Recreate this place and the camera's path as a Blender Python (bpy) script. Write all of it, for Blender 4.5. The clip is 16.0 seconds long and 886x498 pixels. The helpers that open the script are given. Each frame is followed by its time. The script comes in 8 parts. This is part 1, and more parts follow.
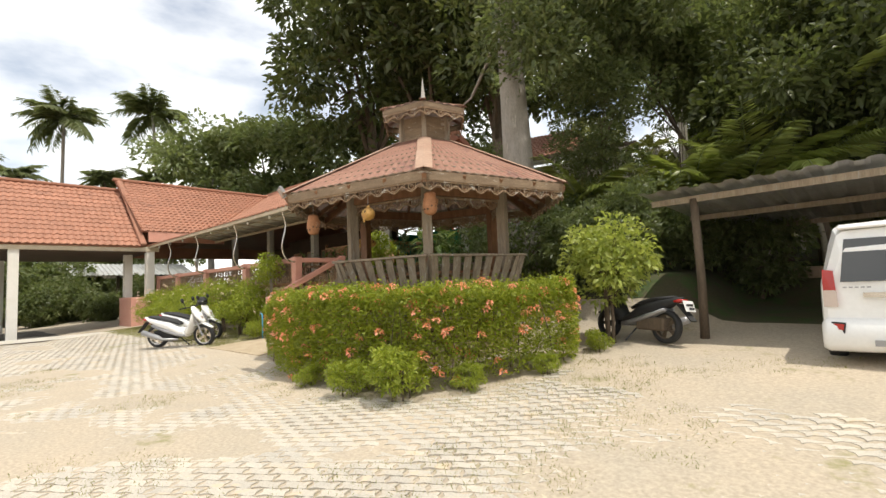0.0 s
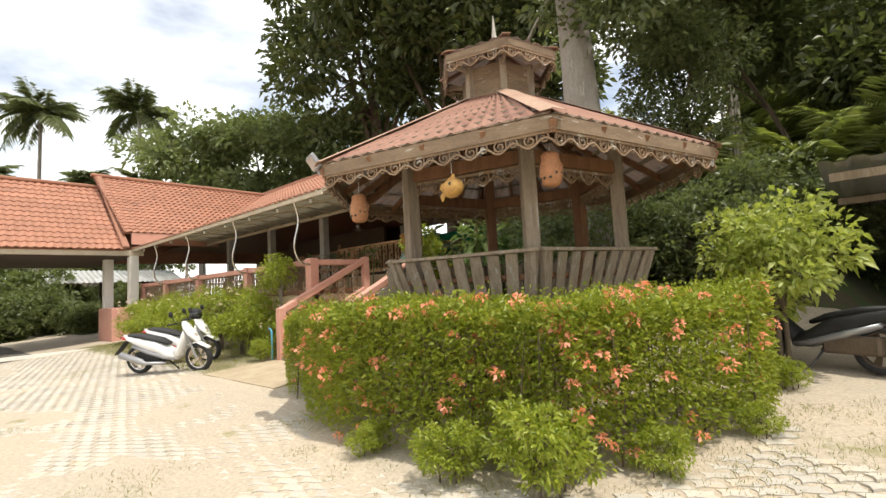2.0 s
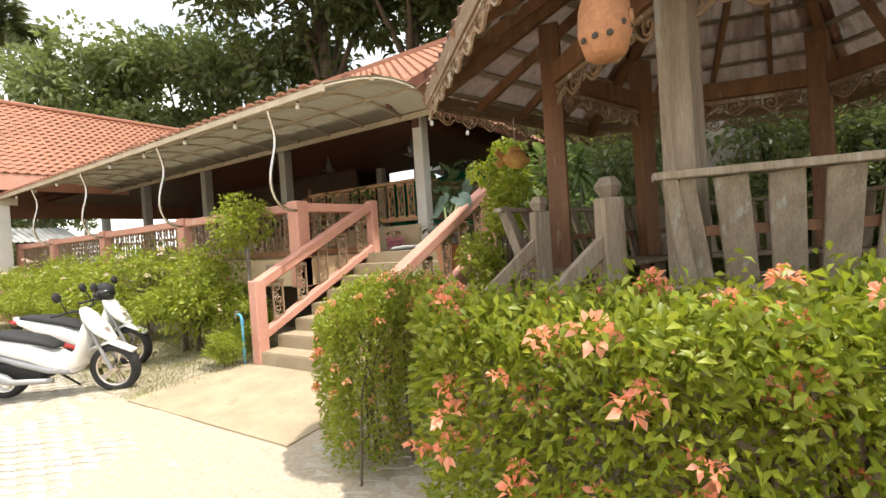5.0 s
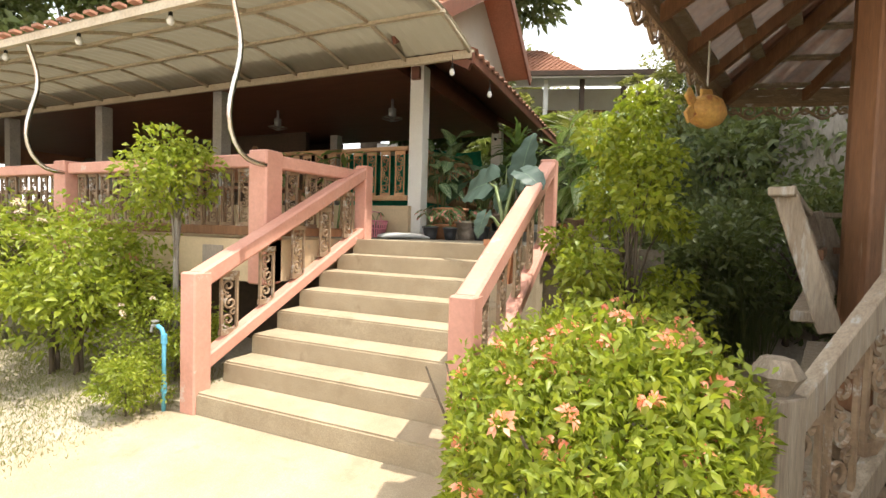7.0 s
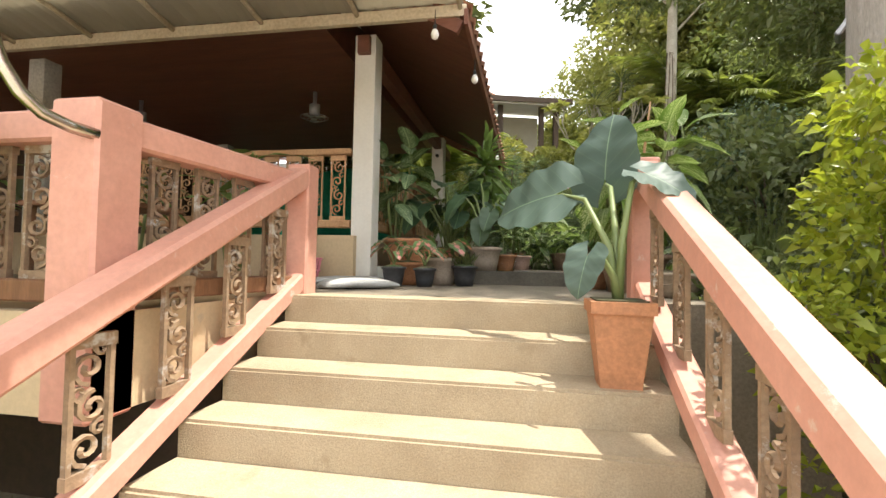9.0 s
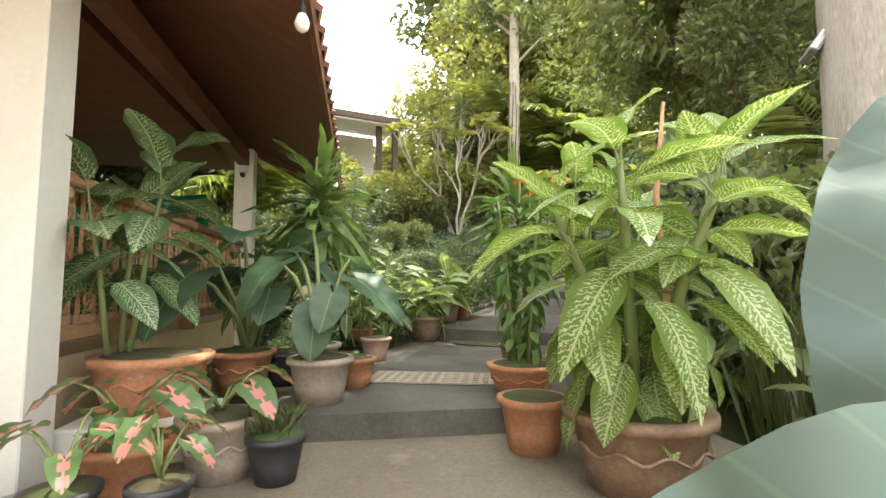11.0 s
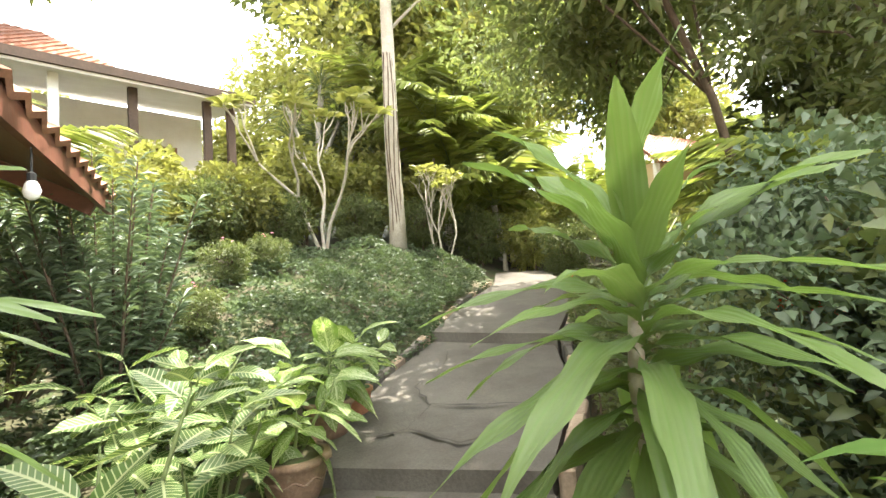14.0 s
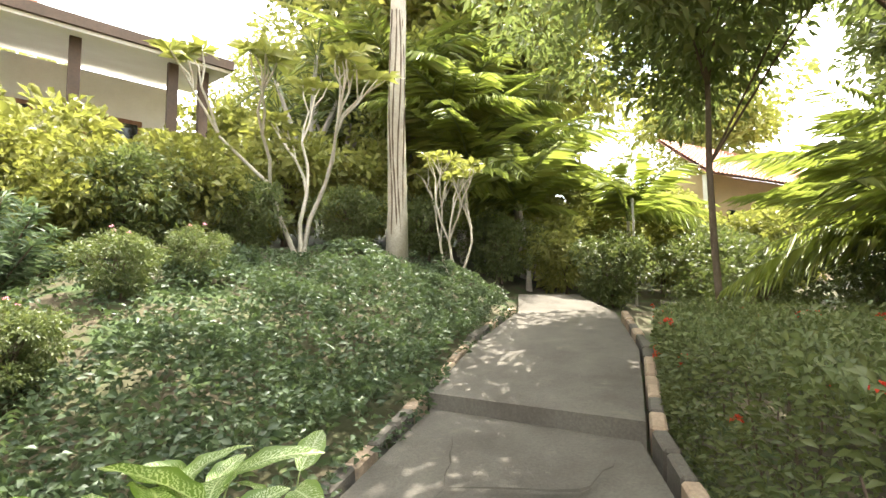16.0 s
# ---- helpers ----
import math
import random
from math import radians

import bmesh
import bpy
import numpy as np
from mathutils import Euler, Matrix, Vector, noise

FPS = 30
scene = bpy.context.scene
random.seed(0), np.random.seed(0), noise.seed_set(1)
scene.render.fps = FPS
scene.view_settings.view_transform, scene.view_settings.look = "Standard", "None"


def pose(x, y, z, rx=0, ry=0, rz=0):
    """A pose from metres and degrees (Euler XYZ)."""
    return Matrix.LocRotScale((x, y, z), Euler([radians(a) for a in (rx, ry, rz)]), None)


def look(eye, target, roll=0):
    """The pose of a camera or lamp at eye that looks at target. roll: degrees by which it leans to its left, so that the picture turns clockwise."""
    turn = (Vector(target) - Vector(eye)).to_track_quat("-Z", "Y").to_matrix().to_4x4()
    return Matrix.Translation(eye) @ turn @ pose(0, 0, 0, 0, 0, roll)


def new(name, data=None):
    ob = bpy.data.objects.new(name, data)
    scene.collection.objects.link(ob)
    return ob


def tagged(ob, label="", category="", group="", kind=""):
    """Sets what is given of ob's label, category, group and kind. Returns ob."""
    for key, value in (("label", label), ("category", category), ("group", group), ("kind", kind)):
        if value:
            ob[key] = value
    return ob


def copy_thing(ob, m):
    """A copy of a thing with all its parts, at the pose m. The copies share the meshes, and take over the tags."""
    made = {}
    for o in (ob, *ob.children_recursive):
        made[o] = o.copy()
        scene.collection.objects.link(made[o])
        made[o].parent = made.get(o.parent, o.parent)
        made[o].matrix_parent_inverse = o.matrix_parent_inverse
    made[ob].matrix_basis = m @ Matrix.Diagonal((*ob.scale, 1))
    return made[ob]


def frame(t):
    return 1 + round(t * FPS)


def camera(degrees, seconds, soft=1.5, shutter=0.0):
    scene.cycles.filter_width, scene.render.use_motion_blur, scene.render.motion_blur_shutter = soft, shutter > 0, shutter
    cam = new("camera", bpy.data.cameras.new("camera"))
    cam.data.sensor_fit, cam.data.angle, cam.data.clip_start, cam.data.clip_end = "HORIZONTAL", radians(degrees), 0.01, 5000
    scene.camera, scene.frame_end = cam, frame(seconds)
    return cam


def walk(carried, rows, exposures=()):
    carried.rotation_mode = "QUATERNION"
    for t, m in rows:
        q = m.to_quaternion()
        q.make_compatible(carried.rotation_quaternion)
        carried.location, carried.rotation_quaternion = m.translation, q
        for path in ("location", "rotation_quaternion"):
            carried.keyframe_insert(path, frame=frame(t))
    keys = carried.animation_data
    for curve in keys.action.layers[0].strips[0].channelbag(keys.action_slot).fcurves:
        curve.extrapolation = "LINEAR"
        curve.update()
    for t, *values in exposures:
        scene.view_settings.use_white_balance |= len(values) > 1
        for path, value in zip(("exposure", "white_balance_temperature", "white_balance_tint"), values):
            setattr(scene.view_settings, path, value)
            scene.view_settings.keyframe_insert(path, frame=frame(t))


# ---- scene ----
cam = camera(86.4, 16.0)
METRES, EYE, TILT, LEAN, TURN = 22.0, 1.53, 0.0, 0.0, 43.0
ROWS = [
    (0.0, 0.0, 0.0, 0.0, 0.19, 4.4, 2.48),
    (0.5, -0.0136, 0.0286, 0.0047, 1.9, 3.68, 3.24),
    (1.0, -0.0323, 0.0565, 0.0064, 1.16, 4.06, 1.86),
    (1.5, -0.0479, 0.0858, 0.0069, -0.3, 4.13, 2.95),
    (2.0, -0.0638, 0.1157, 0.0059, -0.82, 4.79, 3.11),
    (2.5, -0.0773, 0.1485, 0.0055, -2.04, 2.88, 2.24),
    (3.0, -0.0971, 0.1731, 0.0079, 2.04, 1.05, 2.49),
    (3.5, -0.1148, 0.2023, 0.0084, 2.92, -0.17, 2.43),
    (4.0, -0.129, 0.2329, 0.0113, 0.07, -0.61, 3.62),
    (6.5, -0.1901, 0.3845, 0.0113, -19.52, -1.02, 0.02),
    (7.0, -0.1971, 0.4119, 0.0129, -19.43, -2.17, -1.65),
    (7.5, -0.2006, 0.4407, 0.0142, -22.33, -1.68, -1.52),
    (8.0, -0.2066, 0.4696, 0.0136, -24.77, -0.55, -1.1),
    (10.5, -0.1387, 0.614, 0.0384, -48.53, 4.46, -0.55),
    (11.0, -0.1213, 0.6315, 0.0487, -53.34, 4.71, 0.14),
    (11.5, -0.1151, 0.6525, 0.056, -58.13, 4.61, 0.97),
    (12.0, -0.1049, 0.6732, 0.0688, -58.02, 4.51, 2.18),
    (12.5, -0.0856, 0.6869, 0.0756, -59.13, 2.63, 2.55),
    (13.0, -0.0678, 0.6984, 0.0775, -61.49, 2.48, 3.6),
    (13.5, -0.04, 0.7096, 0.0784, -67.08, 2.46, 3.22),
    (14.0, -0.0063, 0.7254, 0.0847, -70.21, 3.36, 3.83),
    (14.5, 0.0195, 0.7424, 0.091, -70.41, 3.46, 1.99),
    (15.0, 0.0498, 0.7497, 0.0919, -70.59, 2.8, 0.66),
    (15.5, 0.0801, 0.759, 0.0945, -70.16, 3.25, 1.16),
    (16.0, 0.1108, 0.7675, 0.0933, -69.16, 4.62, 0.6),
]
walk(cam, [(t, pose(0, 0, EYE, TILT, LEAN, TURN) @ pose(METRES * x, METRES * y, METRES * z, 90 + pitch, roll, yaw)) for t, x, y, z, yaw, pitch, roll in ROWS],
     exposures=[(0, -0.08), (2.5, 0.15), (4.2, 0.32), (6.5, 0.8), (8.2, 0.95), (10.5, 1.65), (12, 2.5), (13, 2.65), (14.2, 2.5), (15, 2.45), (16, 2.4)])

# ---- sky and sun ----
SUN_AZ, SUN_EL = radians(6), radians(69)
world = bpy.data.worlds.new("sky")
scene.world = world
world.use_nodes = True
wn, wl = world.node_tree.nodes, world.node_tree.links
wn.clear()
sky = wn.new("ShaderNodeTexSky")
sky.sky_type, sky.sun_disc = "NISHITA", False
sky.sun_elevation, sky.sun_rotation = SUN_EL, radians(90) - SUN_AZ
sky.air_density, sky.dust_density = 1.2, 2.0
wc = wn.new("ShaderNodeTexCoord")
wm = wn.new("ShaderNodeMapping")
wm.inputs["Scale"].default_value = (1.0, 1.0, 2.6)
wl.new(wc.outputs["Generated"], wm.inputs["Vector"])
cn = wn.new("ShaderNodeTexNoise")
cn.inputs["Scale"].default_value, cn.inputs["Detail"].default_value, cn.inputs["Roughness"].default_value = 2.1, 7, 0.52
wl.new(wm.outputs[0], cn.inputs["Vector"])
cr = wn.new("ShaderNodeMapRange")
cr.inputs["From Min"].default_value, cr.inputs["From Max"].default_value = 0.30, 0.56
wl.new(cn.outputs["Fac"], cr.inputs["Value"])
cmix = wn.new("ShaderNodeMix")
cmix.data_type = "RGBA"
cmix.inputs["B"].default_value = (11.0, 10.9, 10.6, 1)
wl.new(cr.outputs[0], cmix.inputs["Factor"])
wl.new(sky.outputs[0], cmix.inputs["A"])
bg = wn.new("ShaderNodeBackground")
bg.inputs["Strength"].default_value = 0.15
wl.new(cmix.outputs["Result"], bg.inputs["Color"])
wo = wn.new("ShaderNodeOutputWorld")
wl.new(bg.outputs[0], wo.inputs["Surface"])

sun = new("sun", bpy.data.lights.new("sun", "SUN"))
sun.data.energy, sun.data.angle, sun.data.color = 4.1, radians(0.53), (1.0, 0.94, 0.84)
sun.matrix_basis = look((0, 0, 40), (-math.cos(SUN_AZ) * math.cos(SUN_EL), -math.sin(SUN_AZ) * math.cos(SUN_EL), 40 - math.sin(SUN_EL)))

# ---- materials ----
def nodes_of(name):
    m = bpy.data.materials.new(name)
    m.use_nodes = True
    return m, m.node_tree.nodes, m.node_tree.links, m.node_tree.nodes["Principled BSDF"]


def mat(name, c1, c2, rough=0.6, scale=2.0, fine=40.0, bump=0.25, metal=0.0, stretch=(1, 1, 1), wear=None, wear_scale=5.0, wear_at=0.58, piece=0.0, spec=0.4, var=0.2, thin=0.0):
    m, n, l, p = nodes_of(name)
    tc, ob = n.new("ShaderNodeTexCoord"), n.new("ShaderNodeObjectInfo")
    add = n.new("ShaderNodeVectorMath")
    mul = n.new("ShaderNodeMath")
    mul.operation, mul.inputs[1].default_value = "MULTIPLY", 37.0
    l.new(ob.outputs["Random"], mul.inputs[0])
    l.new(tc.outputs["Object"], add.inputs[0])
    l.new(mul.outputs[0], add.inputs[1])
    mp = n.new("ShaderNodeMapping")
    mp.inputs["Scale"].default_value = stretch
    l.new(add.outputs[0], mp.inputs["Vector"])
    big, small = n.new("ShaderNodeTexNoise"), n.new("ShaderNodeTexNoise")
    for t, s, d in ((big, scale, 5), (small, fine, 4)):
        t.inputs["Scale"].default_value, t.inputs["Detail"].default_value, t.inputs["Roughness"].default_value = s, d, 0.62
        l.new(mp.outputs[0], t.inputs["Vector"])
    rg = n.new("ShaderNodeMapRange")
    rg.inputs["From Min"].default_value, rg.inputs["From Max"].default_value = 0.33, 0.67
    l.new(big.outputs["Fac"], rg.inputs["Value"])
    mx = n.new("ShaderNodeMix")
    mx.data_type = "RGBA"
    mx.inputs["A"].default_value, mx.inputs["B"].default_value = (*c1, 1), (*c2, 1)
    l.new(rg.outputs[0], mx.inputs["Factor"])
    hs = n.new("ShaderNodeHueSaturation")
    vr = n.new("ShaderNodeMapRange")
    vr.inputs["From Min"].default_value, vr.inputs["From Max"].default_value = 0.3, 0.7
    vr.inputs["To Min"].default_value, vr.inputs["To Max"].default_value = (1 - var, 1 + 0.9 * var) if bump else (0.97, 1.03)
    l.new(small.outputs["Fac"], vr.inputs["Value"])
    if piece:
        geo = n.new("ShaderNodeNewGeometry")
        sm = n.new("ShaderNodeMath")
        sm.operation = "ADD"
        l.new(geo.outputs["Random Per Island"], sm.inputs[0])
        l.new(ob.outputs["Random"], sm.inputs[1])
        pr = n.new("ShaderNodeMapRange")
        pr.inputs["From Max"].default_value = 2.0
        pr.inputs["To Min"].default_value, pr.inputs["To Max"].default_value = 1 - piece, 1 + piece
        l.new(sm.outputs[0], pr.inputs["Value"])
        pm = n.new("ShaderNodeMath")
        pm.operation = "MULTIPLY"
        l.new(vr.outputs[0], pm.inputs[0])
        l.new(pr.outputs[0], pm.inputs[1])
        l.new(pm.outputs[0], hs.inputs["Value"])
    else:
        l.new(vr.outputs[0], hs.inputs["Value"])
    l.new(mx.outputs["Result"], hs.inputs["Color"])
    last = hs.outputs[0]
    if wear:
        wt = n.new("ShaderNodeTexNoise")
        wt.inputs["Scale"].default_value, wt.inputs["Detail"].default_value, wt.inputs["Roughness"].default_value = wear_scale, 8, 0.7
        l.new(mp.outputs[0], wt.inputs["Vector"])
        wr = n.new("ShaderNodeMapRange")
        wr.inputs["From Min"].default_value, wr.inputs["From Max"].default_value = wear_at, wear_at + 0.08
        l.new(wt.outputs["Fac"], wr.inputs["Value"])
        wx = n.new("ShaderNodeMix")
        wx.data_type = "RGBA"
        wx.inputs["B"].default_value = (*wear, 1)
        l.new(wr.outputs[0], wx.inputs["Factor"])
        l.new(last, wx.inputs["A"])
        last = wx.outputs["Result"]
    l.new(last, p.inputs["Base Color"])
    rr = n.new("ShaderNodeMapRange")
    rr.inputs["To Min"].default_value, rr.inputs["To Max"].default_value = max(0.03, rough - 0.12), min(1, rough + 0.12)
    l.new(small.outputs["Fac"], rr.inputs["Value"])
    l.new(rr.outputs[0], p.inputs["Roughness"])
    p.inputs["Metallic"].default_value, p.inputs["Specular IOR Level"].default_value = metal, spec
    if bump:
        bp = n.new("ShaderNodeBump")
        bp.inputs["Strength"].default_value, bp.inputs["Distance"].default_value = bump, 0.012
        l.new(small.outputs["Fac"], bp.inputs["Height"])
        l.new(bp.outputs[0], p.inputs["Normal"])
    if thin:
        tr, ms = n.new("ShaderNodeBsdfTranslucent"), n.new("ShaderNodeMixShader")
        tr.inputs["Color"].default_value = (0.75, 0.68, 0.58, 1)
        ms.inputs[0].default_value = thin
        l.new(p.outputs[0], ms.inputs[1])
        l.new(tr.outputs[0], ms.inputs[2])
        l.new(ms.outputs[0], n["Material Output"].inputs["Surface"])
    return m


def leaf_mat(name, c1, c2, pattern=None, tint=(1.32, 1.36, 0.86), wob=5.0, wob_amp=1.0, pat_colour=(0.55, 0.62, 0.36), freq=60.0, slant=1.3, glow=0.4, rough=0.42, thresh=0.2, half=0.1, vein=True):
    """Leaf: colour by island and object, light passing through, an optional pattern of veins in the leaf's own axes (along y)."""
    m, n, l, p = nodes_of(name)
    if c1[1] > c1[0]:
        c1, c2 = ((c[0] * 1.12, c[1] * 0.96, c[2] * 1.2) for c in (c1, c2))
    geo, ob, tc = n.new("ShaderNodeNewGeometry"), n.new("ShaderNodeObjectInfo"), n.new("ShaderNodeTexCoord")
    sm = n.new("ShaderNodeMath")
    sm.operation = "ADD"
    l.new(geo.outputs["Random Per Island"], sm.inputs[0])
    l.new(ob.outputs["Random"], sm.inputs[1])
    hf = n.new("ShaderNodeMath")
    hf.operation = "FRACT"
    l.new(sm.outputs[0], hf.inputs[0])
    nz = n.new("ShaderNodeTexNoise")
    nz.inputs["Scale"].default_value, nz.inputs["Detail"].default_value = (3.0 if pattern is None else 14.0), 3
    l.new(tc.outputs["Object"], nz.inputs["Vector"])
    av = n.new("ShaderNodeMath")
    av.operation = "MULTIPLY_ADD"
    av.inputs[1].default_value = 0.6
    l.new(hf.outputs[0], av.inputs[0])
    nr = n.new("ShaderNodeMath")
    nr.operation, nr.inputs[1].default_value = "MULTIPLY", 0.4
    l.new(nz.outputs["Fac"], nr.inputs[0])
    l.new(nr.outputs[0], av.inputs[2])
    mx = n.new("ShaderNodeMix")
    mx.data_type = "RGBA"
    mx.inputs["A"].default_value, mx.inputs["B"].default_value = (*c1, 1), (*c2, 1)
    l.new(av.outputs[0], mx.inputs["Factor"])
    last = mx.outputs["Result"]
    if pattern:
        sp = n.new("ShaderNodeSeparateXYZ")
        l.new(tc.outputs["Object"], sp.inputs[0])
        ab = n.new("ShaderNodeMath")
        ab.operation = "ABSOLUTE"
        l.new(sp.outputs["X"], ab.inputs[0])
        ph = n.new("ShaderNodeMath")
        ph.operation, ph.inputs[1].default_value = "MULTIPLY_ADD", -slant
        l.new(ab.outputs[0], ph.inputs[0])
        l.new(sp.outputs["Y"], ph.inputs[2])
        fq = n.new("ShaderNodeMath")
        fq.operation, fq.inputs[1].default_value = "MULTIPLY", freq
        l.new(ph.outputs[0], fq.inputs[0])
        wobble = n.new("ShaderNodeTexNoise")
        wobble.inputs["Scale"].default_value, wobble.inputs["Detail"].default_value = wob, 4
        l.new(tc.outputs["Object"], wobble.inputs["Vector"])
        ws = n.new("ShaderNodeMath")
        ws.operation, ws.inputs[1].default_value = "MULTIPLY_ADD", wob_amp
        l.new(wobble.outputs["Fac"], ws.inputs[0])
        l.new(fq.outputs[0], ws.inputs[2])
        sn = n.new("ShaderNodeMath")
        sn.operation = "SINE"
        l.new(ws.outputs[0], sn.inputs[0])
        th = n.new("ShaderNodeMapRange")
        th.inputs["From Min"].default_value, th.inputs["From Max"].default_value = thresh, thresh + 0.25
        l.new(sn.outputs[0], th.inputs["Value"])
        # the pattern leaves the margin and keeps near the midrib
        mr = n.new("ShaderNodeMapRange")
        mr.inputs["From Min"].default_value, mr.inputs["From Max"].default_value = half, half * 0.72
        l.new(ab.outputs[0], mr.inputs["Value"])
        mm = n.new("ShaderNodeMath")
        mm.operation = "MULTIPLY"
        l.new(th.outputs[0], mm.inputs[0])
        l.new(mr.outputs[0], mm.inputs[1])
        rib = n.new("ShaderNodeMapRange")
        rib.inputs["From Min"].default_value, rib.inputs["From Max"].default_value = 0.006, 0.003
        l.new(ab.outputs[0], rib.inputs["Value"])
        mxm = n.new("ShaderNodeMath")
        mxm.operation = "MAXIMUM"
        l.new(mm.outputs[0], mxm.inputs[0])
        if vein:
            l.new(rib.outputs[0], mxm.inputs[1])
        px = n.new("ShaderNodeMix")
        px.data_type = "RGBA"
        px.inputs["B"].default_value = (*pat_colour, 1)
        l.new(mxm.outputs[0], px.inputs["Factor"])
        l.new(last, px.inputs["A"])
        last = px.outputs["Result"]
        bp = n.new("ShaderNodeBump")
        bp.inputs["Strength"].default_value, bp.inputs["Distance"].default_value = 0.3, min(0.002, 0.09 / freq)
        l.new(sn.outputs[0], bp.inputs["Height"])
        l.new(bp.outputs[0], p.inputs["Normal"])
    l.new(last, p.inputs["Base Color"])
    p.inputs["Roughness"].default_value, p.inputs["Specular IOR Level"].default_value = rough, 0.45
    tr = n.new("ShaderNodeBsdfTranslucent")
    gm = n.new("ShaderNodeMix")
    gm.data_type, gm.blend_type = "RGBA", "MULTIPLY"
    gm.inputs["Factor"].default_value = 1.0
    gm.inputs["B"].default_value = (*tint, 1)
    l.new(last, gm.inputs["A"])
    l.new(gm.outputs["Result"], tr.inputs["Color"])
    ms = n.new("ShaderNodeMixShader")
    ms.inputs[0].default_value = glow
    l.new(p.outputs[0], ms.inputs[1])
    l.new(tr.outputs[0], ms.inputs[2])
    l.new(ms.outputs[0], n["Material Output"].inputs["Surface"])
    return m


SAND = mat("sandy_soil", (0.44, 0.365, 0.27), (0.38, 0.33, 0.255), 0.95, 0.7, 26, 0.5, wear=(0.26, 0.24, 0.12), wear_scale=1.1, wear_at=0.60)
SOIL = mat("garden_soil", (0.085, 0.064, 0.04), (0.07, 0.075, 0.032), 0.95, 1.2, 20, 0.7, wear=(0.055, 0.085, 0.025), wear_scale=2.0, wear_at=0.5)
PAVER = mat("paver_concrete", (0.40, 0.37, 0.32), (0.50, 0.45, 0.37), 0.9, 1.6, 60, 0.35, piece=0.12, wear=(0.52, 0.43, 0.31), wear_scale=3.0, wear_at=0.55)
TILE = mat("terracotta_roof_tile", (0.37, 0.175, 0.11), (0.29, 0.14, 0.09), 0.75, 1.5, 30, 0.3, piece=0.15, wear=(0.20, 0.10, 0.07), wear_scale=1.3, wear_at=0.62)
PINK = mat("salmon_paint", (0.62, 0.33, 0.25), (0.55, 0.27, 0.20), 0.6, 1.6, 30, 0.12, wear=(0.60, 0.50, 0.43), wear_scale=4.5, wear_at=0.63, var=0.08)
GREYWOOD = mat("weathered_grey_wood", (0.33, 0.27, 0.20), (0.22, 0.17, 0.12), 0.85, 3.0, 22, 0.5, stretch=(6, 6, 0.6), piece=0.2, wear=(0.36, 0.34, 0.30), wear_scale=2.6, wear_at=0.58)
BROWNWOOD = mat("brown_stained_wood", (0.24, 0.12, 0.06), (0.16, 0.075, 0.035), 0.6, 2.0, 20, 0.35, stretch=(5, 5, 0.7), piece=0.15, wear=(0.30, 0.22, 0.15), wear_scale=2.2, wear_at=0.62)
CARVED = mat("carved_wood", (0.30, 0.21, 0.13), (0.20, 0.13, 0.08), 0.8, 4.0, 40, 0.4, piece=0.2, wear=(0.48, 0.45, 0.40), wear_scale=6.0, wear_at=0.56)
TEAK = mat("carved_teak", (0.52, 0.33, 0.18), (0.40, 0.22, 0.11), 0.65, 4.0, 40, 0.3, piece=0.15)
FASCIA = mat("pale_weathered_board", (0.27, 0.195, 0.125), (0.18, 0.125, 0.08), 0.85, 2.5, 25, 0.4, stretch=(1, 1, 5), wear=(0.5, 0.45, 0.38), wear_scale=4.0, wear_at=0.6)
RUST = mat("rusty_red_sheet", (0.24, 0.115, 0.075), (0.31, 0.165, 0.115), 0.7, 1.6, 20, 0.2, wear=(0.17, 0.08, 0.06), wear_scale=1.8, wear_at=0.56, thin=0.05)
RIDGE = mat("faded_ridge_sheet", (0.40, 0.27, 0.19), (0.32, 0.19, 0.13), 0.65, 2.0, 25, 0.2)
STEEL = mat("corrugated_galvanised_sheet", (0.55, 0.56, 0.55), (0.44, 0.43, 0.40), 0.45, 1.5, 20, 0.1, metal=0.6)
CREAMSTEEL = mat("cream_painted_steel", (0.56, 0.49, 0.37), (0.46, 0.38, 0.27), 0.55, 3.0, 30, 0.1, wear=(0.30, 0.17, 0.09), wear_scale=5.0, wear_at=0.64)
CHROME = mat("bright_stainless_steel", (0.62, 0.58, 0.52), (0.5, 0.46, 0.40), 0.22, 4.0, 40, 0.0, metal=1.0)
WHITE = mat("white_wall_paint", (0.74, 0.72, 0.66), (0.66, 0.63, 0.56), 0.7, 1.2, 30, 0.06, wear=(0.5, 0.46, 0.38), wear_scale=2.5, wear_at=0.68, var=0.04)
GREYCOL = mat("grey_post_paint", (0.50, 0.48, 0.43), (0.40, 0.38, 0.33), 0.75, 2.0, 30, 0.15, wear=(0.28, 0.25, 0.2), wear_scale=3.5, wear_at=0.62)
CREAM = mat("cream_render", (0.60, 0.46, 0.28), (0.52, 0.40, 0.25), 0.8, 1.6, 40, 0.1, wear=(0.40, 0.33, 0.24), wear_scale=3.0, wear_at=0.64, var=0.07)
CEIL = mat("dark_red_ceiling_board", (0.20, 0.085, 0.055), (0.15, 0.062, 0.04), 0.5, 2.0, 12, 0.15, stretch=(0.5, 4, 1), spec=0.3)
# gloom of interiors and undersides put into a dark brown; also plain dark boards
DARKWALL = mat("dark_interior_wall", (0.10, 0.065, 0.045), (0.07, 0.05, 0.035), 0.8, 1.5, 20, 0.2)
STEP = mat("washed_pebble_concrete", (0.44, 0.36, 0.245), (0.35, 0.275, 0.18), 0.9, 2.2, 110, 0.6, wear=(0.33, 0.26, 0.17), wear_scale=3.2, wear_at=0.57)
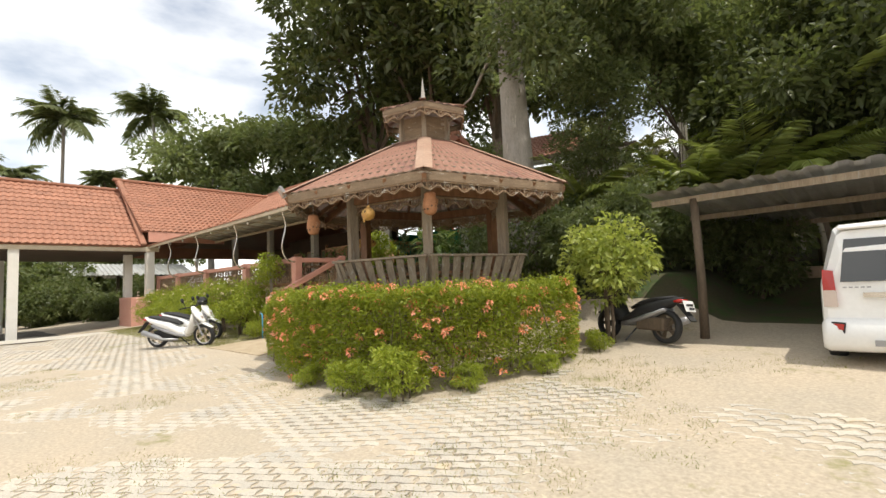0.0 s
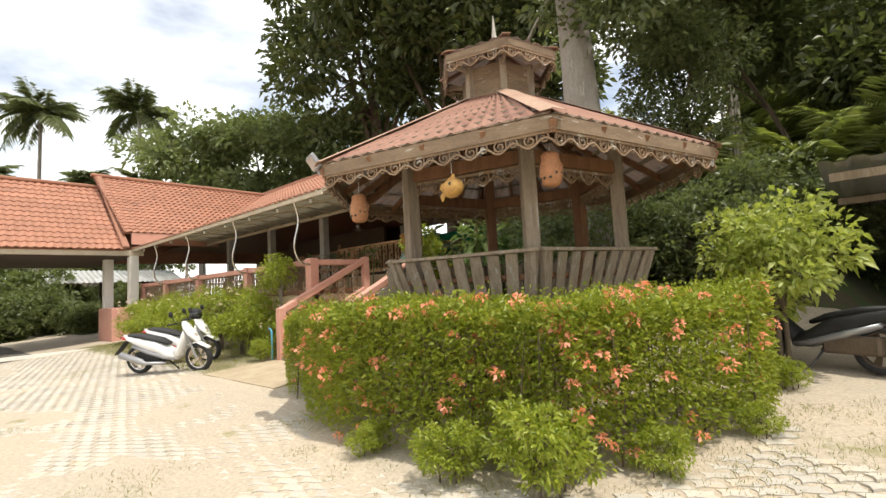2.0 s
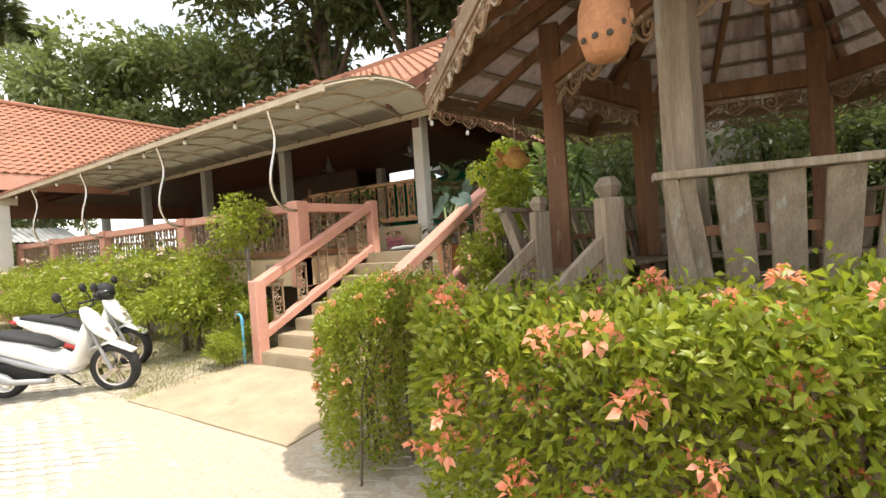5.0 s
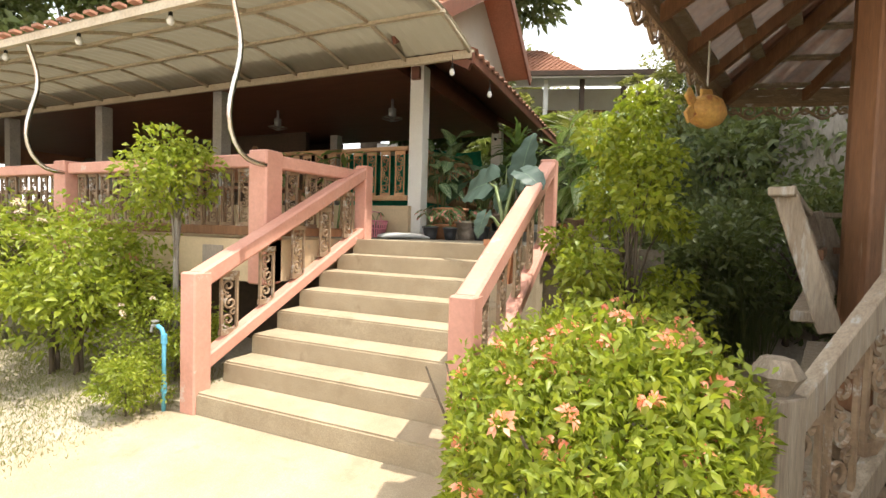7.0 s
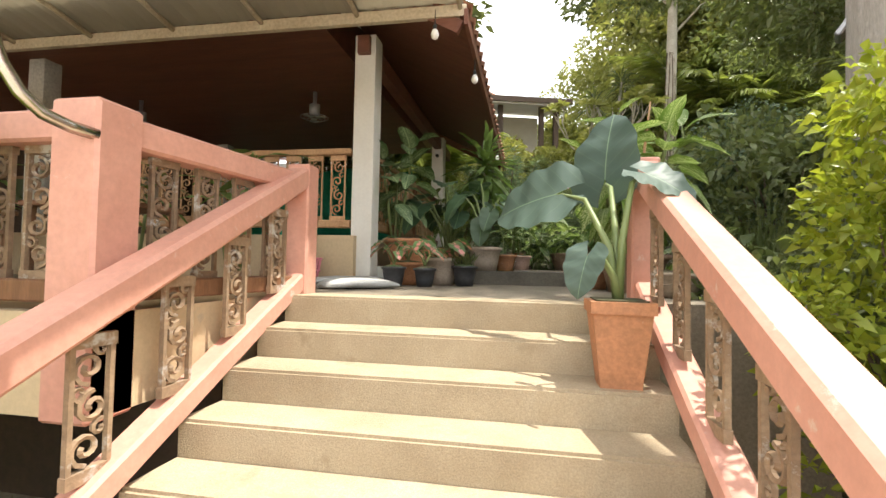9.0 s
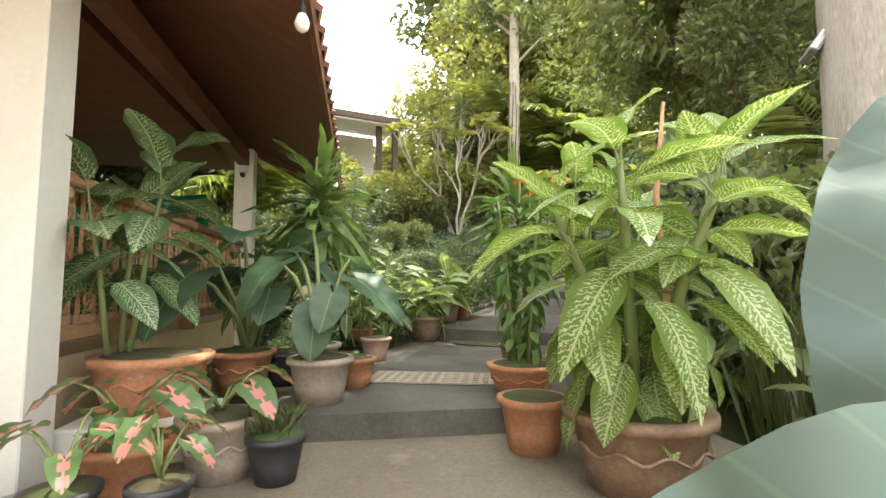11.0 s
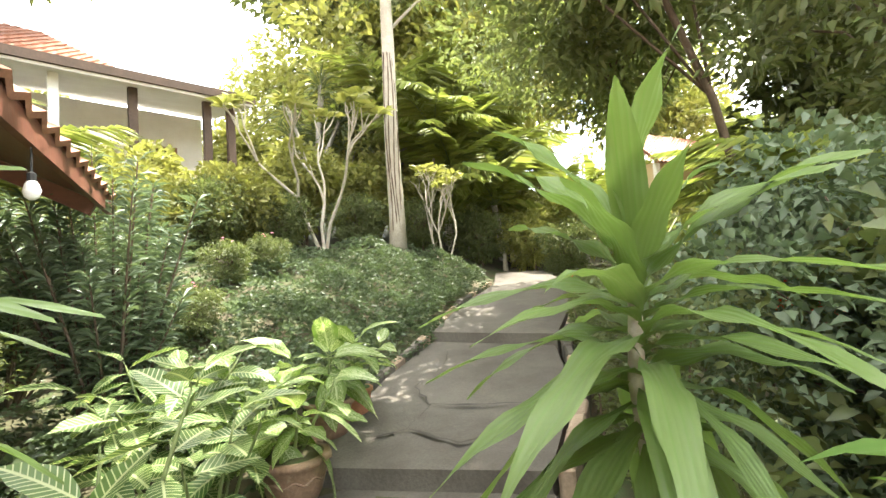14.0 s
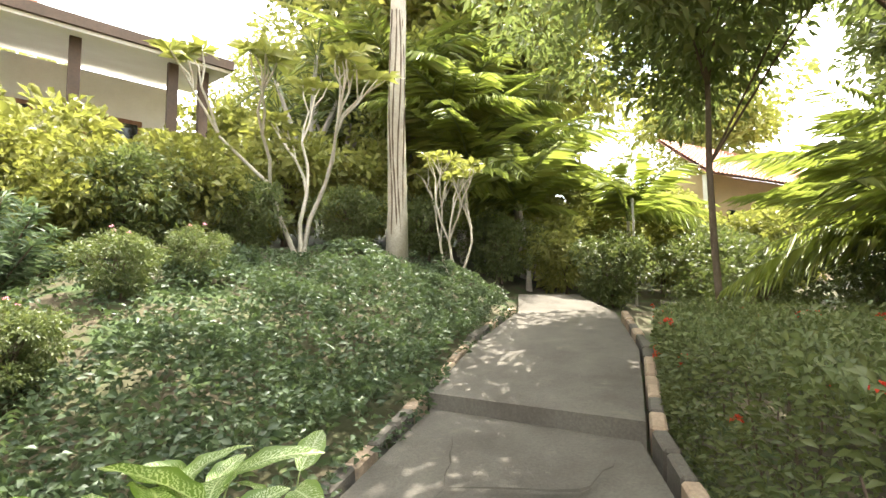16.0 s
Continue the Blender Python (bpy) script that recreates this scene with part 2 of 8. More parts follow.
CONC = mat("worn_path_concrete", (0.135, 0.122, 0.098), (0.08, 0.07, 0.055), 0.9, 1.3, 45, 0.5, wear=(0.15, 0.132, 0.10), wear_scale=2.2, wear_at=0.60)
LANDCONC = mat("worn_landing_cement", (0.235, 0.20, 0.15), (0.165, 0.138, 0.10), 0.9, 1.1, 50, 0.4, wear=(0.26, 0.22, 0.165), wear_scale=2.0, wear_at=0.58)
DARKGAP = mat("dark_crack", (0.05, 0.045, 0.035), (0.07, 0.06, 0.045), 0.95, 4, 40, 0.2)
STONE = mat("rubble_stone", (0.27, 0.20, 0.14), (0.38, 0.29, 0.20), 0.9, 3.0, 35, 0.6, piece=0.25)
BARK = mat("grey_bark", (0.33, 0.30, 0.26), (0.24, 0.215, 0.18), 0.95, 2.5, 24, 0.9, stretch=(2.5, 2.5, 0.5), wear=(0.42, 0.39, 0.33), wear_scale=2.5, wear_at=0.6)
DARKBARK = mat("brown_bark", (0.15, 0.11, 0.075), (0.10, 0.075, 0.05), 0.95, 3, 25, 0.9, stretch=(2.5, 2.5, 0.6))
PALEBARK = mat("pale_smooth_bark", (0.46, 0.42, 0.34), (0.36, 0.32, 0.25), 0.85, 3, 30, 0.4)
CLAY = mat("terracotta_clay", (0.47, 0.22, 0.11), (0.38, 0.18, 0.09), 0.8, 4.0, 40, 0.3, wear=(0.50, 0.40, 0.30), wear_scale=6.0, wear_at=0.62)
BROWNPOT = mat("brown_glazed_pot", (0.20, 0.12, 0.075), (0.28, 0.19, 0.12), 0.55, 5.0, 40, 0.25, wear=(0.34, 0.28, 0.2), wear_scale=6.0, wear_at=0.6)
GREYPOT = mat("grey_clay_pot", (0.30, 0.25, 0.20), (0.38, 0.31, 0.24), 0.85, 4.0, 40, 0.3)
PINKPOT = mat("pale_pink_clay", (0.52, 0.34, 0.27), (0.45, 0.30, 0.24), 0.8, 4.0, 40, 0.2)
BLACKPL = mat("black_plastic", (0.030, 0.032, 0.036), (0.05, 0.05, 0.052), 0.5, 5.0, 40, 0.1)
PINKPL = mat("pink_plastic", (0.70, 0.25, 0.30), (0.62, 0.20, 0.25), 0.45, 5.0, 40, 0.05)
BLUEPL = mat("blue_pipe_plastic", (0.10, 0.36, 0.52), (0.14, 0.44, 0.60), 0.4, 5.0, 40, 0.05)
GREENNET = mat("green_shade_net", (0.02, 0.24, 0.15), (0.03, 0.32, 0.20), 0.8, 2.0, 80, 0.3)
SACK = mat("white_woven_sack", (0.50, 0.50, 0.485), (0.42, 0.42, 0.40), 0.85, 4.0, 120, 0.4, wear=(0.40, 0.35, 0.28), wear_scale=3.0, wear_at=0.6)
CARPAINT = mat("white_car_paint", (0.80, 0.80, 0.78), (0.78, 0.78, 0.77), 0.16, 1.0, 20, 0.0, spec=0.6)
SILVER = mat("silver_grey_plastic", (0.36, 0.36, 0.36), (0.30, 0.30, 0.31), 0.35, 3.0, 30, 0.0, metal=0.4)
BLACK = mat("black_rubber", (0.018, 0.018, 0.018), (0.03, 0.03, 0.03), 0.7, 4.0, 40, 0.1)
REDLENS = mat("red_lamp_lens", (0.42, 0.02, 0.015), (0.36, 0.015, 0.012), 0.12, 2.0, 20, 0.0, spec=0.7)
CLEARLENS = mat("clear_lamp_lens", (0.60, 0.50, 0.44), (0.55, 0.45, 0.40), 0.12, 2.0, 20, 0.0, spec=0.7)
DARKGLASS = mat("tinted_car_glass", (0.012, 0.014, 0.015), (0.02, 0.022, 0.022), 0.05, 1.0, 10, 0.0, spec=0.9)
PLATE = mat("white_plate", (0.75, 0.75, 0.73), (0.68, 0.68, 0.66), 0.4, 3.0, 30, 0.0)
BULB = mat("frosted_white_bulb", (0.80, 0.79, 0.74), (0.75, 0.74, 0.70), 0.25, 3.0, 30, 0.0)
GOURD = mat("yellow_clay_lantern", (0.58, 0.36, 0.10), (0.50, 0.26, 0.08), 0.6, 8.0, 40, 0.4, wear=(0.40, 0.16, 0.06), wear_scale=9.0, wear_at=0.56)
CARPET = mat("green_doormat", (0.075, 0.08, 0.028), (0.05, 0.055, 0.02), 0.98, 5.0, 120, 0.6)

CANOPY = leaf_mat("translucent_canopy_sheet", (0.27, 0.245, 0.19), (0.36, 0.33, 0.26), tint=(1.05, 1.0, 0.85), glow=0.16, rough=0.6)
L_ARECA = leaf_mat("clump_palm_frond", (0.16, 0.235, 0.045), (0.28, 0.36, 0.08), glow=0.45)
L_HEDGE = leaf_mat("hedge_leaf", (0.13, 0.215, 0.016), (0.33, 0.41, 0.04), glow=0.4)
L_LIME = leaf_mat("lime_leaf", (0.22, 0.32, 0.05), (0.38, 0.47, 0.10), glow=0.42)
L_FAR = leaf_mat("roadside_leaf", (0.11, 0.17, 0.05), (0.20, 0.26, 0.09), glow=0.4)
L_JUNGLE = leaf_mat("dark_forest_leaf", (0.052, 0.082, 0.022), (0.11, 0.145, 0.04), glow=0.38)
L_MID = leaf_mat("garden_leaf", (0.075, 0.122, 0.035), (0.155, 0.20, 0.065), glow=0.42)
L_BRIGHT = leaf_mat("bright_leaf", (0.155, 0.20, 0.045), (0.29, 0.33, 0.085), glow=0.42)
L_GREY = leaf_mat("grey_green_leaf", (0.075, 0.13, 0.06), (0.13, 0.20, 0.09), glow=0.35)
L_PALM = leaf_mat("palm_frond", (0.10, 0.15, 0.045), (0.19, 0.24, 0.085), glow=0.35)
L_GRASS = leaf_mat("dry_grass", (0.14, 0.20, 0.045), (0.29, 0.30, 0.10), glow=0.3, rough=0.7)
L_COVER = leaf_mat("ground_cover_leaf", (0.045, 0.085, 0.034), (0.095, 0.145, 0.055), glow=0.35)
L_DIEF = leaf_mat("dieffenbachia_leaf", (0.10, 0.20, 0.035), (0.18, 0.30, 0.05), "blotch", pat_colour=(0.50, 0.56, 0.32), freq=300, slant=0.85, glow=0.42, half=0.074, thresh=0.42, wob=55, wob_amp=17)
# the same leaf in darker greens: shade beside the column put into its colour
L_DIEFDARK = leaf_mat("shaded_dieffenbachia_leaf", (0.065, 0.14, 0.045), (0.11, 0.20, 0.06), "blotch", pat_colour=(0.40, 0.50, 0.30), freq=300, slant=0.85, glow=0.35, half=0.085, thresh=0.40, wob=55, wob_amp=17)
L_APHE = leaf_mat("zebra_plant_leaf", (0.05, 0.12, 0.022), (0.09, 0.17, 0.03), "stripe", pat_colour=(0.42, 0.46, 0.24), freq=300, slant=0.8, glow=0.35, half=0.07, thresh=0.68)
L_ALO = leaf_mat("elephant_ear_leaf", (0.055, 0.105, 0.066), (0.075, 0.130, 0.082), "stripe", tint=(1.1, 1.25, 0.95), pat_colour=(0.16, 0.24, 0.15), freq=62, slant=0.75, glow=0.22, half=0.5, thresh=0.955, rough=0.5)
L_DARKALO = leaf_mat("dark_arum_leaf", (0.045, 0.10, 0.045), (0.075, 0.14, 0.06), "stripe", pat_colour=(0.13, 0.22, 0.11), freq=90, slant=0.75, glow=0.3, half=0.4, thresh=0.95)
L_DRAC = leaf_mat("dracaena_leaf", (0.10, 0.175, 0.045), (0.16, 0.245, 0.07), "stripe", pat_colour=(0.14, 0.22, 0.06), freq=1, slant=300, glow=0.42, half=0.05, thresh=0.5, vein=False)
L_CAL = leaf_mat("caladium_leaf", (0.07, 0.16, 0.045), (0.11, 0.21, 0.06), "blotch", pat_colour=(0.62, 0.24, 0.22), freq=90, slant=0.3, glow=0.35, half=0.024, thresh=-0.6, wob=30, wob_amp=6)
L_FRESH = leaf_mat("fresh_soft_leaf", (0.075, 0.17, 0.03), (0.13, 0.25, 0.05), glow=0.4)
L_STEM = leaf_mat("green_stem", (0.14, 0.22, 0.06), (0.20, 0.27, 0.09), glow=0.1)
PETAL = leaf_mat("coral_petal", (0.86, 0.26, 0.15), (0.92, 0.50, 0.38), glow=0.4, rough=0.6)
REDPETAL = leaf_mat("red_petal", (0.60, 0.04, 0.02), (0.70, 0.10, 0.04), glow=0.35, rough=0.6)
PINKPETAL = leaf_mat("pink_petal", (0.72, 0.22, 0.42), (0.80, 0.42, 0.55), glow=0.35, rough=0.6)
PALEPETAL = leaf_mat("pale_petal", (0.80, 0.72, 0.60), (0.85, 0.60, 0.62), glow=0.35, rough=0.6)

# ---- building helpers ----
def bm_new():
    return bmesh.new()


def finish(name, bm, material, smooth=False):
    me = bpy.data.meshes.new(name)
    bmesh.ops.recalc_face_normals(bm, faces=bm.faces)
    if smooth:
        for f in bm.faces:
            f.smooth = True
    bm.to_mesh(me)
    bm.free()
    me.materials.append(material)
    return me


def thing(name, label, category, group="", base=(0, 0, 0)):
    ob = new(name)
    ob.empty_display_size = 0.1
    ob.location = base
    return tagged(ob, label, category, group)


def part(name, bm, material, parent=None, label="", smooth=False, m=None):
    """Links a bmesh (or a mesh) as one object under a thing or part; its coordinates are the parent's own."""
    me = bm if isinstance(bm, bpy.types.Mesh) else finish(name, bm, material, smooth)
    ob = new(name, me)
    ob.parent = parent
    if m is not None:
        ob.matrix_basis = m
    return tagged(ob, label)


def solid(name, bm, material, label, category="", group="", kind="", smooth=False, m=None):
    ob = new(name, finish(name, bm, material, smooth))
    if m is not None:
        ob.matrix_basis = m
    return tagged(ob, label, category, group, kind)


def box(bm, a, b, m=None, bev=0.0):
    vs = [bm.verts.new((x, y, z)) for x in (a[0], b[0]) for y in (a[1], b[1]) for z in (a[2], b[2])]
    fs = [bm.faces.new([vs[i] for i in f]) for f in ((0, 1, 3, 2), (4, 6, 7, 5), (0, 4, 5, 1), (2, 3, 7, 6), (0, 2, 6, 4), (1, 5, 7, 3))]
    if m is not None:
        bmesh.ops.transform(bm, matrix=m, verts=vs)
    if bev:
        bmesh.ops.bevel(bm, geom=list({e for f in fs for e in f.edges}), offset=bev, segments=1, affect="EDGES")
    return bm


def beam(bm, a, b, w, h, up=(0, 0, 1), bev=0.0):
    """A squared timber from a to b: w across, h along up, centred on the line."""
    a, b = Vector(a), Vector(b)
    y = (b - a).normalized()
    x = y.cross(Vector(up)).normalized()
    z = x.cross(y)
    m = Matrix((x, y, z)).transposed().to_4x4()
    m.translation = a
    return box(bm, (-w / 2, 0, -h / 2), (w / 2, (b - a).length, h / 2), m, bev)


def tube(bm, pts, r, seg=8, caps=True):
    pts = [Vector(p) for p in pts]
    n = len(pts)
    rs = r if isinstance(r, (list, tuple)) else [r] * n
    side = None
    rings = []
    for i, p in enumerate(pts):
        d = (pts[min(i + 1, n - 1)] - pts[max(i - 1, 0)]).normalized()
        if side is None:
            side = d.orthogonal().normalized()
        side = (side - d * side.dot(d)).normalized()
        up = d.cross(side)
        rings.append([bm.verts.new(p + (side * math.cos(2 * math.pi * k / seg) + up * math.sin(2 * math.pi * k / seg)) * rs[i]) for k in range(seg)])
    for a, b in zip(rings, rings[1:]):
        for k in range(seg):
            bm.faces.new((a[k], a[(k + 1) % seg], b[(k + 1) % seg], b[k]))
    if caps:
        bm.faces.new(rings[0][::-1])
        bm.faces.new(rings[-1])
    return bm


def lathe(bm, prof, seg=20, m=None, wave=0.0, waves=8):
    rings = []
    for i, (r, z) in enumerate(prof):
        top = wave if i >= len(prof) - 3 else 0
        rings.append([bm.verts.new((r * (1 + top * math.sin(waves * 2 * math.pi * k / seg)) * math.cos(2 * math.pi * k / seg), r * (1 + top * math.sin(waves * 2 * math.pi * k / seg)) * math.sin(2 * math.pi * k / seg), z)) for k in range(seg)])
    for a, b in zip(rings, rings[1:]):
        for k in range(seg):
            bm.faces.new((a[k], a[(k + 1) % seg], b[(k + 1) % seg], b[k]))
    bm.faces.new(rings[0][::-1])
    bm.faces.new(rings[-1])
    if m is not None:
        bmesh.ops.transform(bm, matrix=m, verts=[v for ring in rings for v in ring])
    return bm


def prism(bm, pts, z0, z1):
    """A slab over a polygon; z0 and z1 are numbers or lists of heights, corner by corner."""
    n = len(pts)
    za = z0 if isinstance(z0, (list, tuple)) else [z0] * n
    zb = z1 if isinstance(z1, (list, tuple)) else [z1] * n
    lo = [bm.verts.new((p[0], p[1], z)) for p, z in zip(pts, za)]
    hi = [bm.verts.new((p[0], p[1], z)) for p, z in zip(pts, zb)]
    bm.faces.new(lo[::-1])
    bm.faces.new(hi)
    for i in range(n):
        bm.faces.new((lo[i], lo[(i + 1) % n], hi[(i + 1) % n], hi[i]))
    return bm


def slab(bm, quad, thick):
    """A plate on four points of space, thick along its normal downwards."""
    q = [Vector(p) for p in quad]
    n = (q[1] - q[0]).cross(q[3] - q[0]).normalized()
    if n.z < 0:
        n = -n
    up = [bm.verts.new(p) for p in q]
    dn = [bm.verts.new(p - n * thick) for p in q]
    bm.faces.new(up)
    bm.faces.new(dn[::-1])
    for i in range(4):
        bm.faces.new((up[i], up[(i + 1) % 4], dn[(i + 1) % 4], dn[i]))
    return bm


def wavy_sheet(bm, quad, pitch, amp, thick=0.0, per=4, box_rib=False):
    """A corrugated sheet over eave a, b and top d, c (a-b eave line, d-c upper line); the waves run up the slope."""
    a, b, c, d = (Vector(p) for p in quad)
    n = (b - a).cross(d - a).normalized()
    if n.z < 0:
        n = -n
    cols = max(2, int((b - a).length / pitch) * per)
    lo, hi = [], []
    for i in range(cols + 1):
        f = i / cols
        ph = i % per
        w = (amp if ph < per * 0.4 else 0) if box_rib else amp * math.cos(2 * math.pi * i / per)
        lo.append(bm.verts.new(a.lerp(b, f) + n * w))
        hi.append(bm.verts.new(d.lerp(c, f) + n * w))
    for i in range(cols):
        bm.faces.new((lo[i], lo[i + 1], hi[i + 1], hi[i]))
    return bm


def tile_roof(name, parent, quad, label="", tile_w=0.26, tile_l=0.34, lift=0.035, wave=0.028):
    """A roof slope in courses of rolled tiles: a-b is the eave, d-c the top line. The lowest course carries the others."""
    a, b, c, d = (Vector(p) for p in quad)
    n = (b - a).cross(d - a).normalized()
    if n.z < 0:
        n = -n
    rows = max(1, round(max((d - a).length, (c - b).length) / tile_l))
    base = bm_new()
    slab(base, [a - n * 0.03, b - n * 0.03, c - n * 0.03, d - n * 0.03], 0.03)
    root = part(name, base, TILE, parent, label)
    for r in range(rows):
        f0, f1 = r / rows, min(1.0, (r + 1.15) / rows)
        p0, p1, q0, q1 = a.lerp(d, f0), b.lerp(c, f0), a.lerp(d, f1), b.lerp(c, f1)
        k = max(1, round((p1 - p0).length / tile_w))
        bm = bm_new()
        lo, hi, sk = [], [], []
        for i in range(k * 4 + 1):
            f = i / (k * 4)
            w = wave * (1 + math.cos(2 * math.pi * i / 4))
            lo.append(bm.verts.new(p0.lerp(p1, f) + n * (lift + w)))
            sk.append(bm.verts.new(p0.lerp(p1, f) + n * (w - 0.01)))
            hi.append(bm.verts.new(q0.lerp(q1, f) + n * w))
        for i in range(k * 4):
            bm.faces.new((lo[i], lo[i + 1], hi[i + 1], hi[i]))
            bm.faces.new((sk[i], sk[i + 1], lo[i + 1], lo[i]))
        part("tile_course", bm, TILE, root)
    return root


def smooth01(a, b, v):
    t = min(1.0, max(0.0, (v - a) / (b - a)))
    return t * t * (3 - 2 * t)


def gz(x, y):
    """Height of the ground: a yard rising slowly, then a bank and a garden hillside."""
    yard = 0.07 * min(9.0, max(0.0, y - 2.8))
    start = 9.4 if x > -9.4 else 10.6
    hill = float(np.interp(y, (11.4, 15.0, 18.4, 22.0, 28.0, 34.0, 60.0), (1.60, 1.80, 2.32, 3.1, 4.0, 5.0, 13.0)))
    k = smooth01(start, start + 2.0, y) * smooth01(-34, -24, x)
    if x > -3.4:
        k *= 1 - 0.9 * smooth01(-3.4, -2.2, x) * (1 - smooth01(12.5, 15, y))
    far = 0.0
    if x < -13.2:
        k *= 1 - smooth01(-13.2, -13.8, x) * (1 - smooth01(15.8, 17.5, y))
    bed = -0.69 * (x + 7.7) + 0.72 * (y - 18.4)
    if x > -13 and y > 17:
        far = 0.9 * smooth01(0.2, 3.0, bed) * smooth01(17, 20, y) * smooth01(-13, -11, x)
    return yard * (1 - k) + hill * k + far


def quat_to(v, up=(0, 0, 1)):
    return Vector(v).to_track_quat("Y", "Z").to_matrix().to_4x4()


def leaf_cloud(name, pts, dirs, size, aspect, material, rng, fold=0.25, droop=0.2, rich=False):
    """One mesh of many folded leaves at pts, pointing along dirs."""
    n = len(pts)
    d = dirs / (np.linalg.norm(dirs, axis=1, keepdims=True) + 1e-9)
    ref = rng.normal(size=(n, 3))
    s = np.cross(d, ref)
    s /= np.linalg.norm(s, axis=1, keepdims=True) + 1e-9
    u = np.cross(s, d)
    flip = np.sign(u[:, 2:3]) + (u[:, 2:3] == 0)
    u, s = u * flip, s * flip
    L = (size * rng.uniform(0.65, 1.3, n))[:, None]
    W = L * aspect
    tip = pts + d * L - np.array([0, 0, 1]) * L * droop
    mid = pts + d * L * 0.5
    lf, rt = mid + s * W * 0.5 + u * W * fold, mid - s * W * 0.5 + u * W * fold
    if rich:
        V = np.stack([pts, lf, tip, rt, mid], 1).reshape(-1, 3)
        base = np.arange(n)[:, None] * 5
        F = np.concatenate([base + np.array([[0, 4, 1]]), base + np.array([[4, 2, 1]]), base + np.array([[0, 3, 4]]), base + np.array([[4, 3, 2]])])
        order = np.argsort(np.tile(np.arange(n), 4), kind="stable")
        F = F[order]
    else:
        V = np.stack([pts, lf, tip, rt], 1).reshape(-1, 3)
        base = np.arange(n)[:, None] * 4
        F = np.concatenate([base + np.array([[0, 2, 1]]), base + np.array([[0, 3, 2]])])
    me = bpy.data.meshes.new(name)
    me.vertices.add(len(V))
    me.vertices.foreach_set("co", V.astype(np.float32).ravel())
    me.loops.add(len(F) * 3)
    me.loops.foreach_set("vertex_index", F.astype(np.int32).ravel())
    me.polygons.add(len(F))
    me.polygons.foreach_set("loop_start", np.arange(0, len(F) * 3, 3, dtype=np.int32))
    me.update(calc_edges=True)
    me.materials.append(material)
    return me


def crown_points(rng, n, clumps, rx, rz, clump_r, shell=0.55):
    """Points of an uneven crown: leaves gathered in clumps spread through an ellipsoid. Returns points and outward ways."""
    c = rng.normal(size=(clumps, 3))
    c /= np.linalg.norm(c, axis=1, keepdims=True)
    c *= rng.uniform(shell, 1.0, (clumps, 1)) * np.array([rx, rx, rz])
    w = rng.integers(0, clumps, n)
    off = rng.normal(size=(n, 3))
    off /= np.linalg.norm(off, axis=1, keepdims=True)
    off *= (rng.uniform(0.2, 1, (n, 1)) ** 0.5) * clump_r * rng.uniform(0.6, 1.2, clumps)[w][:, None]
    off[:, 2] *= 0.7
    d = off / (np.linalg.norm(off, axis=1, keepdims=True) + 1e-6) + 0.5 * rng.normal(size=(n, 3)) + np.array([0, 0, 0.25])
    return c[w] + off, d, c


def make_tree(name, label, seed, height, rx, rz, leaves, leaf, leaf_m, bark, trunk_r, clumps=26, clump_r=1.0, aspect=0.5, category="tree", group="", lean=(0, 0), rich=False, shell=0.5, stems=1, droop=0.25):
    """A tree or bush at the origin: tapered trunk with limbs, and a crown of many small leaves."""
    rng = np.random.default_rng(seed)
    root = thing(name, label, category, group)
    pts, d, cs = crown_points(rng, leaves, clumps, rx, rz, clump_r, shell)
    top = np.array([lean[0], lean[1], height])
    pts = pts + top
    keep = pts[:, 2] > 0.04
    bm = bm_new()
    for st in range(stems):
        a = rng.uniform(0, 6.28)
        bx, by = (0, 0) if stems == 1 else (0.12 * math.cos(a), 0.12 * math.sin(a))
        fork = height - rz * 0.45
        line = [(bx + lean[0] * f * f + rng.normal() * 0.03 * height * 0.15 * (f > 0), by + lean[1] * f * f + rng.normal() * 0.03 * height * 0.15 * (f > 0), fork * f) for f in (0, 0.12, 0.35, 0.6, 0.85, 1)]
        tube(bm, line, [trunk_r * s for s in (1.25, 1.0, 0.88, 0.78, 0.68, 0.55)], 9)
        for k in range(min(9, clumps)):
            e = cs[(k * 3 + st) % clumps] * 0.85 + top
            s = Vector(line[3 + k % 3])
            mid = s.lerp(Vector(e), 0.5) + Vector((0, 0, 0.12 * rz))
            tube(bm, [s, mid, e], [trunk_r * 0.38, trunk_r * 0.24, trunk_r * 0.08], 5)
    part("trunk", bm, bark, root, smooth=True)
    part("crown", leaf_cloud("crown", pts[keep], d[keep], leaf, aspect, leaf_m, rng, rich=rich, droop=droop), leaf_m, root)
    return root


def place(root, x, y, rz=0, s=1.0, z=None):
    root.matrix_basis = pose(x, y, gz(x, y) - 0.03 if z is None else z, 0, 0, rz) @ Matrix.Scale(s, 4)
    return root


def copy_at(root, x, y, rz=0, s=1.0, z=None, label=""):
    c = copy_thing(root, Matrix.Identity(4))
    c.matrix_basis = pose(x, y, gz(x, y) - 0.03 if z is None else z, 0, 0, rz) @ Matrix.Scale(s, 4)
    if label:
        c["label"] = label
    return c


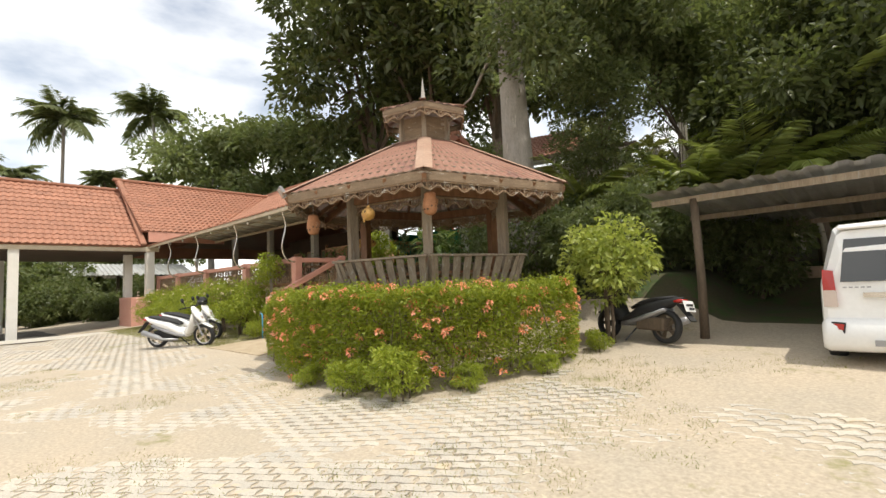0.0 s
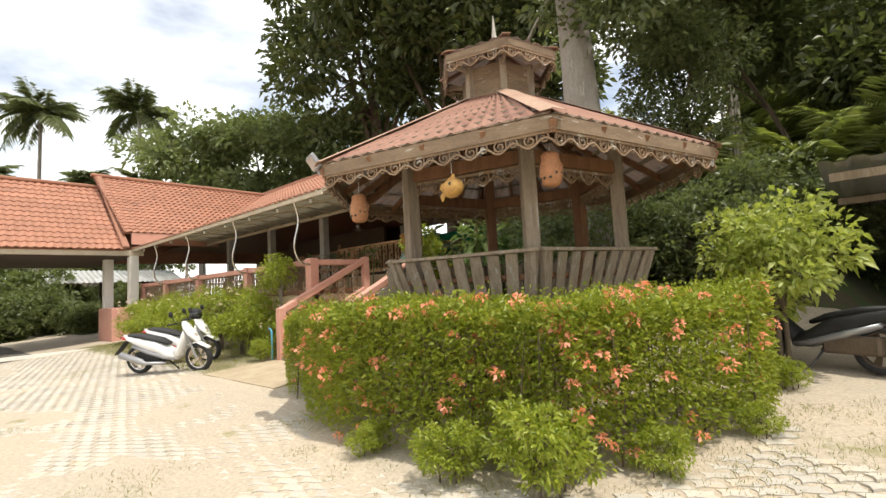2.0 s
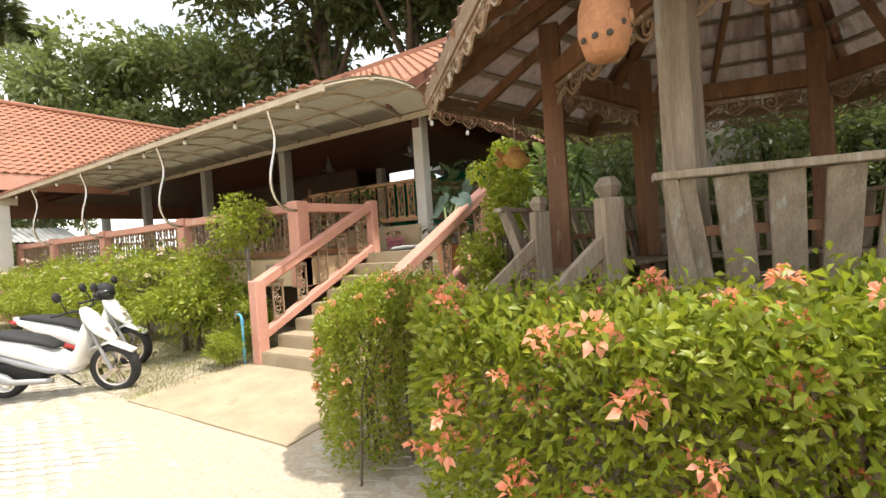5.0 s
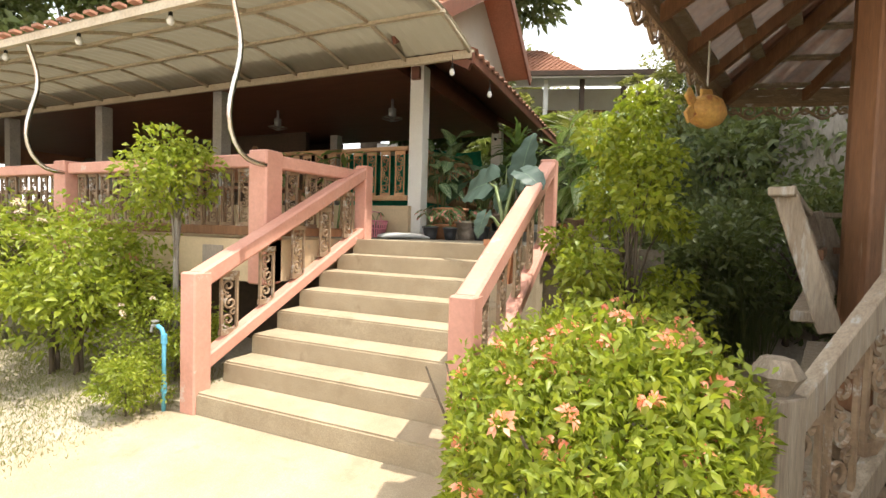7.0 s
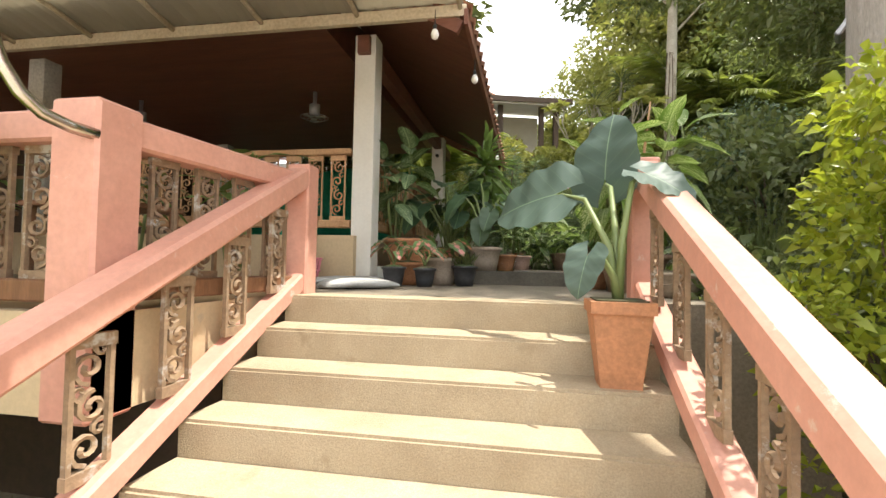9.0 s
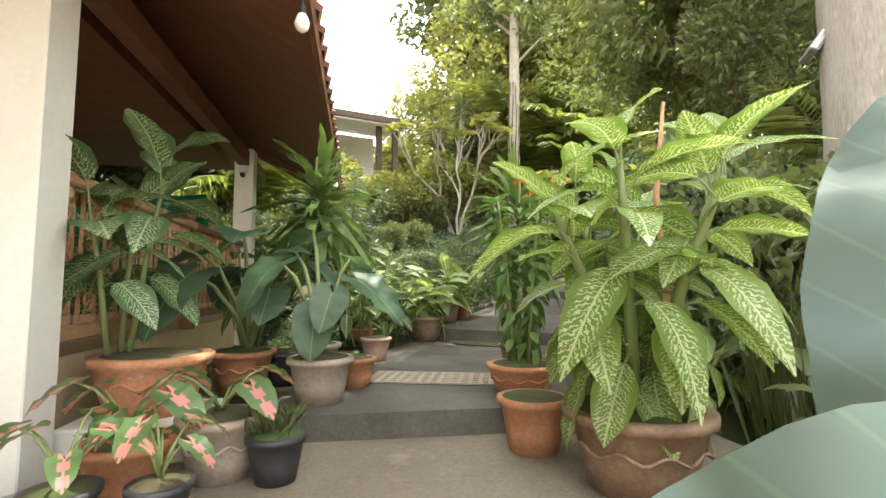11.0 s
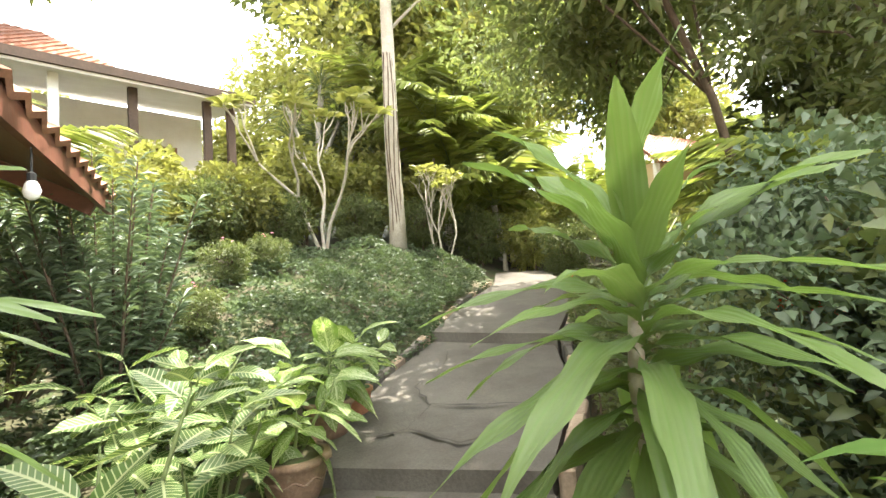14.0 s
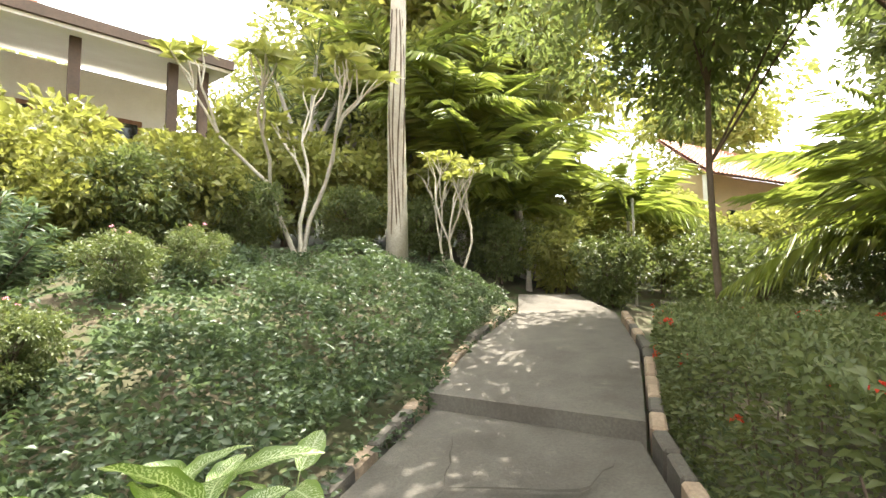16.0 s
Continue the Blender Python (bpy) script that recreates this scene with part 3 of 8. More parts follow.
def frond_mesh(name, length, leaflet, count, arch, material, rng, spread=0.9):
    """A feather-shaped palm frond: a bowed rib with leaflets on both sides, from the origin along y."""
    pts, dr, sz = [], [], []
    rib = [Vector((0, length * f, length * (0.35 * f - arch * f * f))) for f in np.linspace(0, 1, 9)]
    for i in range(count):
        f = 0.08 + 0.92 * i / count
        p = Vector((0, length * f, length * (0.35 * f - arch * f * f)))
        t = Vector((0, 1, 0.35 - 2 * arch * f)).normalized()
        for s in (-1, 1):
            v = Vector((s * spread, 0, 0)) + t * 0.6 + Vector((0, 0, -0.25 + 0.1 * rng.normal()))
            pts.append(p)
            dr.append(v)
            sz.append(leaflet * (0.45 + 0.9 * math.sin(math.pi * min(0.97, f + 0.08)) ** 0.8))
    me = leaf_cloud(name, np.array(pts), np.array(dr), np.array(sz), 0.12, material, rng, fold=0.3, droop=0.35)
    return me, rib


def make_palm(name, label, seed, height, length, fronds, trunk_r, bark, leaf_m, bend=(0.8, 0.0), leaflet=0.55, up=(-0.25, 1.1), group="", arch=0.75):
    rng = np.random.default_rng(seed)
    root = thing(name, label, "palm tree", group)
    bm = bm_new()
    line = [(bend[0] * f * f, bend[1] * f * f, height * f) for f in np.linspace(0, 1, 8)]
    tube(bm, line, [trunk_r * (1.5 - 0.7 * f ** 0.4) for f in np.linspace(0, 1, 8)], 9)
    part("trunk", bm, bark, root, smooth=True)
    me, rib = frond_mesh("frond", length, leaflet, 34, arch, leaf_m, rng)
    bm = bm_new()
    tube(bm, rib, [0.03 * length / 3 * (1.1 - 0.9 * f) for f in np.linspace(0, 1, 9)], 5)
    rib_me = finish("rib", bm, L_STEM)
    for i in range(fronds):
        m = pose(*line[-1]) @ pose(0, 0, 0, math.degrees(rng.uniform(*up)), 0, i * 137.5 + rng.uniform(-10, 10)) @ Matrix.Scale(rng.uniform(0.8, 1.1), 4)
        f = part("frond", me, None, root, m=m)
        part("rib", rib_me, None, f)
    return root

# ---- ground ----
def ground_sheet():
    xs = np.concatenate([[-1500, -500, -160, -90], np.arange(-60, -20, 1.6), np.arange(-20, 6, 0.4), np.arange(6, 46, 2.0), [60, 100, 200, 500, 1500]])
    ys = np.concatenate([[-1500, -500, -120, -50, -25, -12], np.arange(-8, 24, 0.4), np.arange(24, 60, 2.0), [70, 100, 200, 500, 1500]])
    bm = bm_new()
    g = []
    for x in xs:
        row = []
        for y in ys:
            z = gz(min(45, max(-60, x)), min(58, max(-50, y)))
            if abs(x) < 40 and -20 < y < 40:
                z += 0.016 * noise.noise((x * 0.9, y * 0.9, 0)) + 0.010 * noise.noise((x * 2.3, y * 2.3, 4))
            row.append(bm.verts.new((x, y, z)))
        g.append(row)
    for i in range(len(xs) - 1):
        for j in range(len(ys) - 1):
            f = bm.faces.new((g[i][j], g[i + 1][j], g[i + 1][j + 1], g[i][j + 1]))
            f.material_index = 1 if (ys[j] > 10.3 and xs[i] > -60) or ys[j] > 24 else 0
            f.smooth = True
    ob = solid("ground", bm, SAND, "pale sandy yard rising to a planted garden bank", kind="structure")
    ob.data.materials.append(SOIL)
    return ob


ground = ground_sheet()

# ---- scroll carving, used on rails and eaves ----
def spiral(cx, cz, r, turns, a0, hand, n=14):
    return [(cx + r * (1 - 0.8 * i / n) * math.cos(a0 + hand * turns * 6.283 * i / n), 0, cz + r * (1 - 0.8 * i / n) * math.sin(a0 + hand * turns * 6.283 * i / n)) for i in range(n + 1)]


def carved_slat(width, height, material, rows=4):
    """An openwork slat: solid ends, curved edges and facing scrolls between them."""
    bm = bm_new()
    w, t = width / 2, 0.012
    for z0, z1 in ((0, 0.09 * height), (0.91 * height, height)):
        box(bm, (-w, -t, z0), (w, t, z1))
    step = 0.82 * height / rows
    for s in (-1, 1):
        edge = [(s * (w - 0.012 - 0.010 * math.sin(math.pi * k)), 0, 0.09 * height + 0.82 * height * k / (2 * rows)) for k in range(2 * rows + 1)]
        tube(bm, edge, 0.012, 4)
    for r in range(rows):
        zc = 0.09 * height + (r + 0.5) * step
        s = 1 if r % 2 else -1
        tube(bm, spiral(0.12 * w * s, zc, min(w * 0.72, step * 0.5), 1.35, math.pi / 2 * s, s), 0.010, 4)
        tube(bm, spiral(-0.45 * w * s, zc + 0.42 * step, w * 0.4, 0.9, -1.2 * s, -s, 8), 0.008, 4)
    return finish("carved_slat", bm, material)


def carved_motif(length, drop, material):
    """One repeat of a pierced eave valance."""
    bm = bm_new()
    box(bm, (0, -0.012, -0.03), (length, 0.012, 0))
    tube(bm, spiral(length * 0.28, -drop * 0.5, drop * 0.42, 1.3, 1.57, 1, 12), 0.011, 4)
    tube(bm, spiral(length * 0.72, -drop * 0.45, drop * 0.36, 1.2, 1.57, -1, 12), 0.010, 4)
    tube(bm, [(length * f, 0, -drop * (0.72 + 0.26 * math.sin(6.283 * f))) for f in np.linspace(0, 1, 9)], 0.013, 4)
    tube(bm, [(length * 0.5, 0, -0.02), (length * 0.5, 0, -drop * 0.75)], 0.010, 4)
    return finish("carving", bm, material)


SLAT_DECK = carved_slat(0.15, 0.66, CARVED)
SLAT_TEAK = carved_slat(0.19, 0.82, TEAK)
SLAT_STAIR = carved_slat(0.16, 0.50, CARVED, 3)
MOTIF = carved_motif(0.30, 0.15, CARVED)

# ---- gazebo ----
GX, GY, GF = -6.8, 6.88, 1.02


def gv(r, k, z):
    """Corner k of the hexagon of radius r about the gazebo's middle, in its own axes."""
    a = radians(-46 + 60 * k)
    return Vector((r * math.cos(a), r * math.sin(a), z))


def gazebo():
    g = thing("gazebo", "six-sided wooden gazebo with rusty red sheet roof and small cupola", "gazebo", base=(GX, GY, 0))
    bm = bm_new()
    prism(bm, [gv(1.95, k, 0)[:2] for k in range(6)], 0.93, GF)
    part("floor", bm, GREYWOOD, g, "grey worn boarded floor")
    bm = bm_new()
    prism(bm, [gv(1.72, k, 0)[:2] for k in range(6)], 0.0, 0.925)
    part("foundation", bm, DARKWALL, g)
    rng = random.Random(4)
    for k in range(6):
        a, b = gv(1.76, k, 0), gv(1.76, k + 1, 0)
        for row in range(4):
            x = 0.0
            while x < 0.97:
                w = rng.uniform(0.13, 0.24)
                p, q = a.lerp(b, x), a.lerp(b, min(1.0, x + w - 0.015))
                bm = bm_new()
                beam(bm, p + Vector((0, 0, 0.2 + row * 0.19 + 0.09)), q + Vector((0, 0, 0.2 + row * 0.19 + 0.09)), rng.uniform(0.08, 0.14), 0.17, bev=0.035)
                part("stone", bm, STONE, g, smooth=False)
                x += w
    for k in range(6):
        bm = bm_new()
        p = gv(1.63, k, 0)
        m = pose(p.x, p.y, 0, 0, 0, -46 + 60 * k)
        box(bm, (-0.085, -0.085, GF), (0.085, 0.085, 3.62), m, 0.008)
        part("post", bm, GREYWOOD if k in (0, 1, 5) else BROWNWOOD, g)
        bm = bm_new()
        beam(bm, gv(1.63, k, 3.18), gv(1.63, k + 1, 3.18), 0.08, 0.17, bev=0.006)
        part("ring_beam", bm, BROWNWOOD, g)
        bm = bm_new()
        beam(bm, gv(2.84, k, 3.12), gv(0.5, k, 4.40), 0.07, 0.13, bev=0.006)
        part("hip_rafter", bm, BROWNWOOD, g)
        a, b, c, d = gv(2.85, k, 3.25), gv(2.85, k + 1, 3.25), gv(0.62, k + 1, 4.42), gv(0.62, k, 4.42)
        for f in (0.25, 0.5, 0.75):
            bm = bm_new()
            top = 0.5
            beam(bm, a.lerp(b, f) - Vector((0, 0, 0.09)), d.lerp(c, 0.5) .lerp(d.lerp(c, f), 1.0) - Vector((0, 0, 0.09)), 0.05, 0.09)
            part("rafter", bm, BROWNWOOD, g)
        # boards laid open under the sheet, light showing between them
        for i in range(7):
            f0 = (i + 0.25) / 7.4
            bm = bm_new()
            beam(bm, a.lerp(d, f0) - Vector((0, 0, 0.03)), b.lerp(c, f0) - Vector((0, 0, 0.03)), 0.10, 0.02, up=(0, 0, 1))
            part("batten", bm, GREYWOOD, g)
        bm = bm_new()
        wavy_sheet(bm, (a, b, c, d), 0.17, 0.020)
        part("roof_sheet", bm, RUST, g, "rust-red corrugated roof sheet", smooth=True)
        bm = bm_new()
        n = (gv(1, k, 0)).normalized()
        t = Vector((-n.y, n.x, 0))
        e0, e1 = gv(2.9, k, 3.275), gv(0.62, k, 4.46)
        slab(bm, (e0 + t * 0.13 - Vector((0, 0, 0.03)), e0, e1, e1 + t * 0.13 - Vector((0, 0, 0.03))), 0.006)
        slab(bm, (e0, e0 - t * 0.13 - Vector((0, 0, 0.03)), e1 - t * 0.13 - Vector((0, 0, 0.03)), e1), 0.006)
        part("ridge_cap", bm, RIDGE, g, "faded tan hip flashing")
        bm = bm_new()
        beam(bm, gv(2.83, k, 3.165), gv(2.83, k + 1, 3.165), 0.025, 0.14)
        f = part("fascia", bm, FASCIA, g, "pale weathered eave board")
        ed = gv(2.81, k + 1, 3.10) - gv(2.81, k, 3.10)
        cnt = round(ed.length / 0.30)
        ang = math.degrees(math.atan2(ed.y, ed.x))
        for i in range(cnt):
            p = gv(2.81, k, 3.10) + ed * (i / cnt)
            part("carving", MOTIF, None, f, m=pose(p.x, p.y, p.z, 0, 0, ang) @ Matrix.Diagonal((ed.length / cnt / 0.30, 1, 1, 1)))
    # cupola
    bm = bm_new()
    prism(bm, [gv(0.52, k, 0)[:2] for k in range(6)], 4.30, 4.92)
    cu = part("cupola", bm, FASCIA, g, "boarded wooden lantern wall")
    for k in range(6):
        bm = bm_new()
        box(bm, (-0.045, -0.045, 4.3), (0.045, 0.045, 4.95), pose(gv(0.53, k, 0).x, gv(0.53, k, 0).y, 0, 0, 0, -46 + 60 * k))
        part("corner_post", bm, GREYWOOD, cu)
        a, b, d = gv(0.96, k, 5.07), gv(0.96, k + 1, 5.07), gv(0.03, k, 5.36)
        bm = bm_new()
        wavy_sheet(bm, (a, b, gv(0.03, k + 1, 5.36), d), 0.17, 0.016)
        part("cupola_roof", bm, RUST, cu, "small rust-red sheet roof", smooth=True)
        bm = bm_new()
        beam(bm, gv(0.98, k, 5.085), gv(0.05, k, 5.385), 0.12, 0.012)
        part("ridge_cap", bm, RIDGE, cu)
        bm = bm_new()
        beam(bm, gv(0.93, k, 5.0), gv(0.93, k + 1, 5.0), 0.022, 0.10)
        part("fascia", bm, FASCIA, cu)
        ed = gv(0.92, k + 1, 4.95) - gv(0.92, k, 4.95)
        for i in range(3):
            p = gv(0.92, k, 4.95) + ed * (i / 3)
            part("carving", MOTIF, None, cu, m=pose(p.x, p.y, p.z, 0, 0, math.degrees(math.atan2(ed.y, ed.x))) @ Matrix.Scale(ed.length / 0.9, 4))
        bm = bm_new()
        beam(bm, gv(0.55, k, 4.86), gv(0.93, k, 4.98), 0.04, 0.07)
        part("bracket", bm, GREYWOOD, cu)
    bm = bm_new()
    lathe(bm, [(0.10, 5.30), (0.09, 5.40), (0.055, 5.43), (0.045, 5.5), (0.03, 5.65), (0.004, 5.92)], 8)
    part("finial", bm, GREYCOL, g, "grey pointed finial")
    # benches with leaning slatted backs on five sides
    for k in (0, 1, 2, 3, 5):
        a, b = gv(1.66, k, 1.47), gv(1.66, k + 1, 1.47)
        ta, tb = gv(2.02, k, 2.03), gv(2.02, k + 1, 2.03)
        if k == 3:
            b, tb = b + (b - a).normalized() * 0.30, tb + (tb - ta).normalized() * 0.26
        inn = -(a + b).normalized()
        inn.z = 0
        inn.normalize()
        ea, eb = a.lerp(b, 0.02), b.lerp(a, 0.02)
        bm = bm_new()
        beam(bm, ea + inn * 0.16, eb + inn * 0.16, 0.42, 0.04, bev=0.006)
        bench = part("bench", bm, GREYWOOD, g, "slatted grey timber bench seat")
        bm = bm_new()
        beam(bm, gv(1.92, k, 1.45).lerp(gv(1.92, k + 1, 1.45), 0.02), gv(1.92, k + 1, 1.45).lerp(gv(1.92, k, 1.45), 0.02), 0.10, 0.055, bev=0.006)
        part("base_rail", bm, GREYWOOD, bench)
        bm = bm_new()
        beam(bm, ta.lerp(tb, 0.0), tb.lerp(ta, 0.0), 0.10, 0.04, bev=0.006)
        part("top_rail", bm, GREYWOOD, bench, "weathered cap rail")
        bm = bm_new()
        fa, fb = gv(1.86, k, 1.75), gv(1.86, k + 1, 1.75)
        beam(bm, fa.lerp(fb, 0.03), fb.lerp(fa, 0.03), 0.025, 0.05)
        part("mid_rail", bm, BROWNWOOD, bench)
        la, lb = gv(1.80, k, 1.48), gv(1.80, k + 1, 1.48)
        if k == 3:
            lb = lb + (lb - la).normalized() * 0.28
        for i in range(9):
            f = (i + 0.5) / 9
            bm = bm_new()
            beam(bm, la.lerp(lb, f), ta.lerp(tb, f) - Vector((0, 0, 0.02)), 0.145 + 0.02 * noise.noise((k, i, 0)), 0.022, up=tuple(inn), bev=0.004)
            part("slat", bm, GREYWOOD, bench)
        for f in (0.035, 0.965):
            bm = bm_new()
            beam(bm, la.lerp(lb, f) - Vector((0, 0, 0.06)), ta.lerp(tb, f) + Vector((0, 0, 0.02)), 0.07, 0.09, up=tuple(inn), bev=0.006)
            part("end_stile", bm, GREYWOOD, bench)
        for f in (0.06, 0.5, 0.94):
            bm = bm_new()
            p = a.lerp(b, f) + inn * 0.16
            box(bm, (-0.04, -0.04, GF), (0.04, 0.04, 1.45), pose(p.x, p.y, 0))
            part("leg", bm, GREYWOOD, bench)
    # carved frieze below the ring beams
    for k in range(6):
        ed = gv(1.63, k + 1, 3.08) - gv(1.63, k, 3.08)
        ang = math.degrees(math.atan2(ed.y, ed.x))
        for i in range(5):
            p = gv(1.63, k, 3.08) + ed * (i / 5)
            part("frieze", MOTIF, None, g, m=pose(p.x, p.y, p.z, 0, 0, ang) @ Matrix.Diagonal((ed.length / 5 / 0.30, 1, 1.2, 1)))
    # steps and their carved rails on the entrance side
    mid = (gv(1.0, 4, 0) + gv(1.0, 5, 0)).normalized()
    side = Vector((-mid.y, mid.x, 0))
    for i in range(3):
        c = mid * (1.78 + 0.27 * i)
        bm = bm_new()
        beam(bm, c + side * 0.52 + Vector((0, 0, GF - 0.21 * (i + 1))), c - side * 0.52 + Vector((0, 0, GF - 0.21 * (i + 1))), 0.28, 0.05, bev=0.006)
        part("tread", bm, GREYWOOD, g)
    for s in (-1, 1):
        lo = mid * 2.45 + side * 0.54 * s
        hi = mid * 1.72 + side * 0.54 * s
        for p, z0, z1 in ((lo, 0.1, 1.42), (hi, GF, 2.10)):
            bm = bm_new()
            box(bm, (-0.065, -0.065, z0), (0.065, 0.065, z1 - 0.12), pose(p.x, p.y, 0, 0, 0, 44), 0.006)
            nw = part("newel", bm, GREYWOOD, g)
            bm = bm_new()
            lathe(bm, [(0.045, z1 - 0.12), (0.085, z1 - 0.055), (0.05, z1)], 6, pose(p.x, p.y, 0))
            part("newel_cap", bm, GREYWOOD, nw, "faceted timber cap")
        for d0, d1 in ((1.12, 1.75), (0.42, 1.10)):
            bm = bm_new()
            beam(bm, lo + Vector((0, 0, d0)), hi + Vector((0, 0, d1)), 0.06, 0.10, bev=0.005)
            part("stair_rail", bm, GREYWOOD, g)
        for f in (0.22, 0.5, 0.78):
            p = lo.lerp(hi, f)
            part("carved_slat", SLAT_STAIR, None, g, m=pose(p.x, p.y, 0.50 + 0.66 * f, 0, 0, 44) @ Matrix.Diagonal((1.1, 1, 1.15, 1)))
    return g


gazebo()


def lantern(kind, x, y, z, rz=0.0):
    """A clay lantern hanging on a thread: a pierced gourd, or a plump fish."""
    if kind == "gourd":
        t = thing("hanging_lantern", "pierced terracotta gourd lantern hanging under the gazebo eave", "lantern", "clay lanterns", (x, y, z))
        bm = bm_new()
        lathe(bm, [(0.045, -0.18), (0.09, -0.155), (0.118, -0.06), (0.11, 0.05), (0.09, 0.115), (0.095, 0.15), (0.06, 0.18), (0.02, 0.19)], 16)
        for k in range(3):
            m = pose(0, 0, -0.02 + 0.05 * k, 0, 0, k * 50) @ pose(0.108, 0, 0, 0, 90, 0)
            lathe(bm, [(0.035, 0.0), (0.035, 0.014)], 8, m)
        part("body", bm, CLAY, t, smooth=True)
        for k in range(9):
            bm = bm_new()
            lathe(bm, [(0.016, 0.0), (0.012, 0.008)], 6, pose(0, 0, -0.10 + 0.045 * (k // 3), 0, 0, -130 + k * 32) @ pose(0.112, 0, 0, 0, 90, 0))
            part("pierced_hole", bm, DARKGAP, t)
    else:
        t = thing("fish_lantern", "yellow clay fish lantern hanging under the gazebo roof", "lantern", "clay lanterns", (x, y, z))
        bm = bm_new()
        lathe(bm, [(0.02, -0.18), (0.05, -0.14), (0.10, -0.05), (0.105, 0.03), (0.08, 0.11), (0.045, 0.155), (0.035, 0.165)], 14, pose(0, 0, 0, 0, 90, rz))
        part("body", bm, GOURD, t, smooth=True)
        m = pose(0, 0, 0, 0, 0, rz)
        for s in (-1, 1):
            bm = bm_new()
            beam(bm, m @ Vector((-0.15, 0, 0)), m @ Vector((-0.25, 0, s * 0.08)), 0.02, 0.08, bev=0.006)
            part("tail_fin", bm, GOURD, t)
        bm = bm_new()
        beam(bm, m @ Vector((-0.08, 0, 0.095)), m @ Vector((0.06, 0, 0.12)), 0.018, 0.06, bev=0.006)
        part("back_fin", bm, GOURD, t)
        bm = bm_new()
        for s in (-1, 1):
            lathe(bm, [(0.022, 0), (0.016, 0.012)], 8, m @ pose(0.09, s * 0.078, 0.025, -90 * s, 0, 0))
        part("eye", bm, DARKGAP, t)
    bm = bm_new()
    tube(bm, [(0, 0, 0.16), (0, 0, 3.06 - z)], 0.006, 5)
    part("cord", bm, GREYCOL, t)
    return t


lantern("gourd", -5.08, 5.20, 2.81)
lantern("gourd", -7.46, 4.60, 2.72)
lantern("fish", -5.98, 4.69, 2.72, -20)
lantern("fish", -9.05, 7.10, 2.62, 60)

# ---- main stair and landing ----
LAND = 1.68
RISE = (LAND - 0.26) / 8
stairs = thing("stairs", "eight broad washed-pebble concrete steps up to the landing", "stairs")
stairs["kind"] = "structure"
for i in range(8):
    bm = bm_new()
    y0 = 6.36 + i * 0.325
    box(bm, (-12.74, y0, 0.0), (-10.42, y0 + 0.324, 0.26 + RISE * (i + 1)))
    bmesh.ops.bevel(bm, geom=[e for e in bm.edges if all(v.co.z > 0.1 and v.co.y < y0 + 0.1 for v in e.verts)], offset=0.016, segments=2, affect="EDGES")
    part("step", bm, STEP, stairs)
bm = bm_new()
prism(bm, [(-12.80, 8.975), (-9.2, 8.975), (-9.2, 11.60), (-13.05, 11.60), (-13.05, 10.66), (-19.5, 10.66), (-26.0, 10.66), (-26, 8.975)], 0.2, LAND)
solid("landing", bm, LANDCONC, "grey concrete landing at the head of the steps", kind="structure")
bm = bm_new()
box(bm, (-13.2, 4.9, 0.05), (-10.3, 6.358, 0.262))
for v in bm.verts:
    if v.co.y < 5 and v.co.z > 0.2:
        v.co.z = 0.162
solid("stair_apron", bm, STEP, "pale cement apron at the foot of the steps", kind="structure", m=pose(0, 0, 0.0))


def stair_rail(x, label):
    r = thing("stair_railing", label, "railing", "stair railings")
    for y, z0, z1 in ((6.42, 0.2, 1.42), (8.88, LAND - 0.1, 2.62)):
        bm = bm_new()
        box(bm, (x - 0.085, y - 0.085, z0), (x + 0.085, y + 0.085, z1), bev=0.012)
        part("newel", bm, PINK, r)
    bm = bm_new()
    beam(bm, (x, 6.42, 1.35), (x, 8.88, 2.55), 0.16, 0.15, bev=0.02)
    part("handrail", bm, PINK, r, "salmon handrail with worn top")
    bm = bm_new()
    beam(bm, (x, 6.42, 0.62), (x, 8.88, 1.80), 0.13, 0.12, bev=0.015)
    part("bottom_rail", bm, PINK, r)
    for i in range(5):
        f = (i + 0.75) / 5.5
        part("carved_slat", SLAT_STAIR, None, r, m=pose(x, 6.42 + 2.46 * f, 0.68 + 1.18 * f, 0, 0, 90) @ Matrix.Diagonal((1.25, 1.4, 1.12, 1)))
    return r


stair_rail(-12.76, "salmon-painted stair railing with carved wooden balusters beside the deck")
stair_rail(-10.38, "salmon-painted stair railing with carved balusters beside the shrubs")

# ---- deck, its railing and canopy ----
DX = (-12.98, -16.35, -19.95, -23.2, -26.0)
bm = bm_new()
prism(bm, [(-26.0, 7.30), (-12.86, 7.30), (-12.86, 8.97), (-26.0, 8.97)], 1.24, 1.675)
solid("deck_floor", bm, CREAM, "cream-edged raised dining deck", kind="structure")
for i in range(9):
    bm = bm_new()
    box(bm, (-13.75 - i * 1.35, 7.288, 1.34), (-13.45 - i * 1.35, 7.299, 1.60), bev=0.003)
    solid("wall_tile", bm, CLAY if i % 3 else GREYPOT, "square decorative tile set in the deck edge", "tile", "deck edge tiles")
# dark sheet stands in for the shade below the deck
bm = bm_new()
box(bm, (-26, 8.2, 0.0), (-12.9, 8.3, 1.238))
solid("wall_under_deck", bm, DARKWALL, "wall set back under the deck, coloured dark for the shade there", kind="structure")


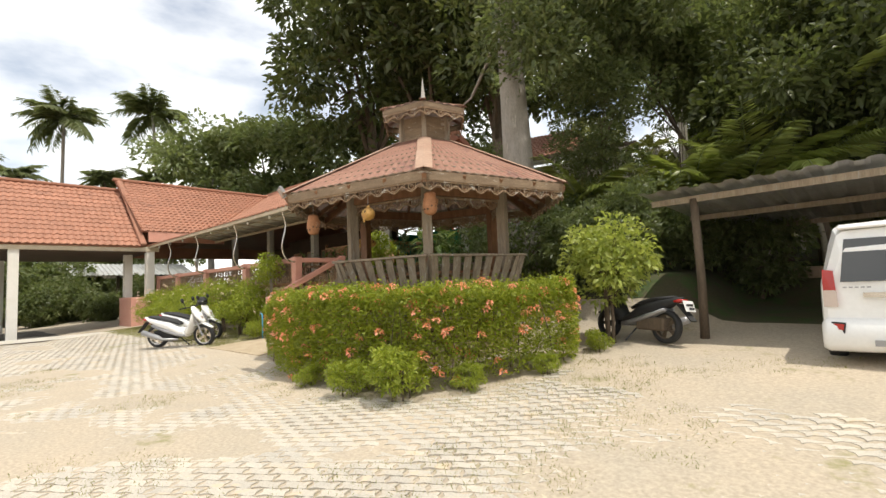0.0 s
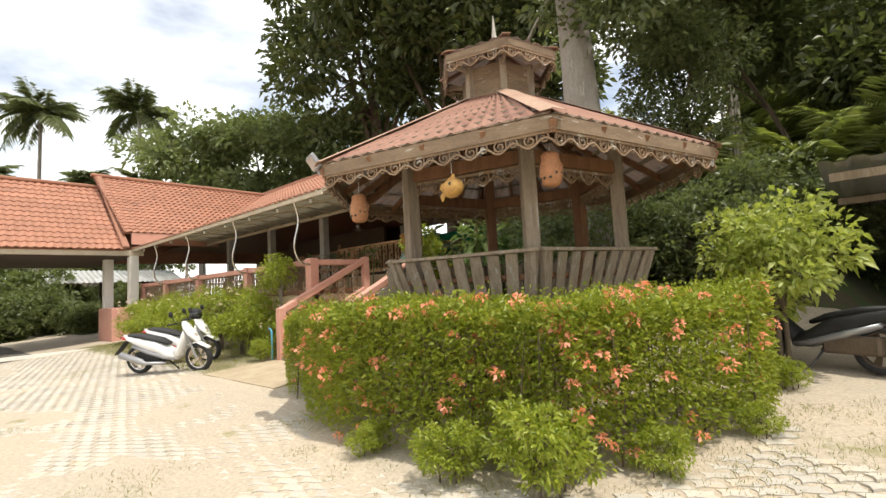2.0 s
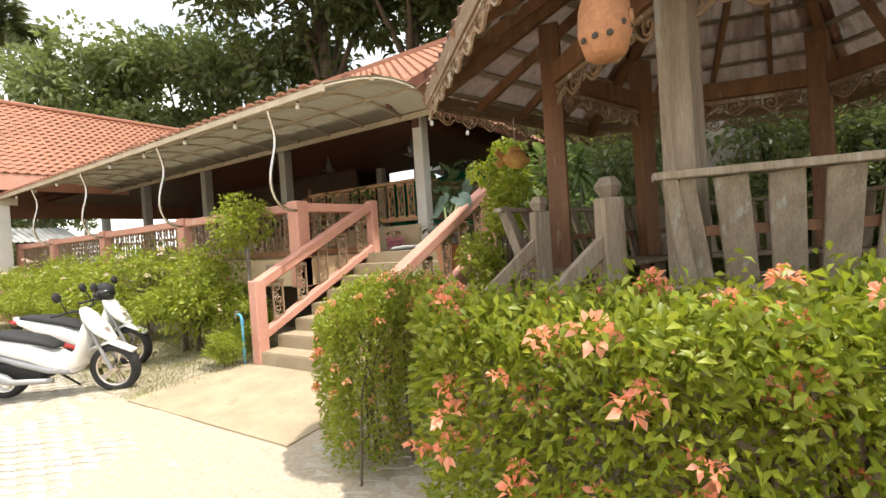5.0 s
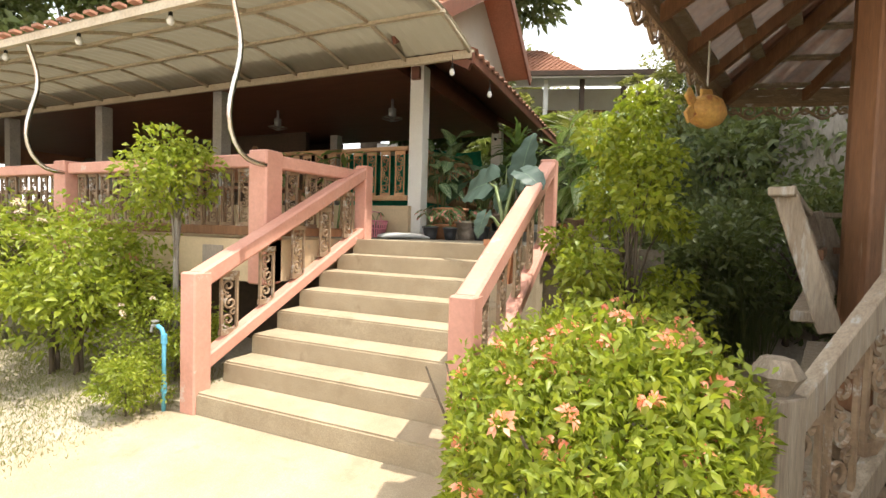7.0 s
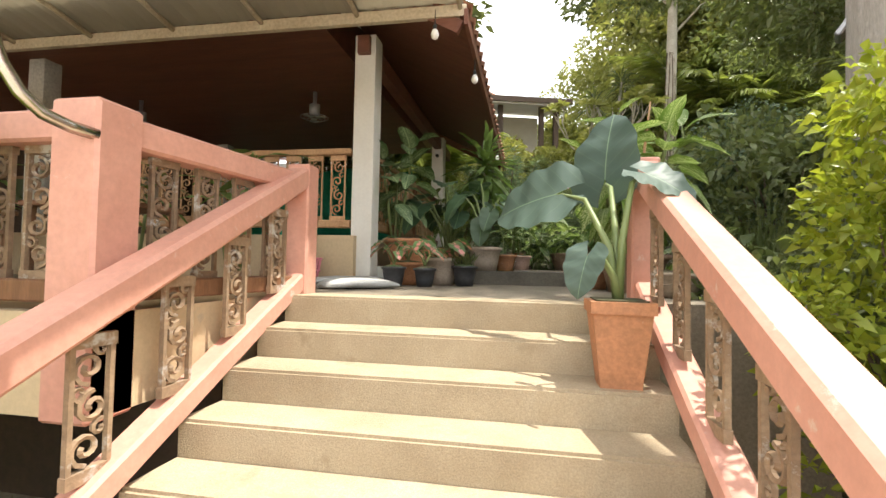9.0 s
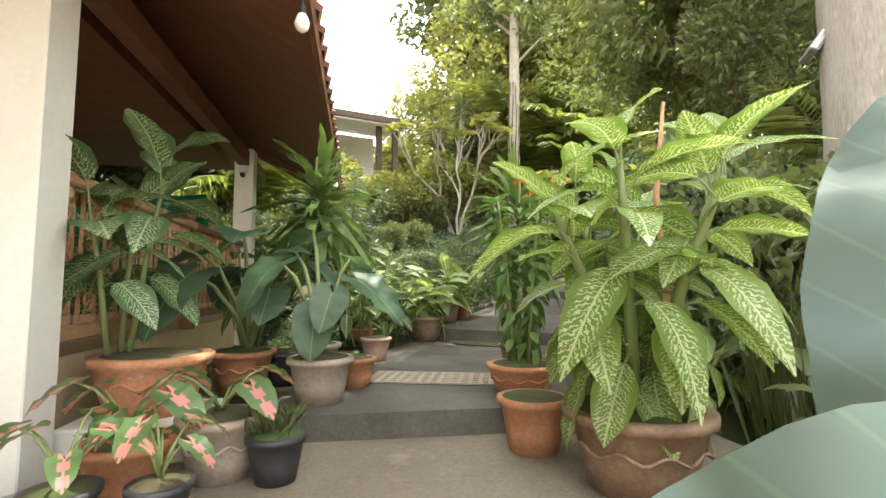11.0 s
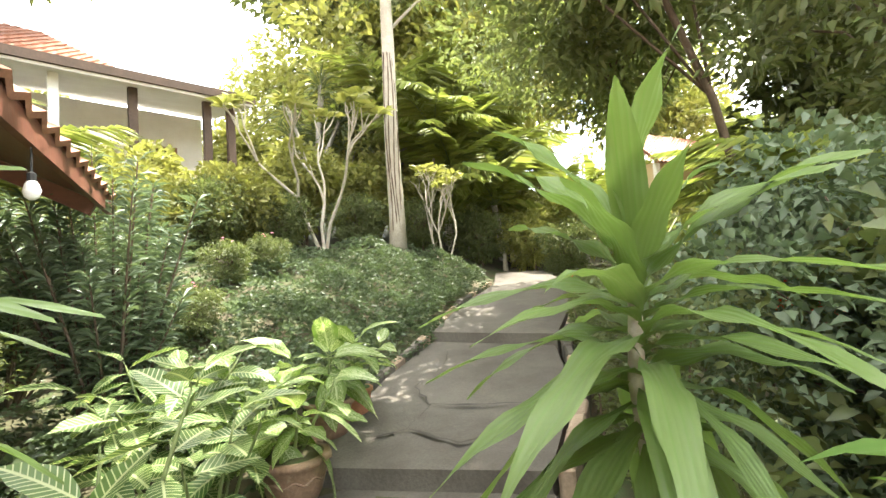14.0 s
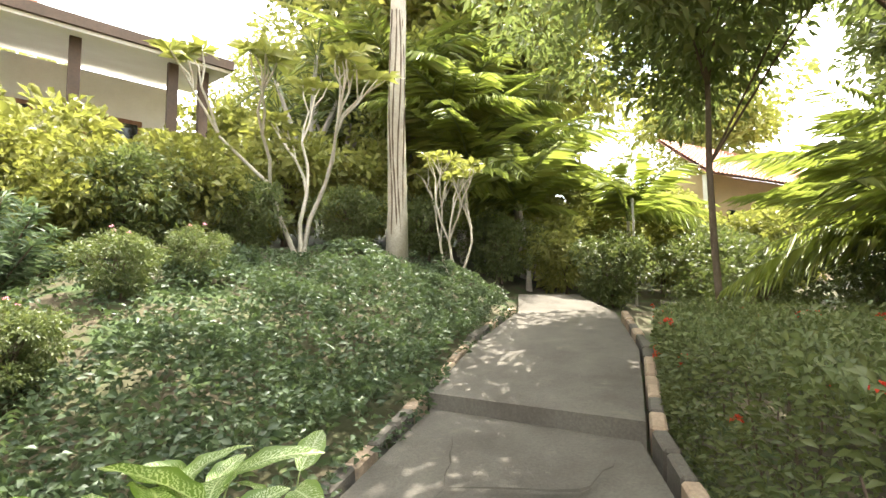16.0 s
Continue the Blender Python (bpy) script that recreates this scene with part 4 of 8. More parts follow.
def deck_bay(x0, x1, y0, y1, slats, label):
    r = thing("deck_railing", label, "railing", "deck railing bays")
    a, b = Vector((x0, y0, 0)), Vector((x1, y1, 0))
    ang = math.degrees(math.atan2(b.y - a.y, b.x - a.x))
    bm = bm_new()
    beam(bm, a + Vector((0, 0, 2.48)), b + Vector((0, 0, 2.48)), 0.16, 0.14, bev=0.015)
    part("top_rail", bm, PINK, r)
    bm = bm_new()
    beam(bm, a + Vector((0, 0, 1.76)), b + Vector((0, 0, 1.76)), 0.10, 0.10, bev=0.01)
    part("bottom_rail", bm, BROWNWOOD, r)
    for i in range(slats):
        p = a.lerp(b, (i + 0.75) / (slats + 0.5))
        part("carved_slat", SLAT_DECK, None, r, m=pose(p.x, p.y, 1.79, 0, 0, ang) @ Matrix.Diagonal((1.1, 1.3, 0.97, 1)))
    return r


for i, x in enumerate(DX):
    bm = bm_new()
    box(bm, (x - 0.12, 7.28, 1.22), (x + 0.12, 7.52, 2.58), bev=0.015)
    solid("deck_post", bm, PINK, "square salmon-painted post of the deck railing", "post", "deck posts")
for x0, x1 in zip(DX, DX[1:]):
    deck_bay(x0 - 0.12, x1 + 0.12, 7.40, 7.40, 13, "salmon deck railing with carved wooden slats")
deck_bay(-12.96, -12.80, 7.52, 8.78, 4, "short salmon railing bay beside the stairs")


def canopy():
    c = thing("canopy", "long curved canopy of aged sheets over the dining deck", "canopy", base=(0, 0, 0))
    def arc(f):
        return (6.92 + 3.1 * f, 4.02 + 0.30 * math.sin(math.pi * f) + 0.36 * f)
    X0, X1 = -11.75, -26.3
    bm = bm_new()
    n = 10
    rows = []
    cols = 150
    for i in range(n + 1):
        y, z = arc(i / n)
        rows.append([bm.verts.new((X0 + (X1 - X0) * j / cols, y, z + 0.02 + 0.012 * (j % 2))) for j in range(cols + 1)])
    for i in range(n):
        for j in range(cols):
            bm.faces.new((rows[i][j], rows[i][j + 1], rows[i + 1][j + 1], rows[i + 1][j]))
    part("roof_sheet", bm, CANOPY, c, "dull ribbed canopy sheet")
    for k in range(15):
        x = X0 - 0.03 - k * 1.03
        bm = bm_new()
        tube(bm, [(x, arc(f)[0], arc(f)[1] - 0.03) for f in np.linspace(0, 1, 9)], 0.026, 6)
        part("rib", bm, CREAMSTEEL, c, smooth=True)
    for f, w in ((0.0, 0.09), (0.33, 0.04), (0.66, 0.04), (1.0, 0.11)):
        bm = bm_new()
        y, z = arc(f)
        beam(bm, (X0 + 0.03, y, z - 0.05), (X1, y, z - 0.05), 0.06, w)
        part("beam", bm, CREAMSTEEL, c)
    y0, z0 = arc(0)
    for j in range(60):
        bm = bm_new()
        beam(bm, (X0 - j * 0.243, y0 - 0.05, z0 + 0.035), (X0 - j * 0.243 - 0.12, y0 - 0.05, z0 + 0.035), 0.08, 0.03)
        part("edge_tile", bm, TILE, c)
    for x in DX[:4]:
        bm = bm_new()
        pts = [(x + 0.10, 7.30, 2.42), (x + 0.03, 7.12, 2.44), (x - 0.02, 7.0, 2.60), (x - 0.02, 6.93, 2.85), (x, 6.98, 3.15), (x, 7.06, 3.4), (x, 7.06, 3.62), (x, 6.98, 3.86), (x, 6.95, 3.98)]
        sp = []
        for i in range(len(pts) - 1):
            for f in (0, 0.5):
                sp.append(Vector(pts[i]).lerp(Vector(pts[i + 1]), f))
        sp.append(Vector(pts[-1]))
        sp = [sp[0]] + [(sp[i - 1] + sp[i] * 2 + sp[i + 1]) / 4 for i in range(1, len(sp) - 1)] + [sp[-1]]
        tube(bm, sp, 0.026, 8)
        part("bracket", bm, CHROME, c, "S-curved polished steel bracket", smooth=True)
    return c


canopy()


def bulb(x, y, z, drop=0.12):
    b = thing("hanging_bulb", "white globe bulb hanging on a string wire", "light bulb", "string lights", (x, y, z))
    bm = bm_new()
    lathe(bm, [(0.012, -0.085), (0.032, -0.07), (0.04, -0.04), (0.03, -0.005), (0.02, 0.01)], 10)
    part("globe", bm, BULB, b, smooth=True)
    bm = bm_new()
    lathe(bm, [(0.02, 0.01), (0.02, 0.05), (0.006, 0.06), (0.004, drop)], 8)
    part("socket", bm, BLACK, b)
    return b


for k in range(9):
    bulb(-12.4 - k * 1.55, 7.05, 3.93)

# ---- main building: open restaurant under a tiled roof ----
def restaurant():
    r = thing("restaurant", "open-sided restaurant with dark ceiling under a terracotta roof", "building")
    # roof slopes: front slope to the deck, gable end over the landing
    tile_roof("roof_front", r, ((-34, 9.6, 4.62), (-12.75, 9.6, 4.62), (-12.75, 14.9, 7.9), (-34, 14.9, 7.9)), "terracotta tiled roof slope")
    tile_roof("roof_back", r, ((-12.75, 17.4, 6.35), (-34, 17.4, 6.35), (-34, 14.9, 7.9), (-12.75, 14.9, 7.9)))
    bm = bm_new()
    beam(bm, (-34, 14.9, 7.98), (-12.7, 14.9, 7.98), 0.25, 0.14)
    part("ridge_tile", bm, TILE, r)
    # gable wall with dark barge boards
    bm = bm_new()
    w = [bm.verts.new(p) for p in ((-13.4, 10.0, 4.75), (-13.4, 17.2, 6.3), (-13.4, 14.9, 7.75))]
    v = [bm.verts.new(p) for p in ((-13.5, 10.0, 4.75), (-13.5, 17.2, 6.3), (-13.5, 14.9, 7.75))]
    bm.faces.new(w)
    bm.faces.new(v[::-1])
    for i in range(3):
        bm.faces.new((w[i], w[(i + 1) % 3], v[(i + 1) % 3], v[i]))
    part("gable", bm, WHITE, r, "white painted gable wall")
    for a, b in (((-12.72, 9.45, 4.52), (-12.72, 14.9, 7.86)), ((-12.72, 17.5, 6.25), (-12.72, 14.9, 7.86))):
        bm = bm_new()
        beam(bm, a, b, 0.05, 0.26)
        part("barge_board", bm, CEIL, r, "dark brown barge board")
    # side roof lying low along the garden path
    tile_roof("roof_side", r, ((-11.70, 10.0, 4.30), (-11.70, 16.9, 4.30), (-13.6, 16.9, 5.42), (-13.6, 10.0, 5.42)), "tiled eave along the garden path")
    bm = bm_new()
    slab(bm, ((-11.73, 10.0, 4.28), (-11.73, 16.9, 4.28), (-14.3, 16.9, 5.62), (-14.3, 10.0, 5.62)), 0.03)
    part("ceiling_slope", bm, CEIL, r, "dark red boarded soffit")
    bm = bm_new()
    box(bm, (-34, 9.9, 4.55), (-13.4, 16.5, 4.60))
    part("ceiling_board", bm, CEIL, r, "dark brown boarded ceiling")
    bm = bm_new()
    box(bm, (-13.46, 9.9, 4.61), (-13.41, 16.9, 5.30))
    part("ceiling_riser", bm, CEIL, r)
    for y in (10.05, 16.55):
        bm = bm_new()
        beam(bm, (-11.78, y, 4.18), (-14.4, y, 5.55), 0.07, 0.13)
        part("rafter", bm, CEIL, r)
    bm = bm_new()
    beam(bm, (-11.72, 9.98, 4.26), (-11.72, 16.92, 4.26), 0.04, 0.15)
    part("fascia", bm, CEIL, r, "dark eave board")
    bm = bm_new()
    beam(bm, (-13.0, 10.7, 4.42), (-13.0, 16.4, 4.42), 0.14, 0.2)
    part("wall_plate", bm, CEIL, r)
    for x, y in ((-13.0, 10.9), (-13.0, 15.35), (-17.6, 10.9), (-21.5, 10.9), (-25.5, 10.9), (-18, 15.35), (-24, 15.35)):
        bm = bm_new()
        box(bm, (x - 0.125, y - 0.125, 0.2), (x + 0.125, y + 0.125, 4.56), bev=0.008)
        part("column", bm, WHITE if x > -14 else GREYCOL, r, "white square column" if x > -14 else "")
    # rear walls coloured near-black: the room's gloom is in their colour
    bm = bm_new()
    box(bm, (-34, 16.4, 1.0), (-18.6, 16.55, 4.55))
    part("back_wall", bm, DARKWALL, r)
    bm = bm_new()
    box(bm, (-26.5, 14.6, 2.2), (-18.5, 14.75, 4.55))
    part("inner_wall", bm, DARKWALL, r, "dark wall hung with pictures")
    return r


restaurant()
bm = bm_new()
prism(bm, [(-26, 10.68), (-13.05, 10.68), (-13.05, 16.2), (-26, 16.2)], 0.5, 2.22)
solid("restaurant_floor", bm, CREAM, "raised cream-rendered restaurant floor", kind="structure")


def teak_bay(x0, x1, y0, y1, n, finials):
    r = thing("teak_railing", "orange-brown teak railing with carved slats on the restaurant floor", "railing", "teak railing bays")
    a, b = Vector((x0, y0, 0)), Vector((x1, y1, 0))
    ang = math.degrees(math.atan2(b.y - a.y, b.x - a.x))
    for z, h, w in ((3.20, 0.07, 0.13), (2.36, 0.09, 0.09)):
        bm = bm_new()
        beam(bm, a + Vector((0, 0, z)), b + Vector((0, 0, z)), w, h, bev=0.012)
        part("rail", bm, BROWNWOOD if y1 > 12 else TEAK, r)
    for i in range(n):
        p = a.lerp(b, (i + 0.6) / (n + 0.2))
        part("carved_slat", SLAT_TEAK, None, r, m=pose(p.x, p.y, 2.38, 0, 0, ang) @ Matrix.Diagonal((1, 1, 0.97, 1)))
    for p in (a, b)[:finials]:
        bm = bm_new()
        box(bm, (-0.055, -0.055, 2.22), (0.055, 0.055, 3.24), pose(p.x, p.y, 0), 0.006)
        lathe(bm, [(0.05, 3.24), (0.03, 3.27), (0.06, 3.32), (0.06, 3.36), (0.02, 3.40)], 10, pose(p.x, p.y, 0))
        part("finial_post", bm, BROWNWOOD, r, "turned finial post")
    return r


teak_bay(-16.6, -13.14, 10.82, 10.82, 12, 1)
teak_bay(-13.0, -13.0, 13.2, 11.06, 8, 1)
teak_bay(-13.0, -13.0, 15.2, 13.2, 7, 0)

# ---- entrance wing with tiled roof ----
def wing():
    w = thing("entrance_wing", "entrance porch wing with terracotta tiled roof on square pillars", "building")
    tile_roof("roof_low", w, ((-25.6, -14.0, 3.98), (-25.6, 6.6, 3.98), (-29.2, 6.6, 7.2), (-29.2, -14.0, 7.2)), "lower terracotta roof slope")
    tile_roof("roof_high", w, ((-25.9, 6.6, 4.75), (-25.9, 12.0, 4.75), (-29.2, 16.5, 7.75), (-29.2, 6.2, 7.75)), "upper terracotta roof slope")
    for p, q in (((-29.2, -14, 7.27), (-29.2, 6.5, 7.27)), ((-29.2, 6.1, 7.82), (-29.2, 16.5, 7.82)), ((-25.55, 6.62, 4.05), (-29.2, 6.4, 7.80))):
        bm = bm_new()
        beam(bm, p, q, 0.26, 0.15, bev=0.04)
        part("ridge_tile", bm, TILE, w)
    bm = bm_new()
    slab(bm, ((-32.8, -14.0, 3.98), (-32.8, 16.6, 3.98), (-29.2, 16.6, 7.15), (-29.2, -14.0, 7.15)), 0.05)
    part("roof_back", bm, TILE, w)
    bm = bm_new()
    beam(bm, (-25.75, -14, 3.86), (-25.75, 7.3, 3.86), 0.14, 0.22)
    part("eave_beam", bm, CREAMSTEEL, w)
    bm = bm_new()
    beam(bm, (-25.95, 6.9, 4.5), (-25.95, 10.5, 4.5), 0.1, 0.5)
    part("upper_wall", bm, PINK, w)
    for x, y, z0, m in ((-25.9, 2.05, 0, WHITE), (-25.9, 6.95, 0.15, WHITE), (-27.4, 6.4, 1.6, WHITE), (-25.9, -3.6, 0, WHITE), (-32.2, 2.05, 0, WHITE), (-25.9, -9, 0, WHITE)):
        bm = bm_new()
        box(bm, (x - 0.17, y - 0.17, z0), (x + 0.17, y + 0.17, 3.76), bev=0.01)
        part("pillar", bm, m, w, "white square pillar")
    bm = bm_new()
    box(bm, (-27.8, 6.15, 0), (-25.7, 7.1, 1.6), bev=0.02)
    part("plinth", bm, PINK, w, "salmon base wall")
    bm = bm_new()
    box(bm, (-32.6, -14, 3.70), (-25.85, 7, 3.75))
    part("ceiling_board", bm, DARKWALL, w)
    return w


wing()
bm = bm_new()
prism(bm, [(-33, -14), (-24.4, -14), (-24.4, 5.6), (-33, 5.6)], -0.1, 0.06)
solid("porch_floor", bm, CONC, "grey concrete drive under the entrance porch", kind="structure")
bm = bm_new()
beam(bm, (-24.35, -14, 0.04), (-24.2, 5.6, 0.12), 0.14, 0.12)
solid("kerb", bm, WHITE, "whitewashed kerb along the porch drive", kind="structure")


def hut():
    h = thing("garden_hut", "distant low pavilion with grey sheet roof beyond the porch", "hut", base=(-44, 10.2, 0))
    bm = bm_new()
    for s in (-1, 1):
        wavy_sheet(bm, ((s * 3.2, -4, 3.3), (s * 3.2, 4, 3.3), (0, 4, 4.3), (0, -4, 4.3)), 0.3, 0.03)
    part("roof", bm, STEEL, h, "pale grey sheet roof")
    bm = bm_new()
    box(bm, (-2.6, -3.4, 0), (2.6, 3.4, 1.6))
    part("wall", bm, DARKWALL, h)
    for x in (-2.6, 2.6):
        for y in (-3.4, 0, 3.4):
            bm = bm_new()
            box(bm, (x - 0.1, y - 0.1, 0), (x + 0.1, y + 0.1, 3.5))
            part("post", bm, GREYWOOD, h)
    return h


hut()

# ---- carport ----
def carport():
    c = thing("carport", "low carport of galvanised sheets on timber posts", "carport")
    bm = bm_new()
    wavy_sheet(bm, ((-3.15, 8.6, 2.98), (9.0, 8.6, 3.05), (9.0, 14.0, 2.75), (-3.15, 14.0, 2.68)), 0.34, 0.035, per=6, box_rib=True)
    part("roof_sheet", bm, STEEL, c, "ribbed galvanised roof sheet")
    for y, z in ((9.0, 2.84), (11.3, 2.75), (13.7, 2.62)):
        bm = bm_new()
        beam(bm, (-3.05, y, z), (9, y, z + 0.06), 0.06, 0.11)
        part("beam", bm, GREYWOOD, c)
    for x, y in ((-2.35, 9.0), (-2.35, 13.4), (2.4, 9.0), (2.4, 13.4), (7.5, 9.0), (7.5, 13.4)):
        bm = bm_new()
        tube(bm, [(x, y, gz(x, y) - 0.1), (x + 0.02, y, 1.5), (x, y, 2.85)], [0.075, 0.07, 0.065], 9)
        part("post", bm, DARKBARK, c, smooth=True)
    return c


carport()
bm = bm_new()
box(bm, (-5.2, 13.9, 0), (9.5, 14.1, 1.6))
solid("wall_carport", bm, STONE, "low rough stone wall behind the carport", kind="structure")

# ---- path slabs through the garden ----
SL1 = [(-12.05, 11.36), (-10.0, 11.28), (-9.62, 12.4), (-8.84, 14.28), (-10.30, 15.45), (-11.15, 14.3), (-11.75, 12.7)]
bm = bm_new()
prism(bm, SL1, 0.8, 1.84)
solid("path_slab_lower", bm, CONC, "cracked grey concrete path slab above the landing", kind="structure")
SL2 = [(-10.34, 15.44), (-8.86, 14.26), (-7.6, 15.4), (-6.62, 16.80), (-7.72, 18.40), (-9.0, 17.15)]
bm = bm_new()
prism(bm, SL2, 0.8, [2.00, 2.00, 2.15, 2.34, 2.38, 2.2])
solid("path_slab_middle", bm, CONC, "cracked concrete path slab rising through the garden", kind="structure")
SL3 = [(-7.74, 18.40), (-6.60, 16.76), (-4.9, 18.3), (-3.3, 20.2), (-2.2, 22.4), (-3.4, 23.0), (-4.6, 21.3), (-6.3, 19.9)]
bm = bm_new()
prism(bm, SL3, 0.8, [2.53, 2.50, 2.78, 3.10, 3.38, 3.40, 3.12, 2.82])
solid("path_slab_upper", bm, CONC, "upper concrete path slab curving away between plants", kind="structure")

# ---- hedges ----
def inside(poly, x, y):
    c = False
    for i in range(len(poly)):
        (x0, y0), (x1, y1) = poly[i - 1], poly[i]
        if (y0 > y) != (y1 > y) and x < (x1 - x0) * (y - y0) / (y1 - y0) + x0:
            c = not c
    return c


FLOWER_MESHES = {}


def flower_mesh(material, r=0.05, petals=26, seed=1):
    if material.name not in FLOWER_MESHES:
        rng = np.random.default_rng(seed)
        d = rng.normal(size=(petals, 3))
        d[:, 2] = np.abs(d[:, 2]) * 0.8
        d /= np.linalg.norm(d, axis=1, keepdims=True)
        FLOWER_MESHES[material.name] = leaf_cloud("flower_head", d * r * 0.55, d + 0.5 * rng.normal(size=d.shape), r * 0.75, 0.6, material, rng, rich=True)
    return FLOWER_MESHES[material.name]


def make_hedge(name, label, poly, top, leaves, leaf, material, seed, flowers=0, petal=None, rough=0.09, stray=0.06, aspect=0.42, core=0.25, flower_scale=1.0, dome=0.0):
    """A clipped hedge over a footprint: leaves dense on its top and flanks, sparser within, with woody stems and flower heads."""
    rng = np.random.default_rng(seed)
    root = thing(name, label, "hedge")
    P = np.array(poly)
    lo, hi = P.min(0), P.max(0)
    mid, half = (lo + hi) / 2, (hi - lo) / 2
    ins = []
    while len(ins) < leaves * 0.62:
        q = rng.uniform(lo, hi)
        if inside(poly, q[0], q[1]):
            ins.append(q)
    ins = np.array(ins)
    nt = len(ins)
    def top_at(x, y):
        q = ((x - mid[0]) / half[0]) ** 2 + ((y - mid[1]) / half[1]) ** 2
        return top - dome * q + rough * noise.noise((x * 1.3, y * 1.3, seed)) + 0.5 * rough * noise.noise((x * 3.7, y * 3.7, seed))
    gt = np.array([top_at(x, y) for x, y in ins])
    g0 = np.array([gz(x, y) for x, y in ins])
    depth = rng.uniform(0, 1, nt) ** 2.2
    inner = rng.uniform(size=nt) < core
    z = np.where(inner, g0 + (gt - g0) * rng.uniform(0.1, 1, nt), gt - depth * 0.22 + np.abs(rng.normal(size=nt)) * stray)
    pts = [np.column_stack([ins, z])]
    dirs = [np.column_stack([rng.normal(size=(nt, 2)) * 0.8, np.abs(rng.normal(size=nt)) * 0.8 + 0.35])]
    nxt = np.roll(P, -1, 0)
    ln = np.linalg.norm(nxt - P, axis=1)
    ns = leaves - nt
    e = rng.choice(len(P), ns, p=ln / ln.sum())
    f = rng.uniform(size=(ns, 1))
    q = P[e] * (1 - f) + nxt[e] * f
    t = (nxt[e] - P[e]) / ln[e][:, None]
    nrm = np.column_stack([t[:, 1], -t[:, 0]])
    area = 0.5 * np.sum(P[:, 0] * nxt[:, 1] - nxt[:, 0] * P[:, 1])
    nrm *= 1 if area > 0 else -1
    bulge = np.array([0.10 * noise.noise((a * 1.7, b * 1.7, seed + 3)) for a, b in q])
    zz = rng.uniform(0.0, 1, ns) ** 0.85
    q = q + nrm * (bulge - 0.02 - rng.uniform(0, 1, ns) ** 2 * 0.22 - 0.10 * np.abs(zz - 0.6))[:, None]
    zg = np.array([gz(a, b) for a, b in q])
    tt = np.array([top_at(a, b) for a, b in q])
    pts.append(np.column_stack([q, zg + 0.05 + zz * (tt - zg - 0.03)]))
    dirs.append(np.column_stack([nrm + 0.7 * rng.normal(size=(ns, 2)), 0.5 * rng.normal(size=ns) + 0.45]))
    pts, dirs = np.concatenate(pts), np.concatenate(dirs)
    part("foliage", leaf_cloud("foliage", pts, dirs, leaf, aspect, material, rng, rich=True), material, root)
    bm = bm_new()
    for i in range(26):
        x, y = ins[i % nt]
        g = gz(x, y)
        k = top - g
        tube(bm, [(x, y, g - 0.02), (x + rng.normal() * 0.05, y + rng.normal() * 0.05, g + 0.45 * k), (x + rng.normal() * 0.15, y + rng.normal() * 0.15, g + 0.9 * k)], [0.010, 0.008, 0.004], 5, False)
    tagged(part("stemwork", bm, DARKBARK, root), kind="stuff")
    if flowers:
        me = flower_mesh(petal)
        outer = np.flatnonzero(~inner)
        pick = np.concatenate([rng.choice(outer, flowers // 2), rng.integers(nt, len(pts), flowers - flowers // 2)])
        for i in pick:
            p = pts[i] + dirs[i] / np.linalg.norm(dirs[i]) * leaf * 0.8
            part("flower_head", me, None, root, m=pose(*p, rng.uniform(-40, 40), rng.uniform(-40, 40), rng.uniform(0, 360)) @ Matrix.Scale(rng.uniform(0.6, 1.25) * flower_scale, 4))
    return root


make_hedge("flowering_hedge", "clipped ixora hedge with coral flower heads round the gazebo",
           [(-8.5, 4.42), (-8.2, 4.15), (-7.3, 3.92), (-5.95, 3.95), (-4.5, 4.3), (-3.98, 5.15), (-3.5, 6.6), (-3.75, 7.2), (-4.5, 6.7), (-5.15, 5.15), (-7.1, 4.7), (-7.85, 4.85), (-8.4, 4.7)],
           1.40, 72000, 0.058, L_HEDGE, 3, 290, PETAL, rough=0.13, stray=0.075, flower_scale=1.35)
make_hedge("flowering_bush", "rounded ixora bush with pink-orange flowers beside the steps",
           [(-9.12, 4.82), (-9.45, 4.64), (-9.82, 4.85), (-10.02, 5.3), (-9.95, 5.9), (-9.65, 6.25), (-9.2, 6.2), (-8.95, 5.5)],
           1.45, 40000, 0.044, L_HEDGE, 5, 170, PETAL, rough=0.12, flower_scale=0.72, aspect=0.36, dome=0.26)
make_hedge("path_hedge", "dark green ixora hedge with a few red flowers beside the path",
           [(-9.3, 12.9), (-8.7, 13.6), (-8.35, 14.2), (-7.4, 15.36), (-6.45, 16.66), (-4.8, 18.16), (-3.5, 18.9), (-2.6, 18.0), (-4.2, 15.4), (-6.5, 13.2), (-8.0, 12.2)],
           3.2, 46000, 0.062, L_MID, 7, 80, REDPETAL, rough=0.14, flower_scale=0.9)


